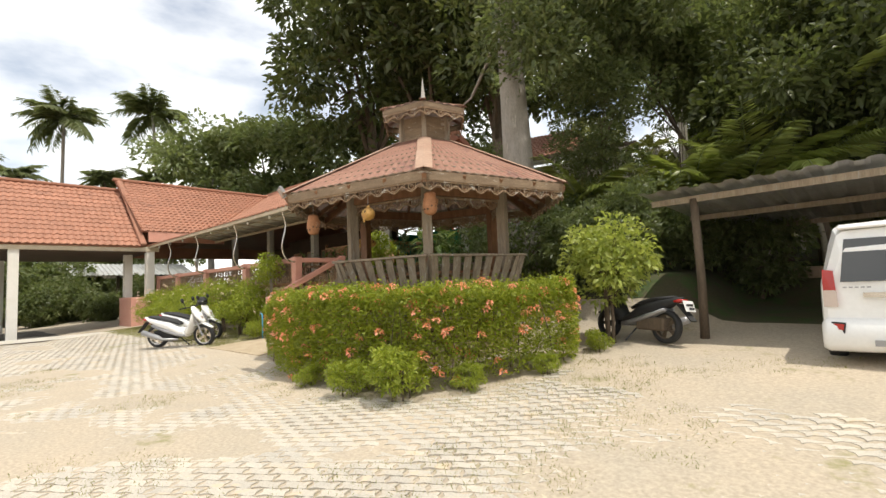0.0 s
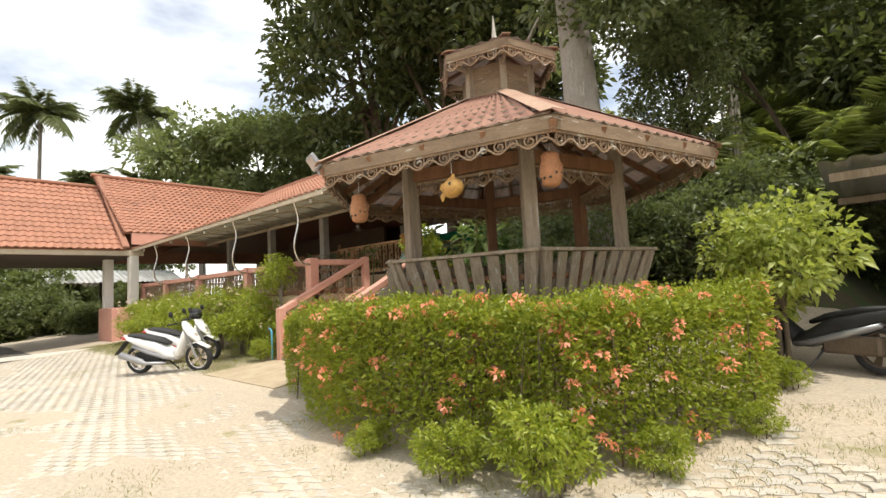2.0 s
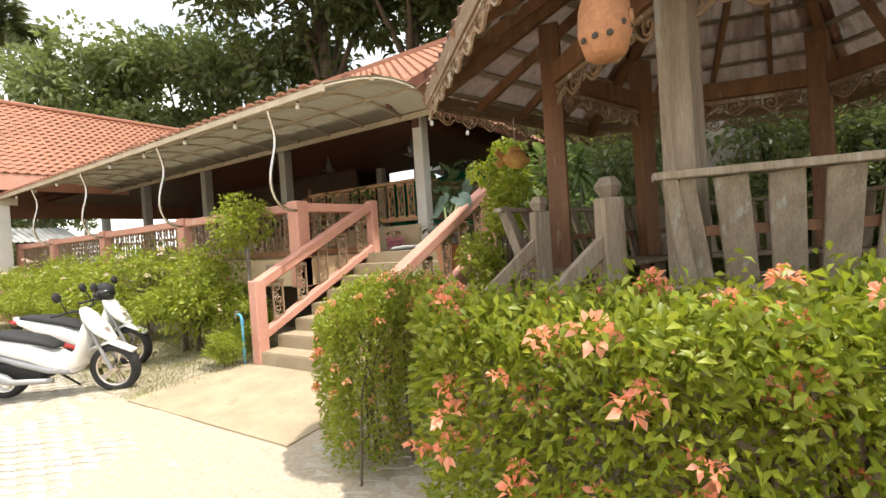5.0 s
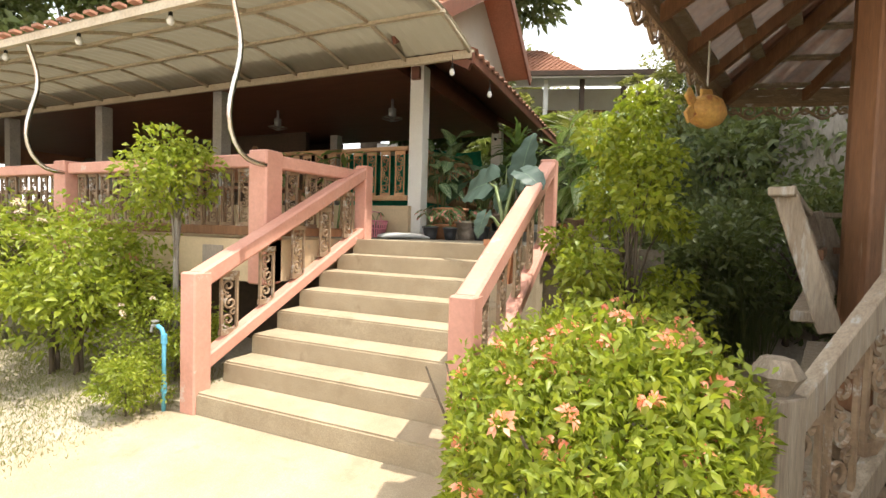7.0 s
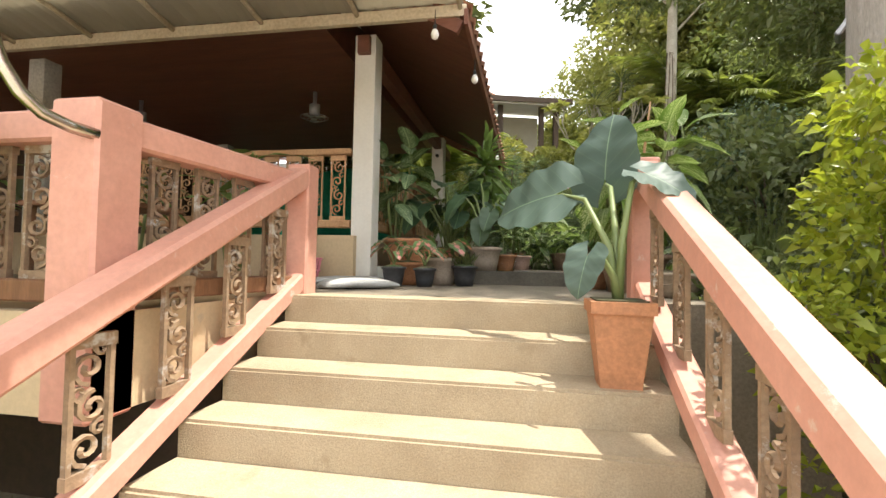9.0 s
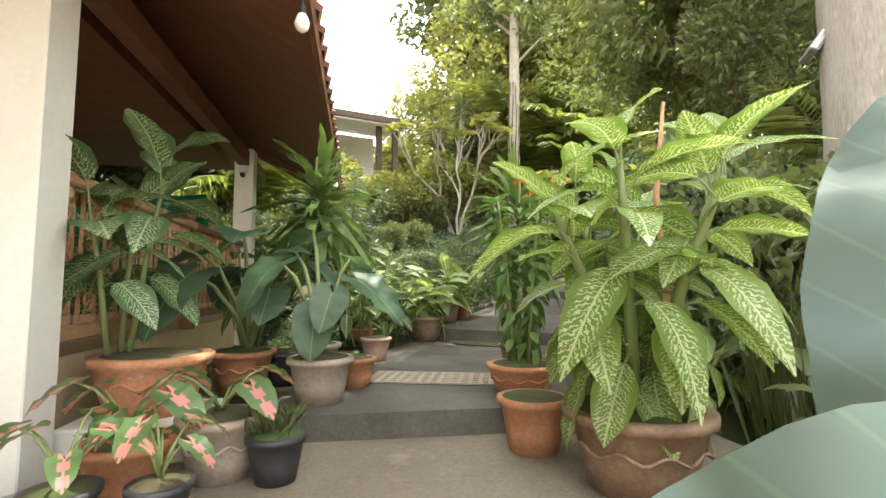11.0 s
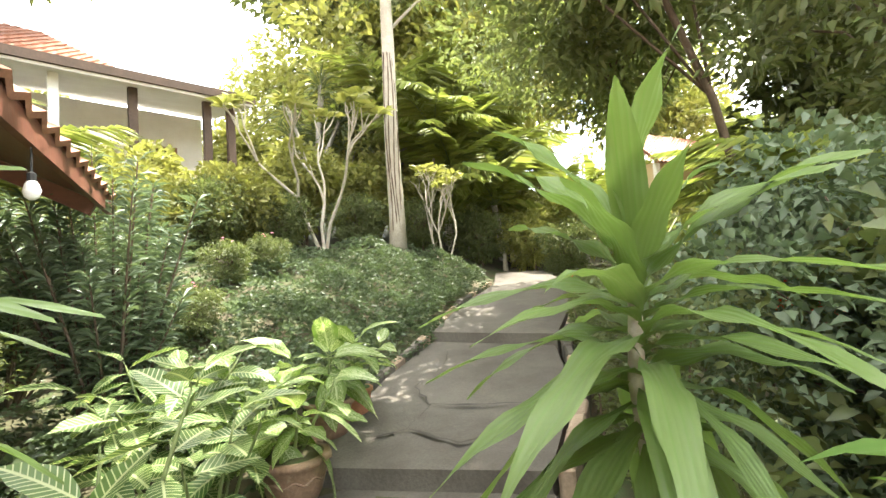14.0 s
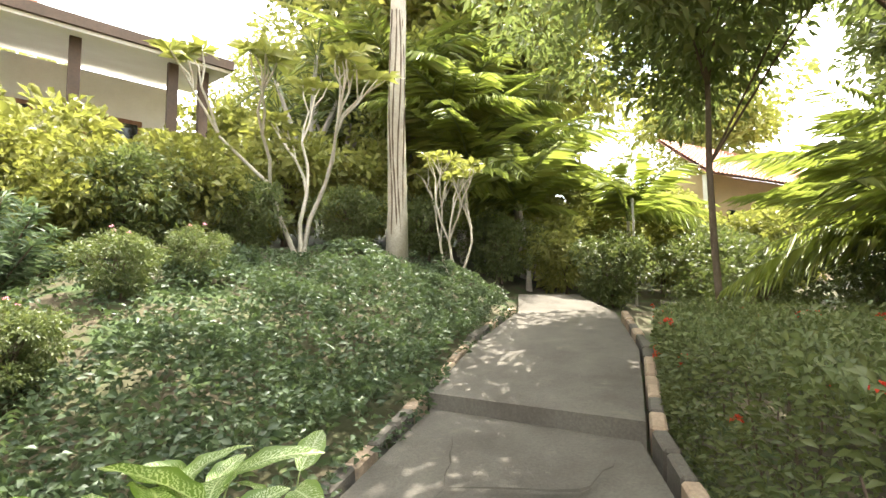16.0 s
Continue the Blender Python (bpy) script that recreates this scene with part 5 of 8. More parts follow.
def ground_cover():
    rng = np.random.default_rng(21)
    poly = [(-11.2, 14.7), (-10.4, 15.65), (-8.98, 17.15), (-7.7, 18.38), (-6.28, 19.85), (-4.65, 21.3), (-5.2, 23.6), (-7.0, 23.6), (-10.0, 21.6), (-12.0, 18.5), (-13.4, 16.2), (-12.6, 14.6)]
    pts = []
    while len(pts) < 36000:
        x, y = rng.uniform(-13.5, -4.6), rng.uniform(14.5, 23.7)
        if inside(poly, x, y):
            bump = 0.20 + 0.26 * noise.noise((x * 0.9, y * 0.9, 2)) + 0.16 * noise.noise((x * 2.6, y * 2.6, 5))
            band = inside([(-11.0, 15.0), (-9.3, 17.3), (-7.85, 18.5), (-4.8, 21.4), (-5.2, 22.9), (-8.4, 20.6), (-10.8, 18.0), (-12.2, 15.6)], x, y)
            if not band and noise.noise((x * 1.1, y * 1.1, 7)) < 0.12 and rng.uniform() > 0.35:
                continue
            pts.append((x, y, gz(x, y) + max(0.02, bump + (0.28 if band else 0.0) - abs(rng.normal()) * 0.09)))
    pts = np.array(pts)
    d = np.column_stack([rng.normal(size=(len(pts), 2)), np.abs(rng.normal(size=len(pts))) * 0.5 + 0.1])
    ob = new("ground_cover", leaf_cloud("ground_cover", pts, d, 0.085, 0.45, L_COVER, rng, rich=True))
    return tagged(ob, "low dense grey-green ground cover bed along the path", "ground cover", kind="stuff")


ground_cover()

# ---- trees and shrubs ----
big = make_tree("forest_tree", "tall dense dark green forest tree behind the gazebo", 11, 13.5, 5.6, 6.8, 13000, 0.46, L_JUNGLE, DARKBARK, 0.42, 60, 1.9, 0.5, group="forest trees")
mid = make_tree("woodland_tree", "leafy dark woodland tree on the slope", 12, 6.4, 3.0, 4.2, 8000, 0.34, L_JUNGLE, DARKBARK, 0.2, 42, 1.25, 0.45, group="woodland trees")
light = make_tree("garden_tree", "sunlit light green tree on the hillside", 13, 6.2, 3.2, 3.8, 8000, 0.30, L_BRIGHT, BARK, 0.18, 40, 1.2, 0.5, group="hillside trees", shell=0.3)
soft = make_tree("roadside_tree", "mid green spreading tree beyond the roofs", 14, 8.0, 4.0, 4.2, 9000, 0.36, L_FAR, BARK, 0.24, 44, 1.4, 0.5, group="far trees", shell=0.35)
for i, (x, y, s) in enumerate(((-22, 23.5, 1.25), (-17.5, 24.5, 1.1), (-28, 22.5, 1.3), (7.5, 15.6, 0.72), (10.5, 17, 0.9), (15, 14, 0.95), (19, 10, 1.0), (22, 21, 1.0), (-3.0, 35, 1.0))):
    (place if i == 0 else copy_at)(big, x, y, i * 77, s)
for i, (x, y, s) in enumerate(((-1.0, 14.7, 0.72), (1.4, 15.0, 0.8), (3.8, 15.0, 0.82), (7.5, 16, 0.95), (11, 14.8, 1.0), (15, 20, 1.1), (0.8, 15.0, 0.6), (4.6, 14.8, 0.65), (-1.8, 14.9, 0.55), (9, 15.2, 0.8), (-15.6, 20.2, 0.6), (-18.4, 20.4, 0.7))):
    (place if i == 0 else copy_at)(mid, x, y, i * 61 + 20, s)
for i, (x, y, s) in enumerate(((-6.4, 32, 0.7), (-3.4, 30, 1.3), (-1.2, 29, 1.5), (1.6, 29.5, 1.5), (-9.5, 42, 0.5), (-6, 41, 1.1), (2, 42, 1.2), (9, 40, 1.2), (-20, 42, 1.0), (-4, 27.8, 0.75), (-12.6, 22.6, 0.34), (-14.2, 21.5, 0.42), (17, 33, 1.5))):
    (place if i == 0 else copy_at)(light, x, y, i * 83, s)
for i, (x, y, s) in enumerate(((-43.5, 16.5, 1.35), (-40.5, 20.5, 1.45), (-36, 23.5, 1.4), (-50, 15, 0.95), (-60, 12, 0.9), (-58, -2, 0.75), (-64, 8, 0.8), (-70, 14, 1.2), (-66, 20, 1.1))):
    (place if i == 0 else copy_at)(soft, x, y, i * 47, s)

bushes = make_tree("green_shrub", "dense round green shrub", 15, 0.95, 0.85, 0.8, 6500, 0.10, L_MID, DARKBARK, 0.03, 30, 0.42, 0.45, category="shrub", group="green shrubs", rich=True, stems=4)
for i, (x, y, s) in enumerate(((-7.8, 9.9, 1.1), (-8.4, 11.6, 1.25), (-6.9, 10.9, 1.3), (-5.0, 10.6, 1.2), (-4.2, 11.8, 1.35), (-9.0, 9.6, 0.95), (-3.3, 12.6, 1.1), (-7.4, 12.1, 1.3), (-5.9, 11.9, 1.3), (-2.2, 13.2, 1.2), (-12.4, 20.8, 0.9), (-10.8, 22.6, 1.0), (-9.2, 23.4, 0.85), (-7.0, 24.4, 0.9), (-5.2, 24.2, 0.9), (-13.8, 19.2, 1.15), (-14.4, 17.9, 1.2), (-13.4, 17.6, 0.7), (-1.5, 22.0, 1.0), (0.5, 21.0, 1.2), (-0.6, 19.4, 1.1), (1.5, 18.2, 1.2), (-3.0, 24.4, 1.1))):
    (place if i == 0 else copy_at)(bushes, x, y, i * 53, s)
rose = make_tree("rose_bush", "loose light green flowering bush before the deck", 16, 0.85, 0.72, 0.60, 6000, 0.068, L_HEDGE, DARKBARK, 0.022, 34, 0.30, 0.45, category="bush", group="bushes before the deck", rich=True, stems=4)
for i, (x, y, s) in enumerate(((-14.75, 6.55, 1.2), (-13.55, 6.75, 0.62), (-16.6, 6.65, 1.25), (-18.2, 6.4, 1.05), (-19.8, 6.55, 1.2), (-21.6, 6.4, 1.05), (-23.4, 6.5, 1.1))):
    r = (place if i == 0 else copy_at)(rose, x, y, i * 71, s)
    me = flower_mesh(PALEPETAL)
    rr = random.Random(i)
    for k in range(5):
        a = rr.uniform(0, 6.28)
        part("blossom", me, None, r, m=pose(0.6 * math.cos(a), 0.6 * math.sin(a), rr.uniform(0.9, 1.6), 0, 0, a * 50) @ Matrix.Scale(0.8, 4))
far_bush = make_tree("roadside_bush", "rounded bush beyond the entrance porch", 17, 1.1, 1.3, 1.0, 4500, 0.2, L_MID, DARKBARK, 0.05, 30, 0.6, 0.5, category="bush", group="bushes beyond the porch", stems=3)
for i, (x, y, s) in enumerate(((-37, 4.2, 1.1), (-39, 6.0, 1.3), (-35.5, 6.6, 0.75), (-42, 3.0, 1.8), (-43, 6.0, 1.9), (-46, 0, 1.9), (-38, -2.5, 1.4), (-33.8, 6.9, 0.7), (-48, 12, 1.7), (-36, 9.5, 1.1), (-54, 4, 2.4), (-53, -4, 2.4), (-56, 9, 2.4), (-50, -10, 2.4), (-60, 15, 2.6), (-44, -6, 1.8))):
    (place if i == 0 else copy_at)(far_bush, x, y, i * 59, s)
place(make_tree("bright_shrub", "bright yellow-green shrub beside the parked scooter", 18, 1.55, 0.70, 0.75, 3600, 0.12, L_LIME, DARKBARK, 0.035, 34, 0.36, 0.48, category="shrub", rich=True, stems=3), -3.65, 8.35)
place(make_tree("tall_shrub", "tall leafy shrub with round leaves beside the stair railing", 19, 1.45, 0.52, 1.2, 7500, 0.066, L_HEDGE, DARKBARK, 0.035, 34, 0.30, 0.62, category="shrub", rich=True, stems=3), -9.55, 7.75)
place(make_tree("young_tree", "small round-headed lime tree before the deck railing", 20, 2.05, 0.42, 0.42, 2300, 0.070, L_HEDGE, BARK, 0.035, 20, 0.26, 0.5, category="tree", rich=True), -13.7, 6.95)
place(make_tree("shade_tree", "dark-leaved shade tree arching over the path", 26, 7.6, 4.3, 2.5, 17000, 0.24, L_FAR, DARKBARK, 0.075, 60, 1.05, 0.42, shell=0.2, lean=(-2.0, 0.4)), -3.5, 15.6)
place(make_tree("path_tree", "slender dark-leaved tree hanging over the upper path", 27, 6.2, 3.5, 2.3, 15000, 0.19, L_FAR, DARKBARK, 0.06, 56, 0.95, 0.42, shell=0.15), -2.7, 18.7)
place(make_tree("grey_green_shrub", "large grey-green shrub beside the garden path", 22, 1.35, 1.15, 1.2, 22000, 0.068, L_GREY, DARKBARK, 0.05, 60, 0.40, 0.6, category="shrub", rich=True, stems=4), -8.15, 12.35, s=0.95)

place(make_tree("understorey_tree", "slender leafy tree beside the great trunk", 28, 4.4, 1.3, 2.3, 11000, 0.12, L_MID, DARKBARK, 0.06, 44, 0.6, 0.45, rich=False), -5.7, 13.0)
weed = make_tree("weed_bush", "feathery light green weed at the foot of the hedge", 24, 0.42, 0.38, 0.30, 2600, 0.055, L_HEDGE, DARKBARK, 0.012, 26, 0.16, 0.4, category="shrub", group="hedge weeds", rich=True, stems=4)
for i, (x, y, s) in enumerate(((-4.7, 4.1, 1.1), (-5.5, 3.9, 0.8), (-6.6, 3.9, 0.55), (-4.1, 4.75, 0.6), (-3.6, 5.9, 0.5), (-3.55, 7.5, 0.6), (-13.2, 6.2, 0.8))):
    (place if i == 0 else copy_at)(weed, x, y, i * 63, s)
for i, (x, y) in enumerate(((-10.6, 19.8), (-11.1, 18.6), (-9.9, 20.4))):
    c = copy_at(bushes, x, y, i * 50, 0.42, label="low garden plant with pink blossoms in the bed")
    for k in range(3):
        part("blossom", flower_mesh(PINKPETAL), None, c, m=pose(0.22 * math.cos(k * 2.1), 0.22 * math.sin(k * 2.1), 1.66 + 0.06 * k))
gold = make_tree("golden_shrub", "sunlit yellow-green shrub beyond the path", 25, 1.1, 0.9, 0.9, 4500, 0.15, L_BRIGHT, DARKBARK, 0.03, 30, 0.42, 0.5, category="shrub", group="golden shrubs", stems=3)
for i, (x, y, s) in enumerate(((-1.6, 23.6, 1.0), (-0.2, 24.6, 1.2), (-11.4, 22.6, 0.9), (-10.2, 23.6, 1.1), (2.0, 23.5, 1.1), (3.6, 22.5, 1.2), (-6.0, 26.4, 1.4), (-8.2, 26.0, 1.5), (-3.2, 27.0, 1.6), (-0.8, 27.5, 1.8), (2.0, 27.0, 1.8), (4.6, 25.5, 1.6), (-12.4, 24.0, 1.6), (7.5, 23.0, 1.6), (-5.0, 30.5, 2.2), (0.5, 31.5, 2.4), (-9.5, 30, 2.0))):
    (place if i == 0 else copy_at)(gold, x, y, i * 63, s)


def oleander(x, y, seed, height, spread, stems):
    """An upright shrub of many thin stems set with whorls of narrow leaves."""
    rng = np.random.default_rng(seed)
    t = thing("oleander", "tall oleander shrub with narrow grey-green leaves", "shrub", "oleander shrubs")
    P, D = [], []
    for k in range(stems):
        a, d = rng.uniform(0, 6.28), spread * rng.uniform(0.2, 1.0)
        e = Vector((d * math.cos(a), d * math.sin(a), height * rng.uniform(0.45, 1.0) * (1 - 0.25 * d / spread)))
        b = Vector((0.15 * math.cos(a), 0.15 * math.sin(a), 0))
        bm = bm_new()
        tube(bm, [b, b.lerp(e, 0.5) + Vector((0, 0, 0.08)), e], [0.018, 0.013, 0.006], 5, False)
        part("stem", bm, DARKBARK, t)
        for j in range(34):
            f = 0.2 + 0.8 * j / 33
            p = b.lerp(e, f) + Vector((0, 0, 0.32 * f * (1 - f)))
            for q in range(6):
                w = rng.uniform(0, 6.28)
                P.append(tuple(p))
                D.append((math.cos(w), math.sin(w), rng.uniform(-0.1, 1.1)))
    part("foliage", leaf_cloud("foliage", np.array(P), np.array(D), 0.17, 0.15, L_GREY, rng, rich=True), L_GREY, t)
    return place(t, x, y)


oleander(-11.75, 17.0, 61, 3.1, 0.95, 46)
oleander(-12.9, 18.3, 62, 2.6, 0.9, 36)
oleander(-11.9, 20.2, 63, 1.5, 0.9, 30)


def sword_tree(x, y, seed, height, heads):
    """A branching screw pine: bare forked stems ending in heads of sword-shaped leaves."""
    rng = np.random.default_rng(seed)
    t = thing("screw_pine", "branching screw pine with dark sword-shaped leaves", "tree", "screw pines")
    P, D = [], []
    bm = bm_new()
    for k in range(heads):
        a = k * 2.4
        e = Vector((0.9 * math.cos(a), 0.9 * math.sin(a), height * rng.uniform(0.7, 1.0)))
        tube(bm, [(0, 0, 0), (0.1 * math.cos(a), 0.1 * math.sin(a), height * 0.45), e], [0.10, 0.08, 0.05], 7)
        for j in range(60):
            w = rng.uniform(0, 6.28)
            P.append((e.x, e.y, e.z - 0.3 + 0.006 * j))
            D.append((math.cos(w), math.sin(w), -0.5 + 2.2 * j / 60))
    part("trunk", bm, BARK, t, smooth=True)
    part("crown", leaf_cloud("crown", np.array(P), np.array(D), 0.95, 0.07, L_JUNGLE, rng, droop=0.35, rich=True), L_JUNGLE, t)
    return place(t, x, y)


sword_tree(-7.4, 27.4, 71, 5.4, 6)
sword_tree(-6.2, 28.4, 72, 4.8, 5)


def great_trunk():
    t = thing("great_tree", "massive grey-barked tree with a tall bare trunk", "tree", base=(-7.32, 11.2, gz(-7.32, 11.2) - 0.15))
    bm = bm_new()
    tube(bm, [(0.0, 0.05, 0), (0.0, 0.02, 0.8), (-0.02, 0, 2.4), (-0.10, 0, 5.5), (-0.25, 0.1, 9), (-0.4, 0.3, 13)], [0.72, 0.56, 0.45, 0.37, 0.33, 0.25], 18)
    for k in range(5):
        a = k * 1.26
        tube(bm, [(0.3 * math.cos(a), 0.3 * math.sin(a), 0.9), (0.5 * math.cos(a), 0.5 * math.sin(a), 0.3), (0.8 * math.cos(a), 0.8 * math.sin(a), -0.1)], [0.08, 0.16, 0.12], 7)
    tube(bm, [(-0.15, 0, 7.3), (-0.8, 0.3, 7.5), (-1.7, 0.9, 7.2), (-2.6, 1.2, 6.5), (-3.4, 1.3, 6.3)], [0.10, 0.08, 0.06, 0.045, 0.02], 7)
    for k in range(6):
        a = k * 1.05
        tube(bm, [(-0.3, 0.2, 10.5), (1.8 * math.cos(a), 1.8 * math.sin(a), 12), (4 * math.cos(a), 4 * math.sin(a), 13.2)], [0.16, 0.10, 0.04], 6)
    part("trunk", bm, BARK, t, smooth=True)
    rng = np.random.default_rng(31)
    pts, d, _ = crown_points(rng, 22000, 64, 4.6, 4.6, 1.2, 0.25)
    part("crown", leaf_cloud("crown", pts * np.array([0.85, 0.7, 0.85]) + np.array([1.7, 0.9, 9.0]), d, 0.19, 0.45, L_MID, rng), L_MID, t)
    return t


great_trunk()


def slim_tree():
    t = thing("slim_tree", "slim pale-barked tree with fissured trunk among ground cover", "tree", base=(-6.28, 23.2, gz(-6.28, 23.2) - 0.1))
    bm = bm_new()
    tube(bm, [(0, 0, 0), (0.02, 0, 1.2), (0.0, 0.02, 3.2), (0.05, 0.0, 5.5), (0.12, 0.1, 8.5), (0.2, 0.2, 10.5)], [0.25, 0.21, 0.19, 0.175, 0.14, 0.08], 14)
    for k in range(7):
        a = k * 0.9
        tube(bm, [(0.1, 0.05, 6.2 + 0.5 * k), (1.0 * math.cos(a), 1.0 * math.sin(a), 7.2 + 0.5 * k), (2.1 * math.cos(a), 2.1 * math.sin(a), 7.7 + 0.5 * k)], [0.06, 0.04, 0.015], 6)
    part("trunk", bm, PALEBARK, t, smooth=True)
    bm = bm_new()
    for k in range(4):
        a = 3.6 + k * 0.55
        pts = [(0.205 * math.cos(a + 0.25 * math.sin(z * 1.3 + k)) * (1.02 - 0.035 * z), 0.205 * math.sin(a + 0.25 * math.sin(z * 1.3 + k)) * (1.02 - 0.035 * z), z) for z in np.linspace(0.5, 5.5, 18)]
        tube(bm, pts, [0.006 + 0.016 * abs(math.sin(j * 1.9 + k)) for j in range(18)], 5)
    part("bark_fissure", bm, DARKBARK, t)
    rng = np.random.default_rng(33)
    pts, d, _ = crown_points(rng, 6000, 40, 2.6, 2.4, 0.8, 0.2)
    part("crown", leaf_cloud("crown", pts + np.array([0.1, 0.1, 9.2]), d, 0.2, 0.5, L_MID, rng), L_MID, t)
    return t


slim_tree()


def frangipani(x, y, s, seed):
    """A bare-limbed frangipani: pale forked branches ending in rosettes of long leaves."""
    rng = random.Random(seed)
    t = thing("frangipani", "frangipani tree with pale forked branches and leaf rosettes", "tree", "frangipani trees")
    bm = bm_new()
    tips = []
    def grow(p, d, r, ln, lev):
        e = p + d * ln
        tube(bm, [p, p.lerp(e, 0.5) + Vector((rng.uniform(-0.05, 0.05), rng.uniform(-0.05, 0.05), 0.02)), e], [r, r * 0.9, r * 0.8], 7, False)
        if lev == 0:
            tips.append((e, d))
            return
        for k in range(rng.choice((2, 2, 3))):
            v = (d + Vector((rng.uniform(-0.62, 0.62), rng.uniform(-0.62, 0.62), rng.uniform(0.1, 0.45)))).normalized()
            grow(e, v, r * 0.72, ln * rng.uniform(0.65, 0.85), lev - 1)
    for k in range(3):
        a = k * 2.1 + 0.5
        grow(Vector((0.05 * math.cos(a), 0.05 * math.sin(a), 0)), Vector((0.38 * math.cos(a), 0.38 * math.sin(a), 1)).normalized(), 0.034, 1.0, 3)
    part("branchwork", bm, PALEBARK, t, smooth=True)
    nr = np.random.default_rng(seed)
    P, D = [], []
    for e, d in tips:
        for k in range(13):
            a = k * 2.4
            P.append(e)
            D.append((math.cos(a), math.sin(a), nr.uniform(0.0, 0.9)))
    part("leaves", leaf_cloud("leaves", np.array([tuple(p) for p in P]), np.array(D), 0.25, 0.34, L_BRIGHT, nr, rich=True), L_BRIGHT, t)
    return place(t, x, y, seed * 40, s)


frangipani(-8.2, 23.4, 1.45, 1)
frangipani(-5.1, 22.9, 1.0, 2)

# ---- palms ----
coco = make_palm("coconut_palm", "tall coconut palm with drooping fronds against the sky", 41, 19.0, 3.5, 22, 0.17, BARK, L_PALM, (-2.2, 0.6), 0.9, (-0.5, 0.95), "coconut palms")
place(coco, -56.8, 16.2, 15, 1.17, 0)
copy_at(coco, -52.5, 7.2, 190, 0.90, 0)
copy_at(coco, -61, 13.6, 70, 0.76, 0)
copy_at(coco, -58, 17.5, 120, 0.74, 0)
copy_at(coco, -56, 19.5, 250, 0.78, 0)
copy_at(coco, -60, 3.0, 300, 0.72, 0)
copy_at(coco, -62, 0.5, 340, 0.80, 0)
areca = make_palm("areca_palm", "feathery clump palm in the garden shade", 42, 1.7, 1.9, 14, 0.05, PALEBARK, L_ARECA, (0.2, 0.1), 0.42, (0.0, 1.2), "clump palms")
for i, (x, y, s) in enumerate(((-3.6, 25.2, 1.5), (-2.2, 24.2, 1.3), (-1.2, 25.8, 1.7), (0.6, 23.4, 1.2), (-3.6, 13.8, 1.0), (-2.6, 13.9, 1.2), (-1.6, 16.4, 1.2), (-2.2, 14.8, 1.2), (-1.0, 14.5, 1.2), (2.6, 14.6, 1.2), (-6.4, 12.6, 1.0), (4.8, 16.0, 2.2), (0.4, 14.9, 1.6), (-13.8, 20.0, 1.2), (1.2, 17.5, 1.4), (3.4, 19.0, 1.7))):
    (place if i == 0 else copy_at)(areca, x, y, i * 67, s)

tall_areca = make_palm("areca_palm", "tall sunlit clump palm behind the path", 43, 3.6, 2.3, 15, 0.05, PALEBARK, L_ARECA, (0.3, 0.1), 0.5, (0.15, 1.25), "tall clump palms")
for i, (x, y, s) in enumerate(((-4.3, 25.0, 1.0), (-3.4, 25.8, 1.15), (-2.4, 26.2, 1.1), (-4.8, 26.8, 1.25), (-3.2, 27.6, 1.35), (-1.6, 27.4, 1.2), (-0.4, 26.2, 1.0))):
    (place if i == 0 else copy_at)(tall_areca, x, y, i * 71, s)

# ---- lawn, grass tufts ----
def grass():
    rng = np.random.default_rng(51)
    P = []
    def tuft(x, y, n, r, h):
        for _ in range(n):
            a, d = rng.uniform(0, 6.28), r * rng.uniform() ** 0.5
            P.append((x + d * math.cos(a), y + d * math.sin(a), h * rng.uniform(0.5, 1.2)))
    for _ in range(5200):
        x, y = rng.uniform(-18, 3.5), rng.uniform(0.5, 9.5)
        v = noise.noise((x * 0.55, y * 0.55, 9)) + 0.35 * noise.noise((x * 1.9, y * 1.9, 3))
        right = x > -4.2 + 0.1 * y
        edge = inside([(-8.9, 4.5), (-7.4, 3.5), (-5.9, 3.4), (-4.2, 3.7), (-3.3, 4.9), (-2.6, 6.8), (-3.6, 7.6), (-4.5, 6.2), (-6, 4.6)], x, y)
        lawn = x < -12.9 and 5.3 < y < 7.2 and x > -25
        lim = 0.02 if right else 0.30
        if y > 8.0 and right or (-13.6 < x < -10 and 4.6 < y < 9.4) or (inside([(-8.15, 4.35), (-7.3, 3.92), (-5.95, 3.95), (-4.5, 4.3), (-3.98, 5.15), (-3.5, 6.6), (-3.75, 7.2), (-8, 8)], x, y)):
            continue
        if edge or lawn or v > lim:
            tuft(x, y, 30 if edge or lawn else 20, 0.15, 0.05 if lawn else 0.045)
    for _ in range(5200):
        x, y = rng.uniform(-25, -13), rng.uniform(5.0, 7.2)
        tuft(x, y, 14, 0.2, 0.05)
    P = np.array(P)
    pts = np.column_stack([P[:, :2], [gz(a, b) - 0.005 for a, b in P[:, :2]]])
    d = np.column_stack([rng.normal(size=(len(P), 2)) * 0.45, np.ones(len(P))])
    ob = new("grass", leaf_cloud("grass", pts, d, P[:, 2], 0.10, L_GRASS, rng, droop=0.1))
    tagged(ob, "sparse dry grass growing through the sandy pavers", "grass", kind="stuff")


grass()

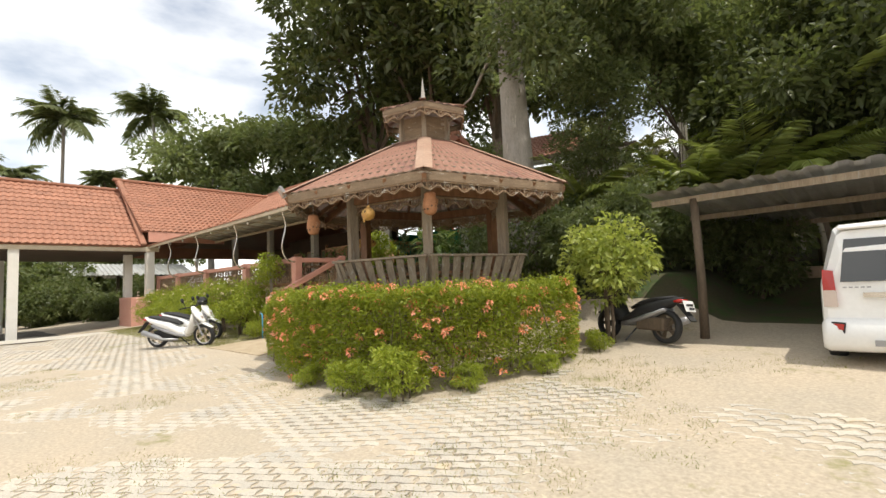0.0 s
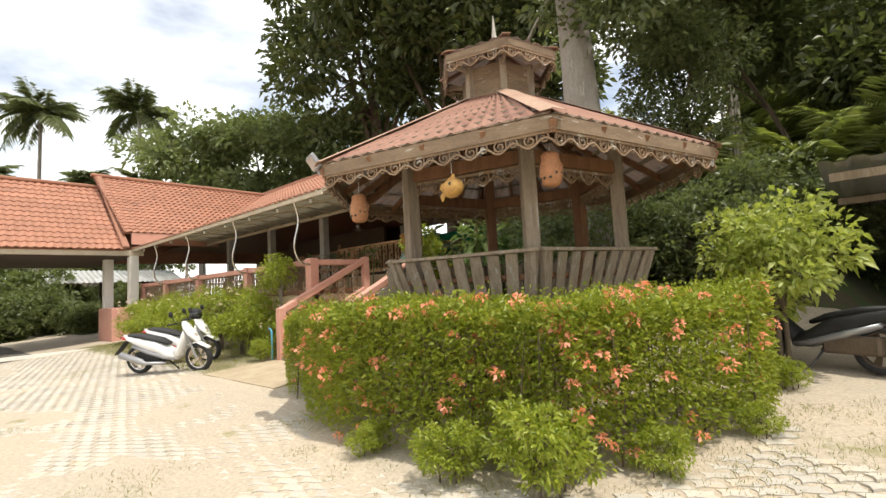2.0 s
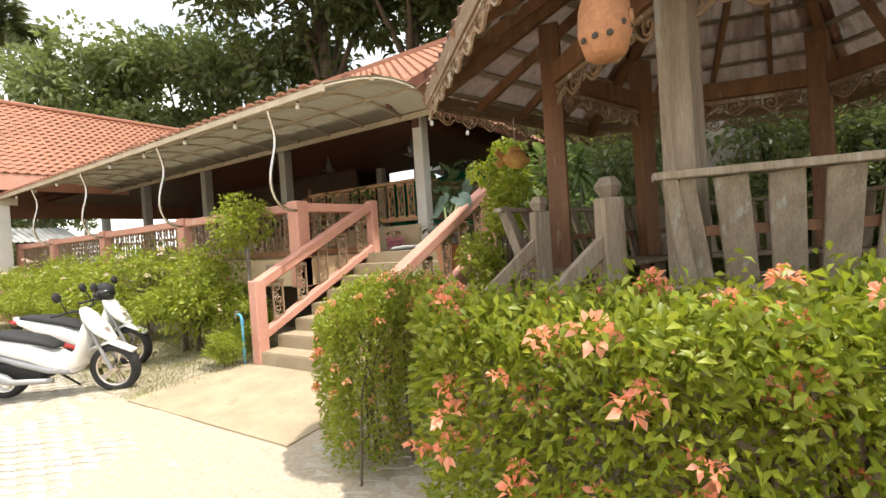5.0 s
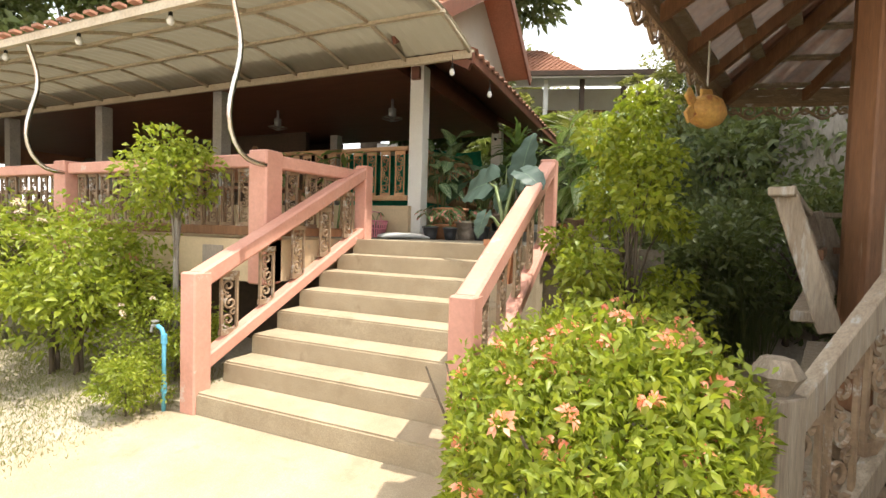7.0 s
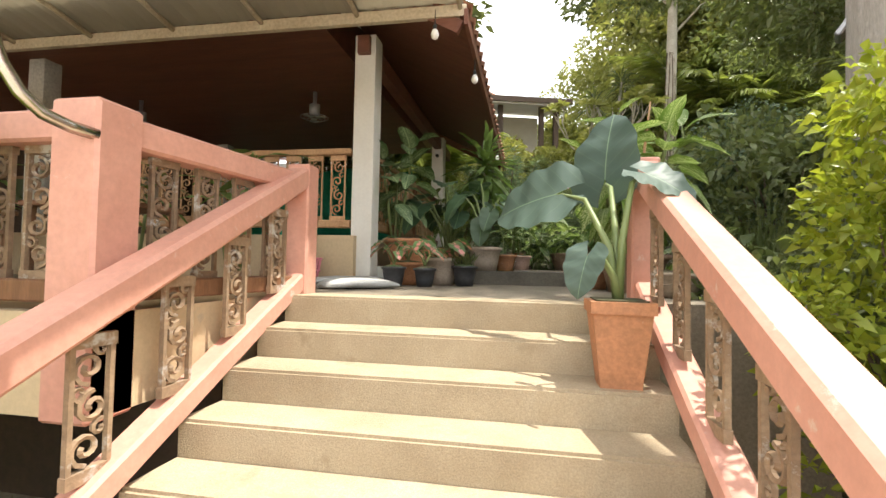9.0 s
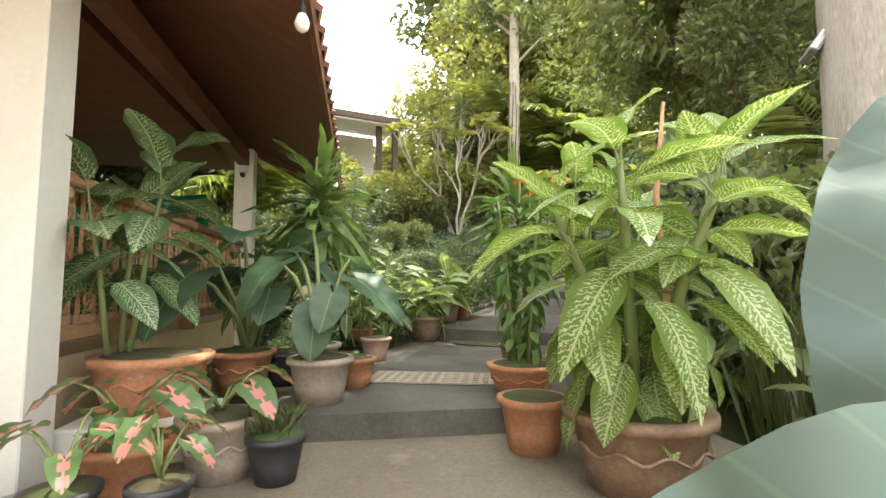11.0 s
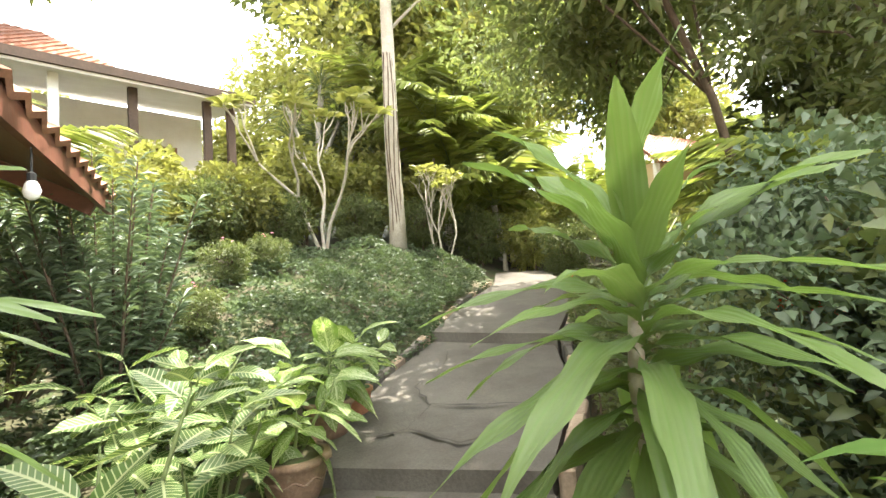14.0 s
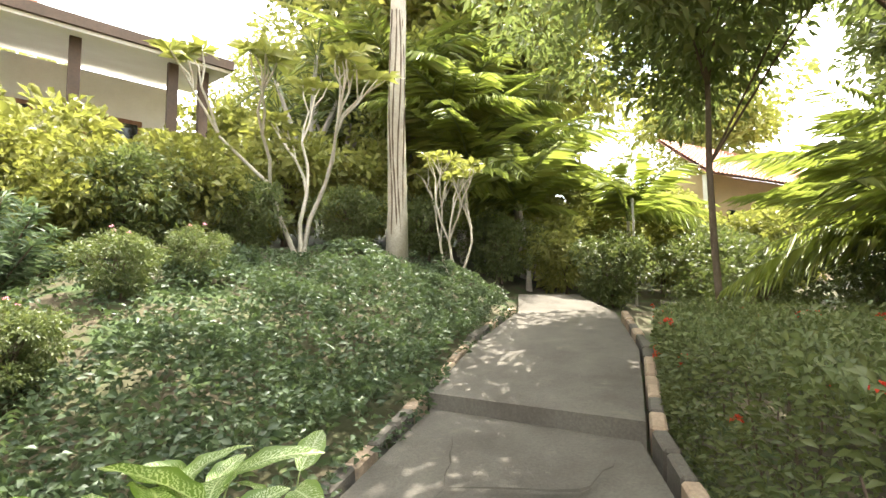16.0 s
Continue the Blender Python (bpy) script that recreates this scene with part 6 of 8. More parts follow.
# ---- vehicles ----
def wheel_parts(root, c, r, w, ang, rim_m, spokes=5):
    """A wheel about c: tyre, rim with spokes and hub. ang: the way the axle points, in degrees."""
    m = pose(*c, 0, 0, ang) @ pose(0, 0, 0, 90, 0, 0)
    bm = bm_new()
    prof = [(r * 0.72, -w * 0.42), (r * 0.86, -w * 0.5), (r * 0.97, -w * 0.36), (r, 0), (r * 0.97, w * 0.36), (r * 0.86, w * 0.5), (r * 0.72, w * 0.42)]
    rings = [[bm.verts.new((q * math.cos(a), q * math.sin(a), z)) for a in np.linspace(0, 6.2832, 29)[:-1]] for q, z in prof]
    for a, b in zip(rings, rings[1:] + rings[:1]):
        for k in range(28):
            bm.faces.new((a[k], a[(k + 1) % 28], b[(k + 1) % 28], b[k]))
    ty = part("tyre", bm, BLACK, root, smooth=True, m=m)
    bm = bm_new()
    rings = [[bm.verts.new((q * math.cos(a), q * math.sin(a), z)) for a in np.linspace(0, 6.2832, 25)[:-1]] for q, z in ((r * 0.74, -w * 0.38), (r * 0.66, -w * 0.3), (r * 0.66, w * 0.3), (r * 0.74, w * 0.38))]
    for a, b in zip(rings, rings[1:]):
        for k in range(24):
            bm.faces.new((a[k], a[(k + 1) % 24], b[(k + 1) % 24], b[k]))
    for k in range(spokes):
        a = k * 6.2832 / spokes
        for da in (-0.1, 0.1):
            beam(bm, (r * 0.12 * math.cos(a), r * 0.12 * math.sin(a), 0), (r * 0.68 * math.cos(a + da), r * 0.68 * math.sin(a + da), 0), w * 0.35, r * 0.055)
    lathe(bm, [(r * 0.16, -w * 0.5), (r * 0.16, w * 0.5)], 12)
    part("rim", bm, rim_m, ty)


def loft(bm, sections, seg=14):
    """A smooth shell through sections (x, z centre, half width y, half height z)."""
    rings = []
    for x, z, hw, hh in sections:
        rings.append([bm.verts.new((x, hw * math.copysign(abs(math.cos(a)) ** 0.75, math.cos(a)), z + hh * math.copysign(abs(math.sin(a)) ** 0.75, math.sin(a)))) for a in np.linspace(0, 6.2832, seg + 1)[:-1]])
    for a, b in zip(rings, rings[1:]):
        for k in range(seg):
            bm.faces.new((a[k], a[(k + 1) % seg], b[(k + 1) % seg], b[k]))
    bm.faces.new(rings[0][::-1])
    bm.faces.new(rings[-1])
    return bm


def scooter(label, body_m, side_m, x, y, heading, helmet=False, plate=False, muddy=False):
    """A step-through motor scooter; in its own axes it heads along +x with the rear wheel near x = -0.65."""
    s = thing("motor_scooter", label, "scooter", "parked scooters")
    wheel_parts(s, (-0.68, 0, 0.30), 0.30, 0.13, 0, CHROME if not muddy else DARKBARK)
    wheel_parts(s, (0.70, 0, 0.30), 0.30, 0.11, 0, CHROME if not muddy else BLACK)
    bm = bm_new()
    loft(bm, [(-1.02, 0.80, 0.03, 0.03), (-0.88, 0.76, 0.11, 0.06), (-0.55, 0.66, 0.16, 0.12), (-0.2, 0.56, 0.17, 0.14), (0.08, 0.40, 0.16, 0.12), (0.26, 0.36, 0.14, 0.08)])
    part("rear_body", bm, body_m, s, smooth=True)
    bm = bm_new()
    loft(bm, [(-0.72, 0.60, 0.165, 0.035), (-0.35, 0.47, 0.185, 0.06), (0.0, 0.36, 0.18, 0.06), (0.24, 0.32, 0.15, 0.05)])
    part("side_panel", bm, side_m, s, "grey lower side panel", smooth=True)
    bm = bm_new()
    loft(bm, [(0.16, 0.38, 0.12, 0.10), (0.36, 0.50, 0.19, 0.13), (0.46, 0.70, 0.20, 0.15), (0.50, 0.88, 0.15, 0.11), (0.42, 1.02, 0.08, 0.05)])
    part("front_shield", bm, body_m, s, smooth=True)
    bm = bm_new()
    loft(bm, [(0.45, 0.93, 0.10, 0.07), (0.60, 0.80, 0.13, 0.08), (0.74, 0.64, 0.06, 0.04)])
    part("front_cowl", bm, body_m, s, smooth=True)
    bm = bm_new()
    for q in (-1, 1):
        loft(bm, [(0.56, 0.86, 0.02, 0.02), (0.66, 0.77, 0.05, 0.035), (0.72, 0.69, 0.02, 0.015)], 8)
    part("headlight", bm, CLEARLENS, s, "clear headlamp lens", smooth=True)
    bm = bm_new()
    loft(bm, [(-0.86, 0.82, 0.09, 0.03), (-0.5, 0.78, 0.14, 0.05), (-0.15, 0.70, 0.13, 0.045), (0.06, 0.62, 0.08, 0.03)])
    part("seat", bm, BLACK, s, "black seat", smooth=True)
    bm = bm_new()
    loft(bm, [(0.46, 0.56, 0.065, 0.02), (0.70, 0.63, 0.075, 0.02), (0.96, 0.50, 0.06, 0.02)], 10)
    part("front_fender", bm, body_m, s, smooth=True)
    bm = bm_new()
    for q in (-0.075, 0.075):
        tube(bm, [(0.70, q, 0.30), (0.52, q, 0.80)], 0.022, 8)
    part("fork", bm, SILVER, s)
    bm = bm_new()
    tube(bm, [(0.30, -0.34, 1.04), (0.40, -0.14, 1.05), (0.42, 0, 1.02), (0.40, 0.14, 1.05), (0.30, 0.34, 1.04)], 0.016, 8)
    part("handlebar", bm, BLACK, s)
    for q in (-1, 1):
        bm = bm_new()
        tube(bm, [(0.38, 0.2 * q, 1.05), (0.37, 0.27 * q, 1.22)], 0.008, 6)
        lathe(bm, [(0.03, -0.012), (0.065, 0), (0.03, 0.012)], 12, pose(0.36, 0.29 * q, 1.25, 0, 80, 0))
        part("mirror", bm, BLACK, s, smooth=True)
    bm = bm_new()
    tube(bm, [(0.05, -0.17, 0.24), (-0.4, -0.19, 0.25), (-0.5, -0.2, 0.30), (-0.95, -0.2, 0.44)], [0.03, 0.035, 0.06, 0.07], 12)
    part("exhaust", bm, SILVER, s, smooth=True)
    bm = bm_new()
    box(bm, (-0.72, -0.12, 0.22), (-0.1, 0.14, 0.46), bev=0.03)
    part("engine", bm, BLACK if not muddy else DARKBARK, s)
    bm = bm_new()
    loft(bm, [(-1.08, 0.77, 0.05, 0.02), (-0.98, 0.76, 0.10, 0.035), (-0.90, 0.75, 0.10, 0.03)], 10)
    part("tail_lamp", bm, REDLENS, s, smooth=True)
    bm = bm_new()
    beam(bm, (-0.95, 0, 0.70), (-1.22, 0, 0.42), 0.15, 0.02)
    part("mudguard", bm, BLACK, s)
    bm = bm_new()
    tube(bm, [(-0.1, 0.10, 0.25), (-0.02, 0.30, 0.0)], 0.014, 6)
    part("side_stand", bm, BLACK, s)
    if plate:
        bm = bm_new()
        beam(bm, (-1.10, 0, 0.76), (-1.17, 0, 0.58), 0.24, 0.008)
        pl = part("number_plate", bm, PLATE, s, "white number plate")
        bm = bm_new()
        for z, n in ((0.69, 4), (0.63, 3)):
            for k in range(n):
                box(bm, (-1.145 - (0.69 - z) * 0.4 - 0.008, -0.075 + k * 0.042, z - 0.02), (-1.141 - (0.69 - z) * 0.4, -0.05 + k * 0.042, z + 0.02))
        part("plate_marks", bm, BLACK, pl)
    z = min(gz(x + 0.6 * math.cos(radians(heading)), y + 0.6 * math.sin(radians(heading))), gz(x - 0.6 * math.cos(radians(heading)), y - 0.6 * math.sin(radians(heading))))
    s.matrix_basis = pose(x, y, gz(x, y) - 0.005, 6, 0, heading) @ Matrix.Scale(0.94 if muddy else 1.06, 4)
    if helmet:
        hm = thing("helmet", "glossy black helmet hanging on the scooter's mirror", "helmet", base=(x + 0.42, y + 0.12, gz(x, y) + 1.18))
        bm = bm_new()
        lathe(bm, [(0.11, -0.12), (0.135, -0.05), (0.135, 0.04), (0.10, 0.11), (0.04, 0.14), (0.004, 0.145)], 16)
        part("shell", bm, BLACK, hm, smooth=True)
        bm = bm_new()
        lathe(bm, [(0.138, -0.04), (0.139, 0.03)], 16)
        part("visor", bm, DARKGLASS, hm, smooth=True)
    return s


scooter("white and silver motor scooter parked on the sandy pavers", CARPAINT, SILVER, -14.55, 4.70, 33)
scooter("white and red motor scooter parked behind another scooter", CARPAINT, REDLENS, -15.7, 5.40, 30, helmet=True)
scooter("muddy dark motor scooter parked under the carport edge", BLACK, SILVER, -3.35, 8.55, 158, plate=True, muddy=True)


def car():
    c = thing("car", "white people carrier parked tail out under the carport", "car", base=(0.20, 7.58, 0.30))
    bm = bm_new()
    secs = []
    for y, hw, z0, z1, zr, hr in ((0.0, 0.76, 0.34, 0.98, 1.45, 0.60), (0.05, 0.81, 0.26, 1.0, 1.68, 0.62), (0.30, 0.84, 0.22, 1.02, 1.78, 0.66), (1.2, 0.85, 0.20, 1.02, 1.80, 0.68), (2.4, 0.85, 0.20, 1.02, 1.74, 0.66), (3.0, 0.85, 0.20, 1.0, 1.30, 0.66), (3.9, 0.82, 0.22, 0.90, 0.98, 0.7), (4.2, 0.74, 0.30, 0.70, 0.76, 0.6)):
        half = [(0, z0), (hw * 0.9, z0), (hw, z0 + 0.12), (hw * 1.01, (z0 + z1) / 2), (hw, z1), (hr * 1.08, zr - 0.22 if zr > z1 + 0.25 else (zr + z1) / 2), (hr, zr - 0.05), (hr * 0.9, zr), (0, zr + 0.015)]
        ring = [bm.verts.new((x, y, z)) for x, z in half] + [bm.verts.new((-x, y, z)) for x, z in half[-2:0:-1]]
        secs.append(ring)
    for a, b in zip(secs, secs[1:]):
        for k in range(len(a)):
            bm.faces.new((a[k], a[(k + 1) % len(a)], b[(k + 1) % len(b)], b[k]))
    bm.faces.new(secs[0][::-1])
    bm.faces.new(secs[-1])
    body = part("body", bm, CARPAINT, c, smooth=False)
    def panel(name, quad, material, label="", t=0.012, par=None):
        bm = bm_new()
        q = [Vector(p) for p in quad]
        vs = [bm.verts.new(p) for p in q] + [bm.verts.new(p + Vector((0, t, 0))) for p in q]
        bm.faces.new(vs[:4])
        bm.faces.new(vs[7:3:-1])
        for i in range(4):
            bm.faces.new((vs[i], vs[(i + 1) % 4], vs[4 + (i + 1) % 4], vs[4 + i]))
        return part(name, bm, material, par or c, label)
    panel("rear_window", [(-0.62, -0.035, 1.06), (0.62, -0.035, 1.06), (0.55, 0.015, 1.58), (-0.55, 0.015, 1.58)], DARKGLASS, "dark tinted rear window", 0.03)
    for s in (-1, 1):
        panel("tail_lamp", [(s * 0.66, -0.05, 0.78), (s * 0.80, 0.0, 0.78), (s * 0.79, 0.0, 1.22), (s * 0.68, -0.03, 1.20)], REDLENS, "red tail lamp", 0.10)
        panel("reverse_lamp", [(s * 0.66, -0.055, 0.76), (s * 0.80, -0.005, 0.76), (s * 0.80, -0.005, 0.96), (s * 0.665, -0.055, 0.96)], CLEARLENS, "clear lower lamp", 0.02)
        panel("fog_reflector", [(s * 0.62, -0.10, 0.44), (s * 0.74, -0.07, 0.46), (s * 0.74, -0.07, 0.58), (s * 0.60, -0.10, 0.57)], BLACK, "", 0.02)
        panel("reflector", [(s * 0.63, -0.105, 0.48), (s * 0.72, -0.08, 0.49), (s * 0.72, -0.08, 0.56), (s * 0.62, -0.105, 0.55)], REDLENS, "", 0.015)
        panel("side_window", [(s * 0.79, 0.5, 1.06), (s * 0.79, 1.3, 1.06), (s * 0.735, 1.3, 1.56), (s * 0.735, 0.45, 1.56)], DARKGLASS, "", 0.0)
    bm = bm_new()
    loft(bm, [(-0.84, 0.40, 0.10, 0.16), (-0.78, 0.42, 0.17, 0.21), (0.78, 0.42, 0.17, 0.21), (0.84, 0.40, 0.10, 0.16)], 14)
    part("rear_bumper", bm, CARPAINT, c, smooth=True, m=pose(0, 0.07, 0))
    bm = bm_new()
    beam(bm, (-0.42, -0.05, 0.90), (0.42, -0.05, 0.90), 0.03, 0.06)
    part("chrome_strip", bm, CHROME, c, "chrome strip above the number plate")
    bm = bm_new()
    for k in range(5):
        box(bm, (-0.60 + k * 0.055, -0.04, 0.985), (-0.565 + k * 0.055, -0.035, 1.0))
    part("badge", bm, SILVER, c)
    bm = bm_new()
    beam(bm, (-0.36, -0.115, 0.34), (0.36, -0.115, 0.34), 0.02, 0.07)
    part("bumper_strip", bm, SILVER, c)
    bm = bm_new()
    box(bm, (-0.60, -0.02, 1.70), (0.60, 0.20, 1.74), bev=0.012)
    part("spoiler", bm, CARPAINT, c)
    for x in (-0.74, 0.74):
        for y in (0.78, 3.35):
            wheel_parts(c, (x, y, 0.31), 0.31, 0.2, 90, SILVER)
    return c


car()

# ---- potted plants ----
def blade(name, length, width, kind, material, arch=0.25, fold=0.2, wave=0.0, rows=10):
    """One leaf along +y from the origin: two halves bent about the midrib, with lobes behind the stalk for heart shapes."""
    bm = bm_new()
    cols = (0.0, 0.3, 0.65, 1.0)
    lo = -0.30 if kind == "heart" else 0.0
    for s in (-1, 1):
        grid = []
        for i in range(rows + 1):
            f = lo + (1 - lo) * i / rows
            if kind == "heart":
                w = width * (max(0.0, 1 - ((f - 0.12) / 0.88) ** 2) ** 0.62 if f > 0.12 else max(0.0, 1 - ((0.12 - f) / 0.43) ** 3) ** 0.6)
                inner = 0.0 if f >= 0 else min(w, width * 0.22 * (-f / 0.30) ** 0.7 + 0.004)
            elif kind == "lance":
                w, inner = width * (math.sin(math.pi * min(1, max(0.02, f)) ** 0.72) ** 0.8), 0.0
            else:
                w, inner = width * (math.sin(math.pi * min(1, max(0.02, f)) ** 0.85) ** 0.75), 0.0
            w = max(w, 0.002 if inner == 0 else inner + 0.002)
            row = []
            for c in cols:
                x = inner + (w - inner) * c
                z = fold * x - arch * length * max(0, f) ** 2 + (arch * 0.5 * length * f if f < 0 else 0) + wave * c * math.sin(f * 17 + s) - 0.25 * fold * x * c
                row.append(bm.verts.new((s * x, f * length, z)))
            grid.append(row)
        for a, b in zip(grid, grid[1:]):
            for k in range(3):
                bm.faces.new((a[k], a[k + 1], b[k + 1], b[k]) if s > 0 else (a[k + 1], a[k], b[k], b[k + 1]))
    bmesh.ops.remove_doubles(bm, verts=bm.verts, dist=0.0004)
    return finish(name, bm, material, True)


B_DIEF = [blade("leaf", 0.37, 0.100, "ovate", L_DIEF, a, 0.3, 0.008) for a in (0.2, 0.5, 0.8)]
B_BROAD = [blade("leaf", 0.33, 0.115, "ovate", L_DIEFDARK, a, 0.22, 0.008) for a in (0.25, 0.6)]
B_ALO = blade("leaf", 0.55, 0.26, "heart", L_ALO, 0.22, 0.18, 0.02, 14)
B_DARK = [blade("leaf", 0.36, 0.155, "heart", L_DARKALO, a, 0.25, 0.012, 12) for a in (0.2, 0.45)]
B_DRAC = [blade("leaf", 0.58, 0.060, "ovate", L_DRAC, a, 0.28, 0.018, 14) for a in (0.4, 0.85, 1.25)]
B_ZEB = [blade("leaf", 0.24, 0.058, "ovate", L_APHE, a, 0.25, 0.004) for a in (0.15, 0.5)]
B_CAL = blade("leaf", 0.17, 0.062, "heart", L_CAL, 0.3, 0.2, 0.006, 10)
B_FRESH = [blade("leaf", 0.17, 0.046, "ovate", L_FRESH, a, 0.3, 0.006, 7) for a in (0.3, 0.8)]
B_PLAIN = [blade("leaf", 0.15, 0.040, "ovate", L_MID, a, 0.3, 0.004, 7) for a in (0.2, 0.6)]


def leaf_at(root, mesh, p, az, el, s, roll=0):
    return part("leaf", mesh, None, root, m=pose(*p, 0, 0, az) @ pose(0, 0, 0, el, roll, 0) @ Matrix.Scale(s, 4))


def cane_plant(name, label, x, y, z, height, canes, per, meshes, seed, spread=0.25, size=1.0, cane_r=0.028, low=0.3, stalk=0.10, el=(-35, 70), cane_m=None, group="", droopy=0.0):
    """Plants with upright canes and leaves spiralling up them (dieffenbachia, zebra plant, flowering stems)."""
    rng = random.Random(seed)
    t = thing(name, label, "potted plant", group, (x, y, z))
    for c in range(canes):
        a = 6.283 * c / max(1, canes) + rng.uniform(-0.4, 0.4)
        h = height * rng.uniform(0.75, 1.0) if c else height
        ln = spread * (0.35 if canes == 1 else 1.0)
        base = Vector((0.06 * math.cos(a), 0.06 * math.sin(a), 0)) * (canes > 1)
        top = base + Vector((ln * math.cos(a), ln * math.sin(a), h))
        mid = base.lerp(top, 0.5) + Vector((0, 0, 0.08 * h))
        bm = bm_new()
        tube(bm, [base, base.lerp(mid, 0.6), mid, mid.lerp(top, 0.6), top], [cane_r, cane_r * 0.95, cane_r * 0.85, cane_r * 0.7, cane_r * 0.4], 8)
        part("cane", bm, cane_m or L_STEM, t, smooth=True)
        for k in range(per):
            f = low + (1 - low) * k / max(1, per - 1)
            p = base.lerp(mid, f * 2) if f < 0.5 else mid.lerp(top, f * 2 - 1)
            az = math.degrees(a) + k * 137.5 + rng.uniform(-20, 20)
            e = el[0] + (el[1] - el[0]) * f ** 1.4 + rng.uniform(-14, 14)
            d = Vector((-math.sin(radians(az)), math.cos(radians(az)), 0)) * math.cos(radians(e)) + Vector((0, 0, 1)) * (math.sin(radians(e)) + 0.4)
            q = p + d.normalized() * stalk * size
            bm = bm_new()
            tube(bm, [p, p.lerp(q, 0.5) + Vector((0, 0, 0.01)), q], [cane_r * 0.32, cane_r * 0.25, cane_r * 0.18], 5, False)
            lf = leaf_at(t, rng.choice(meshes), q, az, e - 12 - droopy, size * rng.uniform(0.75, 1.12), rng.uniform(-25, 25))
            st = part("stalk", bm, L_STEM, t)
    return t


def heart_plant(name, label, x, y, z, spec, mesh, size, group="", stalk_r=0.014):
    """Elephant ears: long stalks rising from one point, each bearing a heart-shaped leaf. spec: azimuth, reach, height, tilt."""
    t = thing(name, label, "potted plant", group, (x, y, z))
    for i, (az, reach, h, tilt, *turned) in enumerate(spec):
        d = Vector((-math.sin(radians(az)), math.cos(radians(az)), 0))
        top = d * reach + Vector((0, 0, h))
        bm = bm_new()
        tube(bm, [(0, 0, 0), d * reach * 0.25 + Vector((0, 0, h * 0.45)), d * reach * 0.65 + Vector((0, 0, h * 0.85)), top], [stalk_r * 1.6, stalk_r * 1.2, stalk_r, stalk_r * 0.7], 7)
        part("stalk", bm, L_STEM, t, smooth=True)
        me = mesh[i % len(mesh)] if isinstance(mesh, list) else mesh
        leaf_at(t, me, top, turned[0] if turned else az + (i * 31) % 40 - 20, tilt, size * (0.8 + 0.07 * ((i * 5) % 7)), 0 if turned else (i * 37) % 30 - 15)
    return t


def dracaena(label, x, y, z, height, n, seed, size=1.0):
    rng = random.Random(seed)
    t = thing("dracaena", label, "potted plant", "dracaenas", (x, y, z))
    bm = bm_new()
    tube(bm, [(0, 0, 0), (0.02, 0.0, height * 0.4), (-0.01, 0.02, height * 0.75), (0, 0, height)], [0.028, 0.024, 0.022, 0.016], 9)
    part("cane", bm, PALEBARK, t, smooth=True)
    for k in range(n):
        f = k / n
        p = (0, 0, height - 0.50 * (1 - f))
        e = -12 + 74 * f ** 1.4 + rng.uniform(-14, 14)
        leaf_at(t, B_DRAC[0 if f > 0.75 else 1 if f > 0.35 else 2], p, k * 137.5 + rng.uniform(-15, 15), e + 12, size * rng.uniform(0.8, 1.1), rng.uniform(-15, 15))
    return t


def pot(label, x, y, z, r, h, material, kind="round", group="plant pots"):
    t = thing("plant_pot", label, "pot", group, (x, y, z))
    bm = bm_new()
    if kind == "wavy":
        lathe(bm, [(r * 0.62, 0), (r * 0.80, h * 0.25), (r * 0.93, h * 0.6), (r * 0.96, h * 0.82), (r * 1.08, h * 0.88), (r * 1.08, h), (r * 0.92, h)], 40, None, 0.035, 10)
    elif kind == "square":
        pts = [(-1, -1), (1, -1), (1, 1), (-1, 1)]
        prism(bm, [(a * r * 0.68, b * r * 0.68) for a, b in pts], 0, 0.01)
        vs = []
        for q, zz in ((0.66, 0.0), (0.95, h * 0.86), (1.04, h * 0.86), (1.04, h), (0.85, h)):
            vs.append([bm.verts.new((a * r * q, b * r * q, zz)) for a, b in pts])
        for a, b in zip(vs, vs[1:]):
            for k in range(4):
                bm.faces.new((a[k], a[(k + 1) % 4], b[(k + 1) % 4], b[k]))
        bm.faces.new(vs[-1])
    else:
        lathe(bm, [(r * 0.68, 0), (r * 0.80, h * 0.4), (r * 0.92, h * 0.86), (r * 1.04, h * 0.88), (r * 1.04, h), (r * 0.90, h)], 26)
    part("body", bm, material, t, smooth=kind != "square")
    bm = bm_new()
    if kind == "square":
        box(bm, (-r * 0.84, -r * 0.84, h + 0.001), (r * 0.84, r * 0.84, h + 0.008))
    else:
        lathe(bm, [(r * 0.88, h + 0.001), (r * 0.5, h + 0.016), (0.01, h + 0.02)], 20)
    part("soil", bm, SOIL, t)
    if kind in ("wavy", "band"):
        bm = bm_new()
        tube(bm, [(r * (0.93 + 0.012 * math.sin(k)) * math.cos(k * 0.1047), r * (0.93 + 0.012 * math.sin(k)) * math.sin(k * 0.1047), h * (0.58 + 0.05 * math.sin(k * 1.05))) for k in range(61)], 0.008, 5)
        part("relief", bm, material, t)
    return t


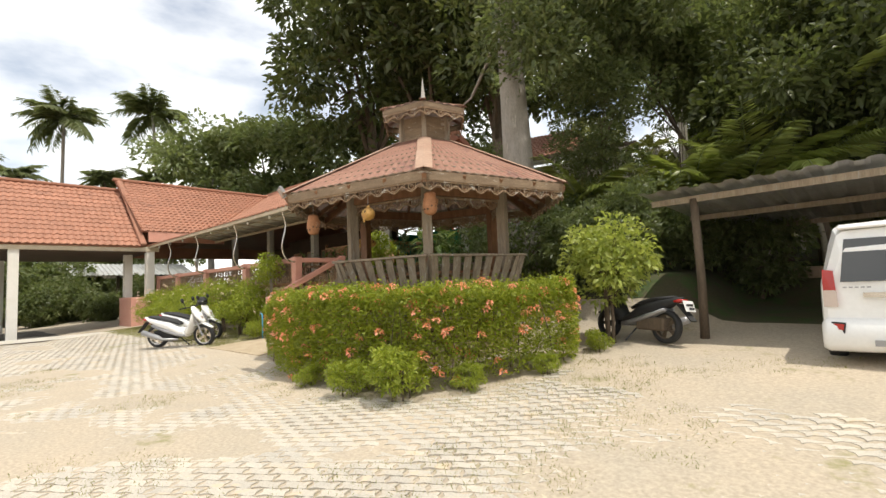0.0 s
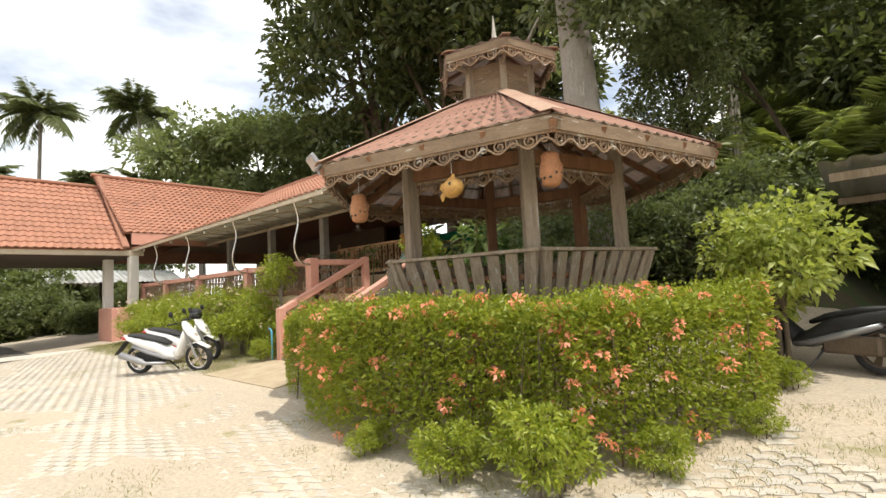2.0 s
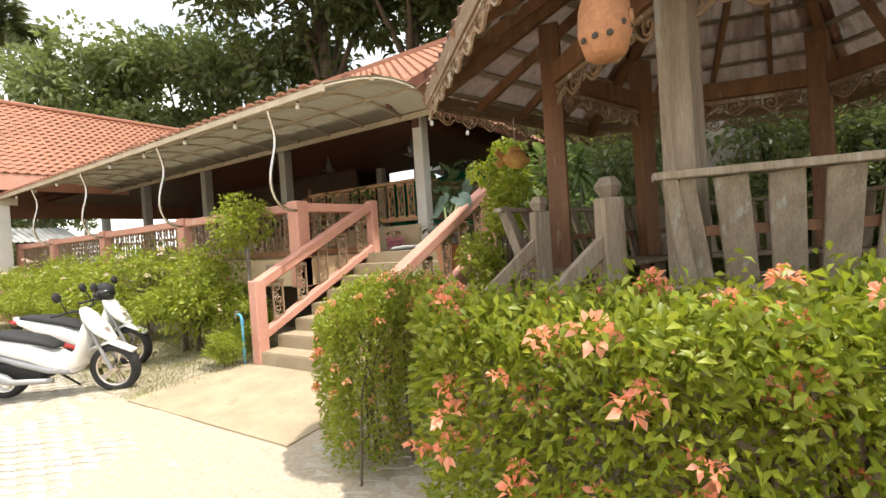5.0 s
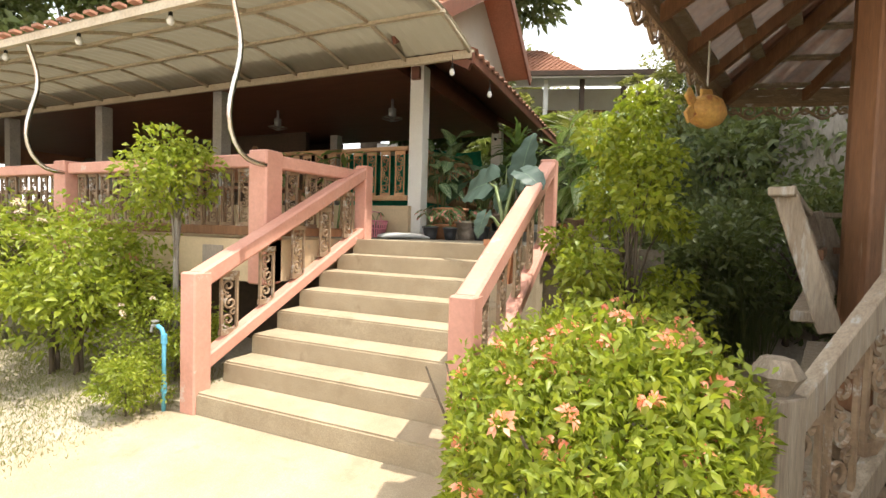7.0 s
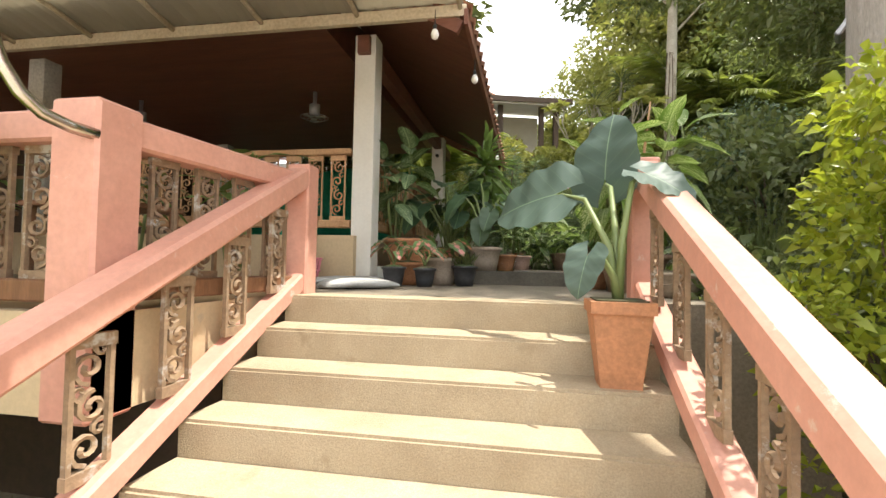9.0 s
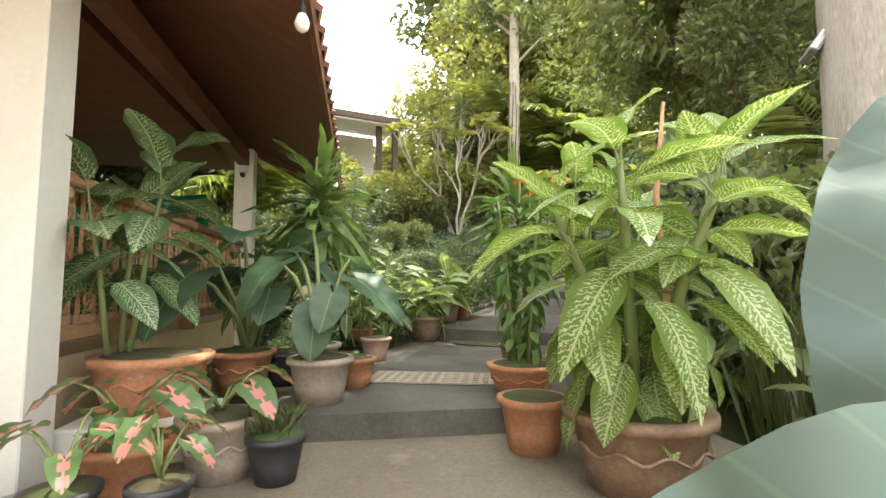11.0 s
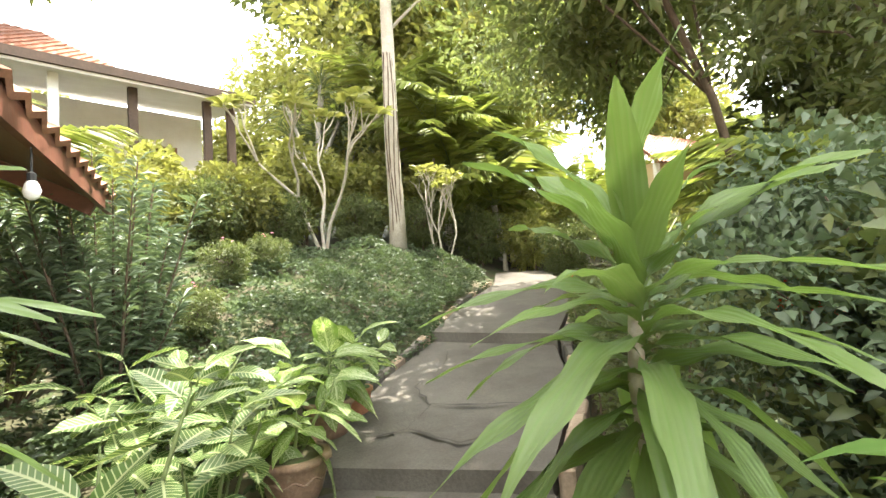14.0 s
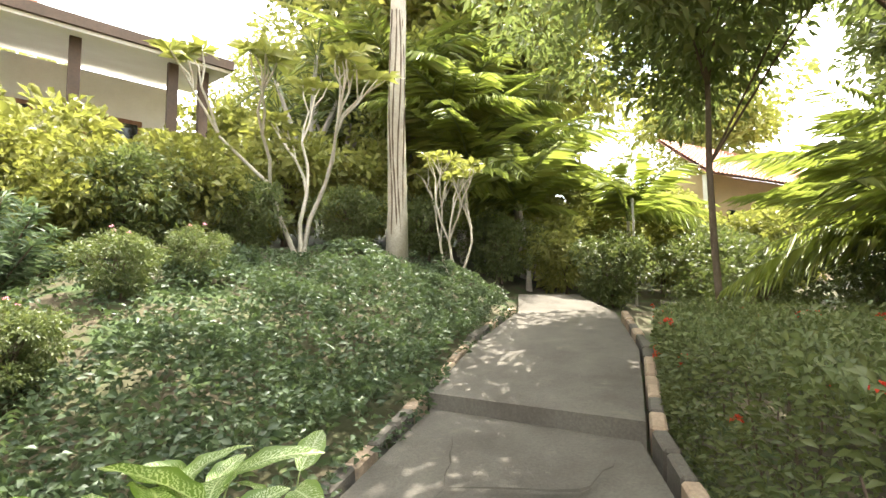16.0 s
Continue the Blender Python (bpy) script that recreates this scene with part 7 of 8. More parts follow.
# by the white column
pot("wide terracotta pot with a scalloped rim beside the column", -12.60, 11.42, 1.88, 0.30, 0.34, CLAY, "wavy")
bm = bm_new()
box(bm, (-12.95, 11.12, LAND + 0.002), (-12.25, 11.75, 1.88), bev=0.01)
solid("plinth", bm, WHITE, "low white plinth under the terracotta pot", "plinth")
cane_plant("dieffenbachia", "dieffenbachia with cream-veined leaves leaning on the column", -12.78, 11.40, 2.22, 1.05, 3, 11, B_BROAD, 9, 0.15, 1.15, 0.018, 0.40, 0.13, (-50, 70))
for lab, x, y, z, r, h, m, k in (
        ("small black plastic pot on the landing", -12.47, 10.33, LAND, 0.125, 0.20, BLACKPL, ""), ("small black plastic pot of caladium", -12.15, 10.36, LAND, 0.115, 0.19, BLACKPL, ""),
        ("small black plastic pot of grass", -11.80, 10.80, LAND, 0.14, 0.22, BLACKPL, ""), ("brown clay pot behind the small pots", -12.42, 10.72, LAND, 0.19, 0.25, CLAY, ""),
        ("grey carved clay jar on the landing", -12.08, 10.90, LAND, 0.20, 0.30, GREYPOT, "band"), ("grey-brown round clay pot on the step", -11.66, 11.68, 1.84, 0.215, 0.30, GREYPOT, ""),
        ("brown banded clay pot behind the step", -12.26, 12.15, 1.84, 0.23, 0.30, CLAY, "band"), ("black plastic pot among plants", -11.98, 12.35, 1.84, 0.17, 0.26, BLACKPL, ""),
        ("orange clay pot beside the path", -11.42, 12.15, 1.84, 0.15, 0.22, CLAY, ""), ("pale pink clay pot beside the path", -11.22, 13.45, 1.84, 0.16, 0.24, PINKPOT, ""),
        ("small white pot beside the path", -11.40, 12.75, 1.84, 0.10, 0.15, PLATE, ""), ("shallow terracotta bowl on the path edge", -11.35, 14.0, 2.02, 0.15, 0.11, CLAY, ""),
        ("large grey pot beside the path", -11.25, 15.3, 1.80, 0.27, 0.40, GREYPOT, ""), ("dark brown pot at the path corner", -10.42, 15.25, 1.84, 0.25, 0.34, BROWNPOT, "wavy"),
        ("brown pot beside the path", -9.98, 15.95, 2.02, 0.22, 0.34, BROWNPOT, ""), ("small orange pot beside the path", -9.62, 16.3, 2.06, 0.16, 0.28, CLAY, ""),
        ("brown glazed bowl beside the path", -10.25, 11.62, 1.842, 0.24, 0.22, CLAY, "wavy"), ("large grey-brown banded pot on the landing", -10.12, 10.42, LAND, 0.33, 0.36, BROWNPOT, "band"),
        ("brown clay pot behind the large pot", -10.42, 10.98, LAND, 0.20, 0.30, CLAY, ""), ("shallow grey bowl on the landing", -9.95, 9.75, LAND, 0.26, 0.20, GREYPOT, "wavy"),
        ("tapered square terracotta pot on the upper step", -10.66, 8.15, 0.26 + RISE * 6, 0.145, 0.42, CLAY, "square"), ("brown pot with a dracaena in it", -10.0, 12.42, 1.842, 0.17, 0.26, BROWNPOT, ""),
        ("grey pot with a tall dracaena", -11.76, 12.66, 1.84, 0.2, 0.28, GREYPOT, "")):
    pot(lab, x, y, z, r, h, m, k or "round")
heart_plant("caladium", "pink-centred caladium in a small black pot", -12.47, 10.33, 1.89, [(k * 70, 0.14, 0.14 + 0.05 * (k % 3), -18) for k in range(6)], B_CAL, 0.95, "caladiums", 0.005)
heart_plant("caladium", "pink-centred caladium beside the column", -12.15, 10.36, 1.88, [(k * 75 + 20, 0.13, 0.15 + 0.05 * (k % 3), -22) for k in range(6)], B_CAL, 0.9, "caladiums", 0.005)
heart_plant("caladium", "large caladium in a brown clay pot", -12.42, 10.72, 1.94, [(k * 62, 0.2, 0.15 + 0.06 * (k % 3), -20) for k in range(6)], B_CAL, 1.1, "caladiums", 0.006)
heart_plant("caladium", "pink and green caladium in the carved jar", -12.08, 10.90, 1.99, [(k * 58, 0.2, 0.10 + 0.05 * (k % 3), -20) for k in range(7)], B_CAL, 1.05, "caladiums", 0.006)
heart_plant("arum", "dark arum with broad veined leaves in a round pot", -11.66, 11.68, 2.15, [(200, 0.22, 0.42, -55), (120, 0.30, 0.62, -35), (20, 0.25, 0.85, -10), (300, 0.22, 0.66, -30), (255, 0.26, 0.50, -35), (70, 0.2, 0.7, 0), (170, 0.15, 0.30, -60)], B_DARK, 0.95, "arums")
heart_plant("arum", "broad-leaved arum behind the step", -12.22, 12.15, 2.15, [(210, 0.4, 0.45, -35), (150, 0.55, 0.55, -30), (90, 0.35, 0.7, -15), (260, 0.45, 0.62, -20), (320, 0.3, 0.75, -15), (30, 0.3, 0.6, -20), (180, 0.3, 0.85, -5)], B_DARK, 1.15, "arums")


def elephant_ear(label, x, y, z, leaves):
    """Leaves given by the place of the stalk's end, the way to the tip, the way that the face looks, and the size."""
    t = thing("elephant_ear", label, "potted plant", "", (x, y, z))
    for p, tip, face, size in leaves:
        p = Vector(p) - Vector((x, y, z))
        v = Vector(tip).normalized()
        side = v.cross(Vector(face)).normalized()
        up = side.cross(v)
        m = Matrix((side, v, up)).transposed().to_4x4()
        m.translation = p
        bm = bm_new()
        tube(bm, [(0, 0, -0.02), (p.x * 0.15, p.y * 0.15, p.z * 0.45), (p.x * 0.55, p.y * 0.55, p.z * 0.9), p - up * 0.012], [0.026, 0.020, 0.014, 0.009], 8)
        part("stalk", bm, L_STEM, t, smooth=True)
        part("leaf", B_ALO, None, t, m=m @ Matrix.Scale(size, 4))
    return t


elephant_ear("elephant ear with huge blue-green leaves in a square pot", -10.66, 8.15, 0.26 + RISE * 6 + 0.43,
             [((-10.93, 8.47, 2.34), (-0.86, 0.42, -0.14), (-0.5, -0.7, 0.5), 0.88), ((-10.64, 8.74, 2.44), (0.02, 0.12, 0.95), (-0.6, -0.75, 0.2), 0.92),
              ((-10.82, 8.05, 1.98), (-0.3, -0.3, -0.8), (-0.5, -0.8, 0.5), 0.42), ((-10.52, 8.28, 2.42), (0.75, -0.45, -0.4), (0.1, -0.6, 0.8), 0.55)])
cane_plant("zebra_plant", "zebra plant with white-veined leaves beside the teak railing", -12.30, 12.55, 2.1, 0.95, 3, 9, B_ZEB, 5, 0.25, 1.0, 0.012, 0.35, 0.04, (-25, 45), group="zebra plants")
cane_plant("zebra_plant", "bushy zebra plant with white-veined leaves beside the path", -11.38, 13.75, 1.95, 1.05, 4, 10, B_ZEB, 6, 0.30, 1.15, 0.012, 0.3, 0.04, (-25, 45), group="zebra plants")
cane_plant("zebra_plant", "spreading zebra plant in a grey pot", -11.22, 15.25, 2.2, 0.72, 6, 11, B_ZEB, 7, 0.40, 1.3, 0.012, 0.3, 0.04, (-25, 45), group="zebra plants")
cane_plant("zebra_plant", "zebra plant with yellow bud spikes", -11.02, 14.75, 1.8, 0.92, 6, 11, B_ZEB, 8, 0.34, 1.25, 0.012, 0.3, 0.04, (-25, 45), group="zebra plants")
dracaena("tall dracaena with long arching leaves beside the path", -11.76, 12.66, 2.1, 1.45, 66, 2, 0.84)
dracaena("bright green dracaena arching over the path", -10.0, 12.42, 2.09, 1.34, 52, 3, 0.78)
cane_plant("dieffenbachia", "small dieffenbachia in a brown pot by the path", -10.42, 15.25, 2.18, 0.42, 4, 8, B_DIEF, 11, 0.24, 0.92, 0.014, 0.2, 0.10, (-15, 60), group="path dieffenbachias")
cane_plant("dieffenbachia", "leafy dieffenbachia in a brown pot by the path", -9.98, 15.95, 2.36, 0.42, 4, 8, B_DIEF, 12, 0.24, 0.98, 0.014, 0.2, 0.10, (-15, 60), group="path dieffenbachias")
cane_plant("dieffenbachia", "small dieffenbachia in an orange pot by the path", -9.62, 16.3, 2.34, 0.36, 3, 6, B_DIEF, 13, 0.2, 0.7, 0.014, 0.2, 0.10, (-15, 60), group="path dieffenbachias")
cane_plant("dieffenbachia", "large yellow-green dieffenbachia on ringed canes", -10.12, 10.42, 2.05, 1.08, 6, 17, B_DIEF, 14, 0.36, 1.0, 0.03, 0.10, 0.12, (-50, 70))
cane_plant("dieffenbachia", "pale-veined dieffenbachia in the garden bed", -9.30, 11.25, 1.7, 0.50, 3, 6, B_DIEF, 16, 0.3, 0.85, 0.02, 0.1, 0.12, (-15, 60))
cane_plant("cockscomb", "leafy cockscomb with a crinkled red flower head", -10.25, 11.62, 2.05, 1.22, 5, 52, B_FRESH, 17, 0.13, 0.66, 0.013, 0.05, 0.05, (-35, 45))
cane_plant("laurel_plant", "glossy broad-leaved plant at the edge of the bed", -9.15, 10.05, LAND, 0.42, 4, 8, B_PLAIN, 18, 0.3, 1.5, 0.014, 0.15, 0.05, (-10, 60))
for x, y, z, s in ((-10.28, 11.55, 3.36, 0.8), (-10.16, 11.66, 3.30, 0.55)):
    bm = bm_new()
    tube(bm, [(0, 0, -0.12 / s), (0, 0, 0)], 0.006, 5)
    f = thing("flower", "crinkled red cockscomb flower head", "flower", "cockscomb flowers", (x, y, z))
    part("stalk", bm, L_STEM, f)
    part("petals", flower_mesh(REDPETAL), None, f, m=Matrix.Scale(s, 4))
bm = bm_new()
tube(bm, [(0, 0, 0), (0.02, -0.01, 0.5), (0.0, 0.01, 1.0), (0.05, 0, 1.45)], [0.018, 0.016, 0.014, 0.008], 7)
solid("bamboo_stake", bm, TEAK, "bamboo stake leaning in the large plant pot", "stake", m=pose(-10.05, 10.30, 2.03))

# reeds and grass beside the landing
rng = np.random.default_rng(77)
P = np.column_stack([rng.uniform(-9.1, -8.2, 1500), rng.uniform(9.3, 10.9, 1500)])
P = np.column_stack([P, [gz(a, b) - 0.02 for a, b in P]])
tagged(new("tall_grass", leaf_cloud("tall_grass", P, np.column_stack([rng.normal(size=(1500, 2)) * 0.13, np.ones(1500)]), np.full(1500, 1.15), 0.018, L_MID, rng, droop=0.05)), "tall thin grass beside the landing", "grass", kind="stuff")
P = np.column_stack([-11.80 + rng.normal(size=60) * 0.05, 10.80 + rng.normal(size=60) * 0.05, np.full(60, 1.89)])
tagged(new("pot_grass", leaf_cloud("pot_grass", P, np.column_stack([rng.normal(size=(60, 2)) * 0.4, np.ones(60)]), np.full(60, 0.2), 0.05, L_MID, rng)), "thin grass growing in a small black pot", "grass", kind="stuff")

# ---- things on the landing and by the steps ----
def sack(x, y, z, rz, label):
    bm = bm_new()
    loft(bm, [(-0.36, 0.03, 0.10, 0.018), (-0.30, 0.04, 0.17, 0.035), (-0.1, 0.05, 0.19, 0.045), (0.15, 0.045, 0.185, 0.042), (0.30, 0.04, 0.16, 0.034), (0.38, 0.03, 0.11, 0.016)], 16)
    for v in bm.verts:
        v.co.z = max(0.004, v.co.z + 0.018 * noise.noise(v.co * 11))
    return solid("sandbag", bm, SACK, label, "sandbag", "sandbags", smooth=True, m=pose(x, y, z, 0, 0, rz))


sack(-12.62, 9.72, LAND, 50, "flat white woven sandbag on the landing")
sack(-12.98, 10.30, LAND, 20, "slumped white woven sandbag by the low wall")
sack(-12.72, 10.42, LAND + 0.0, 75, "white woven sandbag against the column")


def basket(x, y, z):
    t = thing("basket", "pink plastic slatted laundry basket with a plant in it", "basket", base=(x, y, z))
    for k in range(28):
        a = k * 6.283 / 28
        bm = bm_new()
        beam(bm, (0.15 * math.cos(a), 0.15 * math.sin(a), 0.02), (0.195 * math.cos(a), 0.195 * math.sin(a), 0.27), 0.022, 0.006, up=(math.cos(a), math.sin(a), 0))
        part("slat", bm, PINKPL, t)
    for z0, r in ((0.0, 0.15), (0.13, 0.178), (0.26, 0.198)):
        bm = bm_new()
        tube(bm, [(r * math.cos(a), r * math.sin(a), z0 + 0.01) for a in np.linspace(0, 6.283, 29)], 0.011, 6)
        part("hoop", bm, PINKPL, t)
    bm = bm_new()
    lathe(bm, [(0.14, 0.01), (0.17, 0.2), (0.01, 0.21)], 18)
    part("soil", bm, SOIL, t)
    bm = bm_new()
    tube(bm, [(0, 0.2, 0.25), (0, 0.12, 0.42), (0, -0.12, 0.42), (0, -0.2, 0.25)], 0.009, 6)
    part("handle", bm, PINKPL, t)
    return t


basket(-13.52, 10.42, LAND)
heart_plant("arum", "young arum growing in the pink basket", -13.52, 10.42, LAND + 0.2, [(k * 80, 0.12, 0.2, -20) for k in range(4)], B_CAL, 0.7, "", 0.006)


def water_pipe():
    t = thing("water_pipe", "blue plastic standpipe with a tap beside the newel", "pipe", base=(-12.98, 6.30, 0.2))
    bm = bm_new()
    tube(bm, [(0, 0, 0), (0, 0, 0.68), (-0.03, 0, 0.74), (-0.08, 0, 0.76)], 0.017, 9)
    part("pipe", bm, BLUEPL, t, smooth=True)
    for z in (0.25, 0.66):
        bm = bm_new()
        lathe(bm, [(0.024, z - 0.04), (0.024, z + 0.04)], 10)
        part("coupling", bm, BLUEPL, t)
    bm = bm_new()
    tube(bm, [(-0.08, 0, 0.76), (-0.14, 0, 0.76), (-0.16, 0, 0.70)], 0.014, 8)
    lathe(bm, [(0.03, 0.0), (0.03, 0.012)], 8, pose(-0.11, 0, 0.79))
    part("tap", bm, SILVER, t, "grey metal tap")
    return t


water_pipe()


def wall_fan(x, y, z):
    t = thing("ceiling_fan", "grey orbit fan fixed under the dark ceiling", "fan", "ceiling fans", (x, y, z))
    bm = bm_new()
    lathe(bm, [(0.03, 0.30), (0.03, 0.12), (0.08, 0.10), (0.08, -0.05), (0.03, -0.08)], 14)
    part("motor", bm, SILVER, t, smooth=True)
    for k in range(4):
        bm = bm_new()
        r = 0.06 + 0.05 * k
        tube(bm, [(r * math.cos(a), r * math.sin(a), -0.10 - 0.02 * (3 - k)) for a in np.linspace(0, 6.283, 21)], 0.005, 5)
        part("guard_ring", bm, SILVER, t)
    for k in range(3):
        bm = bm_new()
        beam(bm, (0.03 * math.cos(k * 2.1), 0.03 * math.sin(k * 2.1), -0.10), (0.18 * math.cos(k * 2.1), 0.18 * math.sin(k * 2.1), -0.10), 0.09, 0.006)
        part("fan_blade", bm, GREYCOL, t)
    return t


wall_fan(-14.4, 12.4, 4.25)
wall_fan(-17.5, 12.4, 4.25)
bulb(-11.72, 10.76, 4.0, 0.26)
bulb(-11.72, 14.6, 4.0, 0.26)
bulb(-12.0, 9.9, 4.1, 0.2)


def camera_box(x, y, z):
    t = thing("junction_box", "small white security lamp and cable on the column head", "fixture", base=(x, y, z))
    bm = bm_new()
    box(bm, (-0.06, -0.04, -0.05), (0.06, 0.0, 0.05), bev=0.01)
    part("case", bm, PLATE, t)
    bm = bm_new()
    lathe(bm, [(0.035, 0), (0.03, 0.05), (0.012, 0.06)], 12, pose(0, -0.04, -0.08, 90, 0, 0))
    part("lens", bm, BLACK, t)
    return t


camera_box(-13.0, 15.22, 4.25)


def flood_lamp(x, y, z, rz, mast=None, label="grey rectangular floodlight on the gazebo eave"):
    t = thing("floodlight", label, "lamp", "floodlights", (x, y, z))
    bm = bm_new()
    box(bm, (-0.14, -0.03, -0.10), (0.14, 0.03, 0.10), pose(0, 0, 0, 35, 0, rz), 0.012)
    part("housing", bm, SILVER, t)
    bm = bm_new()
    box(bm, (-0.12, -0.036, -0.08), (0.12, -0.031, 0.08), pose(0, 0, 0, 35, 0, rz))
    part("lens", bm, CLEARLENS, t)
    bm = bm_new()
    tube(bm, [(0, 0, 0), mast or (0.05, 0.05, -0.16)], 0.015, 6)
    part("arm", bm, SILVER, t)
    return t


flood_lamp(-7.86, 4.22, 3.34, -20)
flood_lamp(-7.70, 11.5, 4.6, 60, (1.0, -1.2, -0.15), "grey floodlight on an arm from the tree trunk")

# low table and chairs of the restaurant, framed pictures on the inner wall
for i in range(5):
    t = thing("dining_table", "dark wooden dining table on the deck", "table", "dining tables", (-15.2 - i * 2.3, 9.6 + 0.15 * (i % 2), LAND))
    bm = bm_new()
    box(bm, (-0.55, -0.4, 0.70), (0.55, 0.4, 0.75), bev=0.008)
    part("tabletop", bm, BROWNWOOD, t)
    for a in (-0.48, 0.48):
        for b in (-0.33, 0.33):
            bm = bm_new()
            box(bm, (a - 0.03, b - 0.03, 0), (a + 0.03, b + 0.03, 0.70))
            part("leg", bm, BROWNWOOD, t)
for i in range(5):
    t = thing("picture", "framed picture on the dark inner wall", "picture", "framed pictures", (-19.4 - i * 1.5, 14.58, 3.45))
    bm = bm_new()
    box(bm, (-0.45, -0.02, -0.32), (0.45, 0.0, 0.32), bev=0.008)
    part("frame", bm, TEAK, t)
    bm = bm_new()
    box(bm, (-0.38, -0.026, -0.25), (0.38, -0.022, 0.25))
    part("print", bm, (GREYPOT, CLAY, L_GREY)[i % 3], t)
for i, x in enumerate((-14.3, -15.6, -17.9)):
    cane_plant("deck_plant", "spiky green potted plant behind the deck railing", x, 10.35, LAND, 1.35, 2, 12, B_DRAC, 60 + i, 0.2, 0.7, 0.02, 0.5, 0.02, (0, 70), group="deck plants")

# green shade net behind the restaurant
bm = bm_new()
g = [[bm.verts.new((-19 + 0.3 * i, 16.75 + 0.10 * math.sin(i * 1.1 + j), 2.0 + 0.2 * j + 0.06 * math.sin(i * 0.7))) for j in range(12)] for i in range(18)]
for i in range(17):
    for j in range(11):
        bm.faces.new((g[i][j], g[i + 1][j], g[i + 1][j + 1], g[i][j + 1]))
bmesh.ops.solidify(bm, geom=list(bm.faces), thickness=0.01)
solid("shade_net", bm, GREENNET, "sagging green shade net hung behind the restaurant", "net", smooth=True)

# ---- path details ----
def crack(pts, z, w=0.024):
    bm = bm_new()
    rr = random.Random(len(pts) + int(100 * pts[0][0]))
    line = []
    for a, b in zip(pts, pts[1:]):
        for k in range(5):
            f = k / 5
            line.append((a[0] + (b[0] - a[0]) * f + rr.uniform(-0.025, 0.025), a[1] + (b[1] - a[1]) * f + rr.uniform(-0.025, 0.025)))
    line.append(pts[-1])
    zz = z if callable(z) else (lambda x, y: z)
    prev = None
    for i, (x, y) in enumerate(line):
        h = w * (0.3 + rr.random()) * (0.3 if i in (0, len(line) - 1) else 1)
        cur = (bm.verts.new((x - h * 0.7, y - h * 0.7, zz(x, y))), bm.verts.new((x + h * 0.7, y + h * 0.7, zz(x, y))))
        if prev:
            bm.faces.new((prev[0], prev[1], cur[1], cur[0]))
        prev = cur
    solid("crack", bm, DARKGAP, "dark crack across the concrete path", kind="structure")


def z2(x, y):
    return 2.004 + 0.105 * max(0, (x + 9.6) * 0.72 + (y - 14.85) * 0.69)


crack([(-11.2, 13.0), (-10.8, 12.6), (-10.2, 12.2)], 1.844)
crack([(-10.9, 14.0), (-10.3, 13.7), (-9.9, 13.9), (-9.2, 13.6)], 1.844)
crack([(-10.6, 14.4), (-10.1, 14.5), (-9.3, 14.2)], 1.844)
for z_line in ([(-9.9, 15.6), (-9.4, 15.5), (-9.0, 15.9), (-8.3, 15.3)], [(-9.4, 15.5), (-9.2, 15.0), (-8.5, 14.9)], [(-9.0, 15.9), (-8.9, 16.5), (-8.3, 16.9)], [(-8.3, 16.9), (-7.6, 16.4), (-7.1, 16.6)], [(-8.3, 16.9), (-7.9, 17.6)]):
    crack(z_line, lambda x, y: z2(x, y) + 0.02)


def kerb(name, pts, label, w=0.12):
    t = thing(name, label, "kerb")
    rr = random.Random(3)
    for (x0, y0, za), (x1, y1, zb) in zip(pts, pts[1:]):
        n = max(1, round(math.hypot(x1 - x0, y1 - y0) / 0.34))
        for k in range(n):
            a = Vector((x0, y0, za)).lerp(Vector((x1, y1, zb)), k / n)
            b = Vector((x0, y0, za)).lerp(Vector((x1, y1, zb)), (k + 0.97) / n)
            bm = bm_new()
            dz = Vector((0, 0, rr.uniform(-0.02, 0.02)))
            beam(bm, a + dz, b + dz, w + rr.uniform(-0.015, 0.015), 0.26, bev=0.02)
            part("kerb_stone", bm, STONE if rr.random() < 0.6 else CONC, t)
    return t


kerb("path_kerb", [(-10.42, 15.5, 1.95), (-9.05, 17.22, 2.15), (-7.78, 18.48, 2.38), (-6.34, 20.0, 2.75), (-4.65, 21.4, 3.05)], "rough concrete and stone kerb along the garden bed")
kerb("path_kerb", [(-8.78, 14.2, 1.90), (-7.5, 15.34, 2.06), (-6.5, 16.72, 2.32), (-4.82, 18.24, 2.68), (-3.2, 20.1, 3.0)], "worn kerb between the path and the hedge")

# perforated metal grate and doormat
t = thing("floor_grate", "grey perforated metal grate lying on the path", "grate", base=(-10.72, 12.30, 1.845))
t.rotation_euler = (0, 0, radians(-17))
for k in range(7):
    bm = bm_new()
    box(bm, (-0.60, -0.24 + k * 0.075, 0), (0.60, -0.205 + k * 0.075, 0.012))
    part("bar", bm, GREYPOT, t)
for k in range(15):
    bm = bm_new()
    box(bm, (-0.60 + k * 0.083, -0.24, 0.001), (-0.565 + k * 0.083, 0.245, 0.011))
    part("cross_bar", bm, GREYPOT, t)
bm = bm_new()
box(bm, (-0.34, -0.18, 0), (0.34, 0.18, 0.012), bev=0.004)
solid("doormat", bm, CARPET, "faded green doormat lying before the path step", "doormat", m=pose(-9.78, 14.58, 1.846, 0, 0, -42))
bm = bm_new()
tube(bm, [(0, 0, 0), (0.02, 0, 0.4), (-0.03, 0.02, 0.75)], [0.2, 0.17, 0.15], 12)
solid("tree_stump", bm, BARK, "pale cut tree stump in the bed", "stump", smooth=True, m=pose(-8.75, 10.75, gz(-8.75, 10.75) - 0.05))
bm = bm_new()
tube(bm, [(0, 0, 0), (0, 0, 2.6)], [0.035, 0.03], 9)
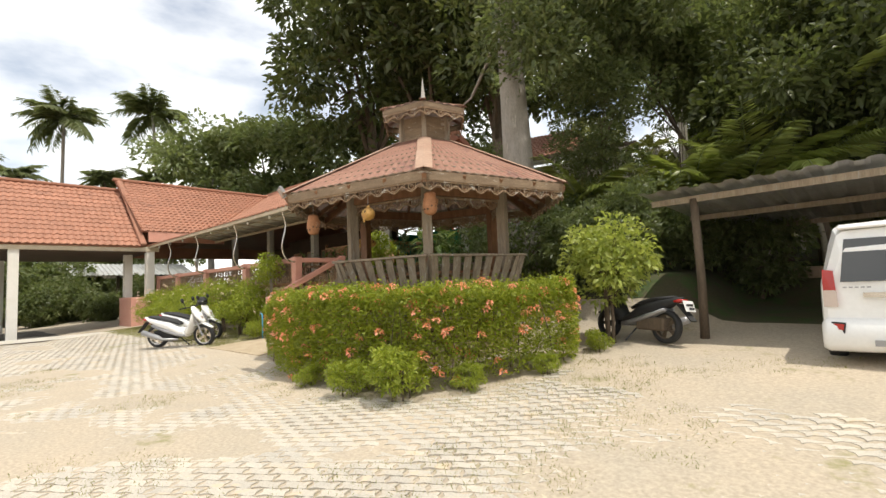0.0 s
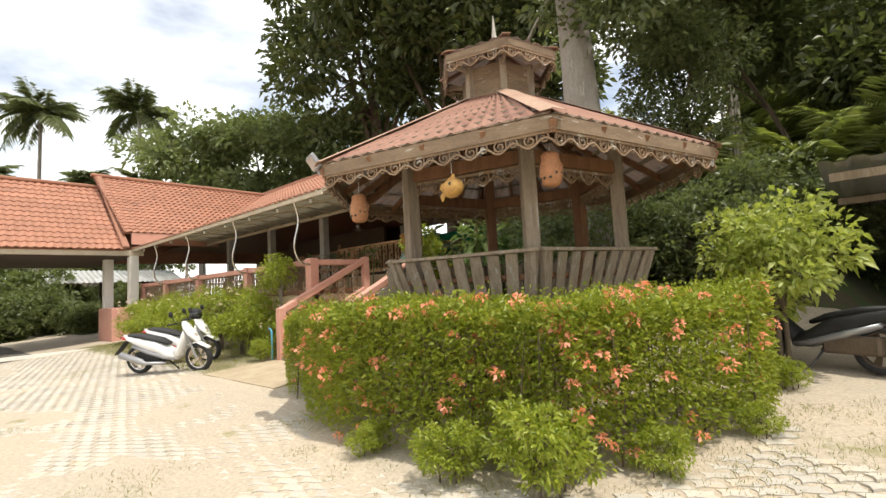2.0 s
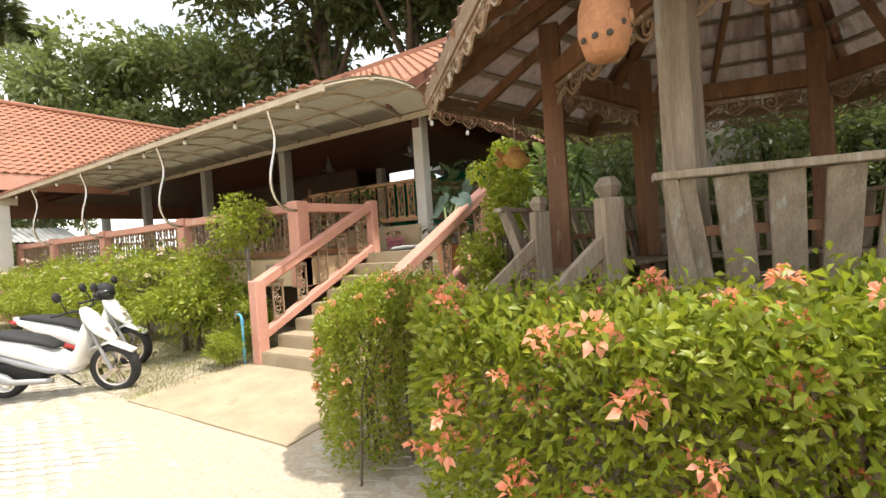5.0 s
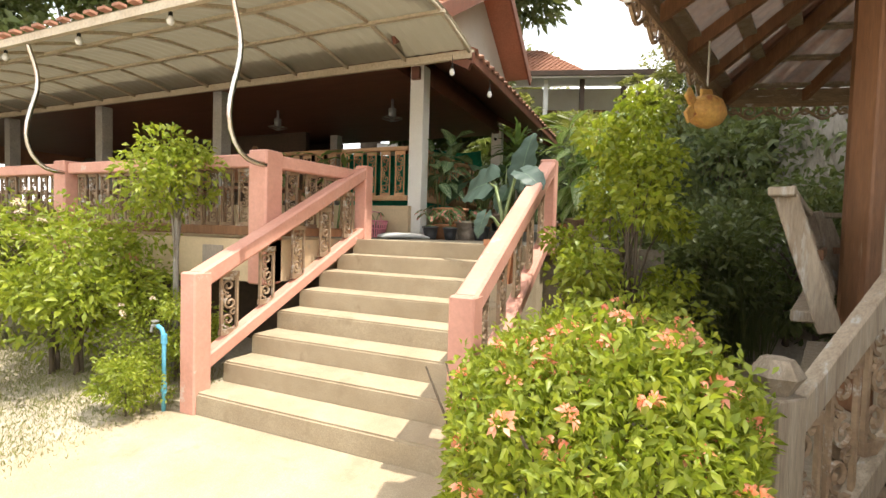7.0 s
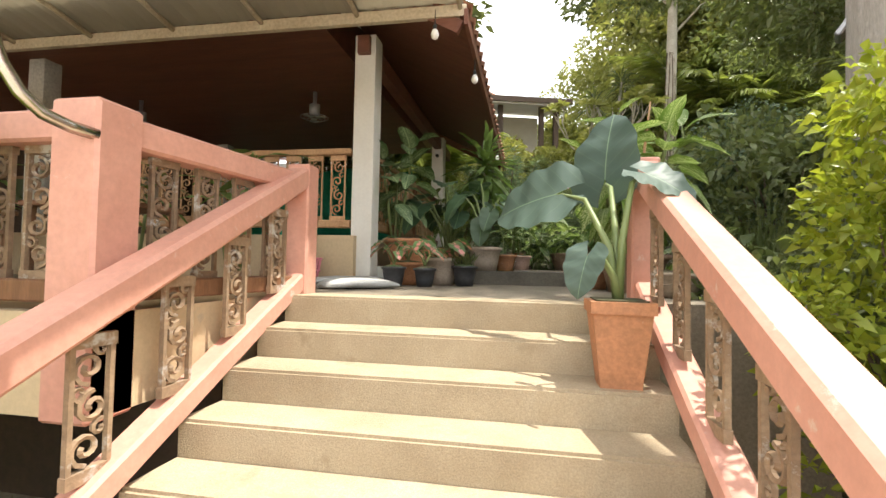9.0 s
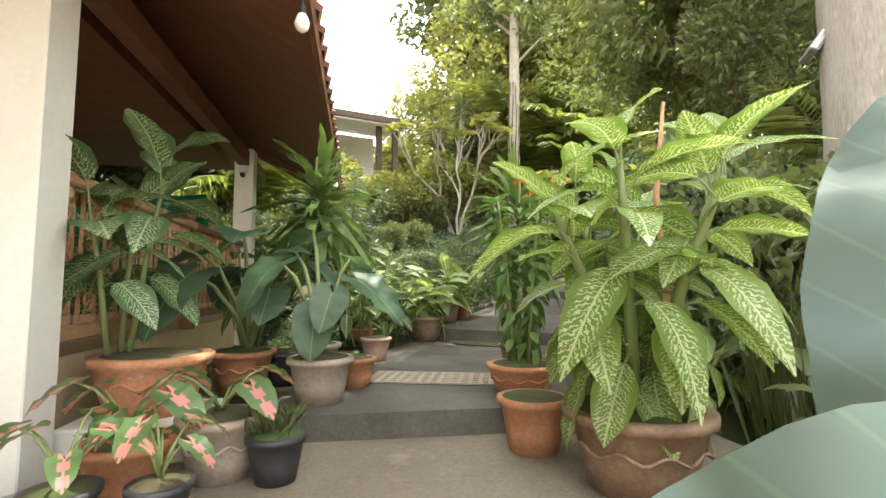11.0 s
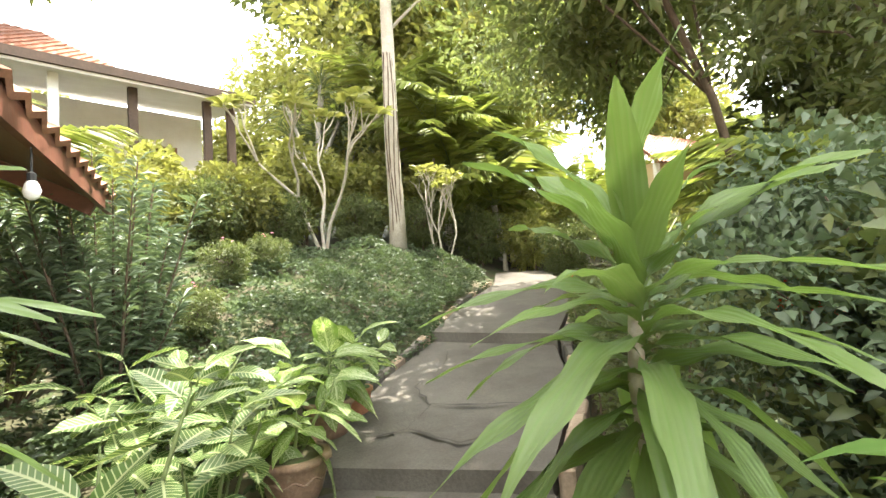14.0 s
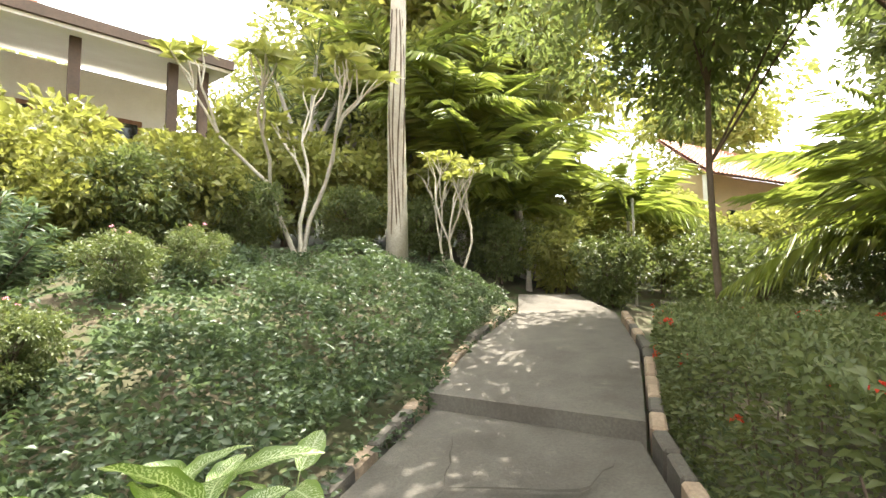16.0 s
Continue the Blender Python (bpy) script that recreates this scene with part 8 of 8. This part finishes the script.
solid("lamp_pole", bm, GREYCOL, "thin grey metal pole beside the path", "pole", m=pose(-0.75, 22.0, gz(-0.75, 22.0) - 0.05))
t = thing("concrete_block", "hollow grey concrete block beside the hedge", "block", base=(-3.95, 7.95, gz(-3.95, 7.95)))
bm = bm_new()
for a, b in (((-0.2, -0.07, 0), (0.2, -0.04, 0.19)), ((-0.2, 0.04, 0), (0.2, 0.07, 0.19))):
    box(bm, a, b)
for k in range(4):
    box(bm, (-0.2 + k * 0.123, -0.04, 0), (-0.17 + k * 0.123, 0.04, 0.19))
part("block", bm, GREYPOT, t)

# ---- houses on the hillside ----
def hillside_house():
    h = thing("hillside_house", "white two-storey house with a balcony and terracotta roof", "house", base=(-9.86, 26.43, -0.05))
    h.rotation_euler = (0, 0, radians(16))
    bm = bm_new()
    box(bm, (-12, 2.6, 3.4), (-0.2, 9, 9.2))
    part("wall", bm, WHITE, h)
    bm = bm_new()
    box(bm, (-12, 0, 5.7), (0, 2.6, 5.95))
    part("balcony_floor", bm, WHITE, h)
    bm = bm_new()
    slab(bm, ((-12.2, -0.5, 8.85), (0.3, -0.5, 8.85), (0.3, 3.0, 9.5), (-12.2, 3.0, 9.5)), 0.08)
    part("soffit", bm, WHITE, h, "white balcony soffit")
    bm = bm_new()
    beam(bm, (-12.3, -0.55, 8.95), (0.35, -0.55, 8.95), 0.08, 0.22)
    part("fascia", bm, DARKWALL, h, "dark brown fascia board")
    for z in (6.15, 6.45, 6.75):
        bm = bm_new()
        beam(bm, (-12, 0.05, z), (0, 0.05, z), 0.06, 0.07)
        part("balcony_rail", bm, PINK, h)
    for x in (-9.0, -4.2, -2.6, -0.8, -0.15):
        bm = bm_new()
        box(bm, (x - 0.1, -0.02, 3.2 if x < -0.5 else 5.7), (x + 0.1, 0.18, 9.0))
        part("post", bm, DARKWALL if x > -3 else WHITE, h)
    for x in (-8.2, -3.8, -1.6):
        bm = bm_new()
        box(bm, (x - 0.55, 2.52, 6.3), (x + 0.55, 2.58, 8.0))
        w = part("window", bm, DARKGLASS, h, "dark window")
        bm = bm_new()
        for a, b in (((x - 0.62, 2.48, 6.25), (x - 0.53, 2.55, 8.05)), ((x + 0.53, 2.48, 6.25), (x + 0.62, 2.55, 8.05)), ((x - 0.62, 2.48, 8.0), (x + 0.62, 2.55, 8.1))):
            box(bm, a, b)
        part("frame", bm, BROWNWOOD, w)
    tile_roof("roof", h, ((-13.0, 0.8, 9.35), (-2.2, 0.8, 9.35), (-4.2, 5.0, 12.0), (-13.0, 5.0, 12.0)), "terracotta tiled roof")
    bm = bm_new()
    box(bm, (-12.3, -0.2, 3.3), (-3.2, 0.0, 3.5))
    part("lower_beam", bm, WHITE, h)
    return h


hillside_house()


def bungalow():
    b = thing("bungalow", "cream bungalow with a terracotta roof among the trees", "house", base=(7.0, 25.0, 0))
    bm = bm_new()
    box(bm, (0.8, 1, 3.4), (12, 8, 8.0))
    part("wall", bm, CREAM, b)
    tile_roof("roof", b, ((-0.4, 0, 7.7), (13, 0, 7.7), (11, 4.5, 10.6), (2.5, 4.5, 10.6)), "terracotta tiled roof")
    for x in (2.6, 6.0, 9.4):
        bm = bm_new()
        box(bm, (x - 0.5, 0.93, 5.2), (x + 0.5, 0.99, 6.6))
        part("window", bm, DARKGLASS, b)
    bm = bm_new()
    box(bm, (-0.2, 0.2, 3.4), (0.0, 0.4, 7.7))
    part("post", bm, WHITE, b)
    return b


bungalow()

# ---- interlocking pavers of the yard, nearest ones as pieces ----
PU, PV = 0.235, 0.135
PANG = radians(35)


def paver_mesh():
    bm = bm_new()
    a, b, k = PU / 2 - 0.006, PV / 2 - 0.006, 0.022
    out = [(-a, -b), (-a * 0.45, -b + k), (a * 0.45, -b - k * 0.2), (a, -b), (a - k, 0), (a, b), (a * 0.45, b - k), (-a * 0.45, b + k * 0.2), (-a, b), (-a + k, 0)]
    prism(bm, out, -0.05, 0.0)
    return finish("paver", bm, PAVER)


def paver_spots():
    hedge = [(-8.9, 4.6), (-7.3, 3.75), (-5.95, 3.75), (-4.4, 4.1), (-3.8, 5.1), (-3.3, 6.8), (-4, 8), (-9, 8)]
    c, s = math.cos(PANG), math.sin(PANG)
    out = []
    for i in range(-130, 60):
        for j in range(-130, 130):
            u, v = i * PU + (PU / 2 if j % 2 else 0), j * PV
            x, y = u * c - v * s, u * s + v * c
            if not (-24 < x < 3.5 and -1.0 < y < 6.2) or inside(hedge, x, y) or (x < -13 and y > 5.4) or (-13.7 < x < -10 and y > 4.5) or (x > -3.4 and y > 5.6):
                continue
            n = noise.noise((x * 0.45, y * 0.45, 7)) + 0.5 * noise.noise((x * 1.6, y * 1.6, 2))
            sandy = 0.35 * smooth01(2.6, 0.6, abs((x + 9.6) * 0.5 + (y - 3.6) * 0.2)) + 0.3 * smooth01(-3.5, -1.5, x) * smooth01(2.0, 4.5, y)
            h = 0.006 + 0.012 * n - 0.022 * sandy
            if h < -0.014:
                continue
            out.append((x, y, gz(x, y) + min(0.010, h)))
    return out


ME_PAVER = paver_mesh()
prng = random.Random(8)
spots = paver_spots()
near_in = [p for p in spots if -4.2 < p[0] < -0.2 and 0.6 < p[1] < 3.3]
prng.shuffle(near_in)
near_set = set(near_in[:300])
pave = thing("paving", "interlocking concrete pavers half buried in pale sand", "paving")
pave["kind"] = "structure"
for x, y, z in near_in[:300]:
    part("paver", ME_PAVER, None, pave, m=pose(x, y, z, prng.uniform(-1.2, 1.2), prng.uniform(-1.2, 1.2), math.degrees(PANG) + prng.uniform(-2, 2)))
V0 = np.array([v.co for v in ME_PAVER.vertices])
F0 = [tuple(p.vertices) for p in ME_PAVER.polygons]
VV, FF = [], []
for x, y, z in spots:
    if (x, y, z) in near_set:
        continue
    m = np.array(pose(x, y, z, prng.uniform(-1.2, 1.2), prng.uniform(-1.2, 1.2), math.degrees(PANG) + prng.uniform(-2, 2)))
    k = len(VV) * len(V0)
    VV.append(V0 @ m[:3, :3].T + m[:3, 3])
    FF += [tuple(q + k for q in f) for f in F0]
rest = bpy.data.meshes.new("pavers")
rest.from_pydata(np.concatenate(VV).tolist(), [], FF)
rest.materials.append(PAVER)
tagged(part("pavers", rest, None, pave), kind="stuff")
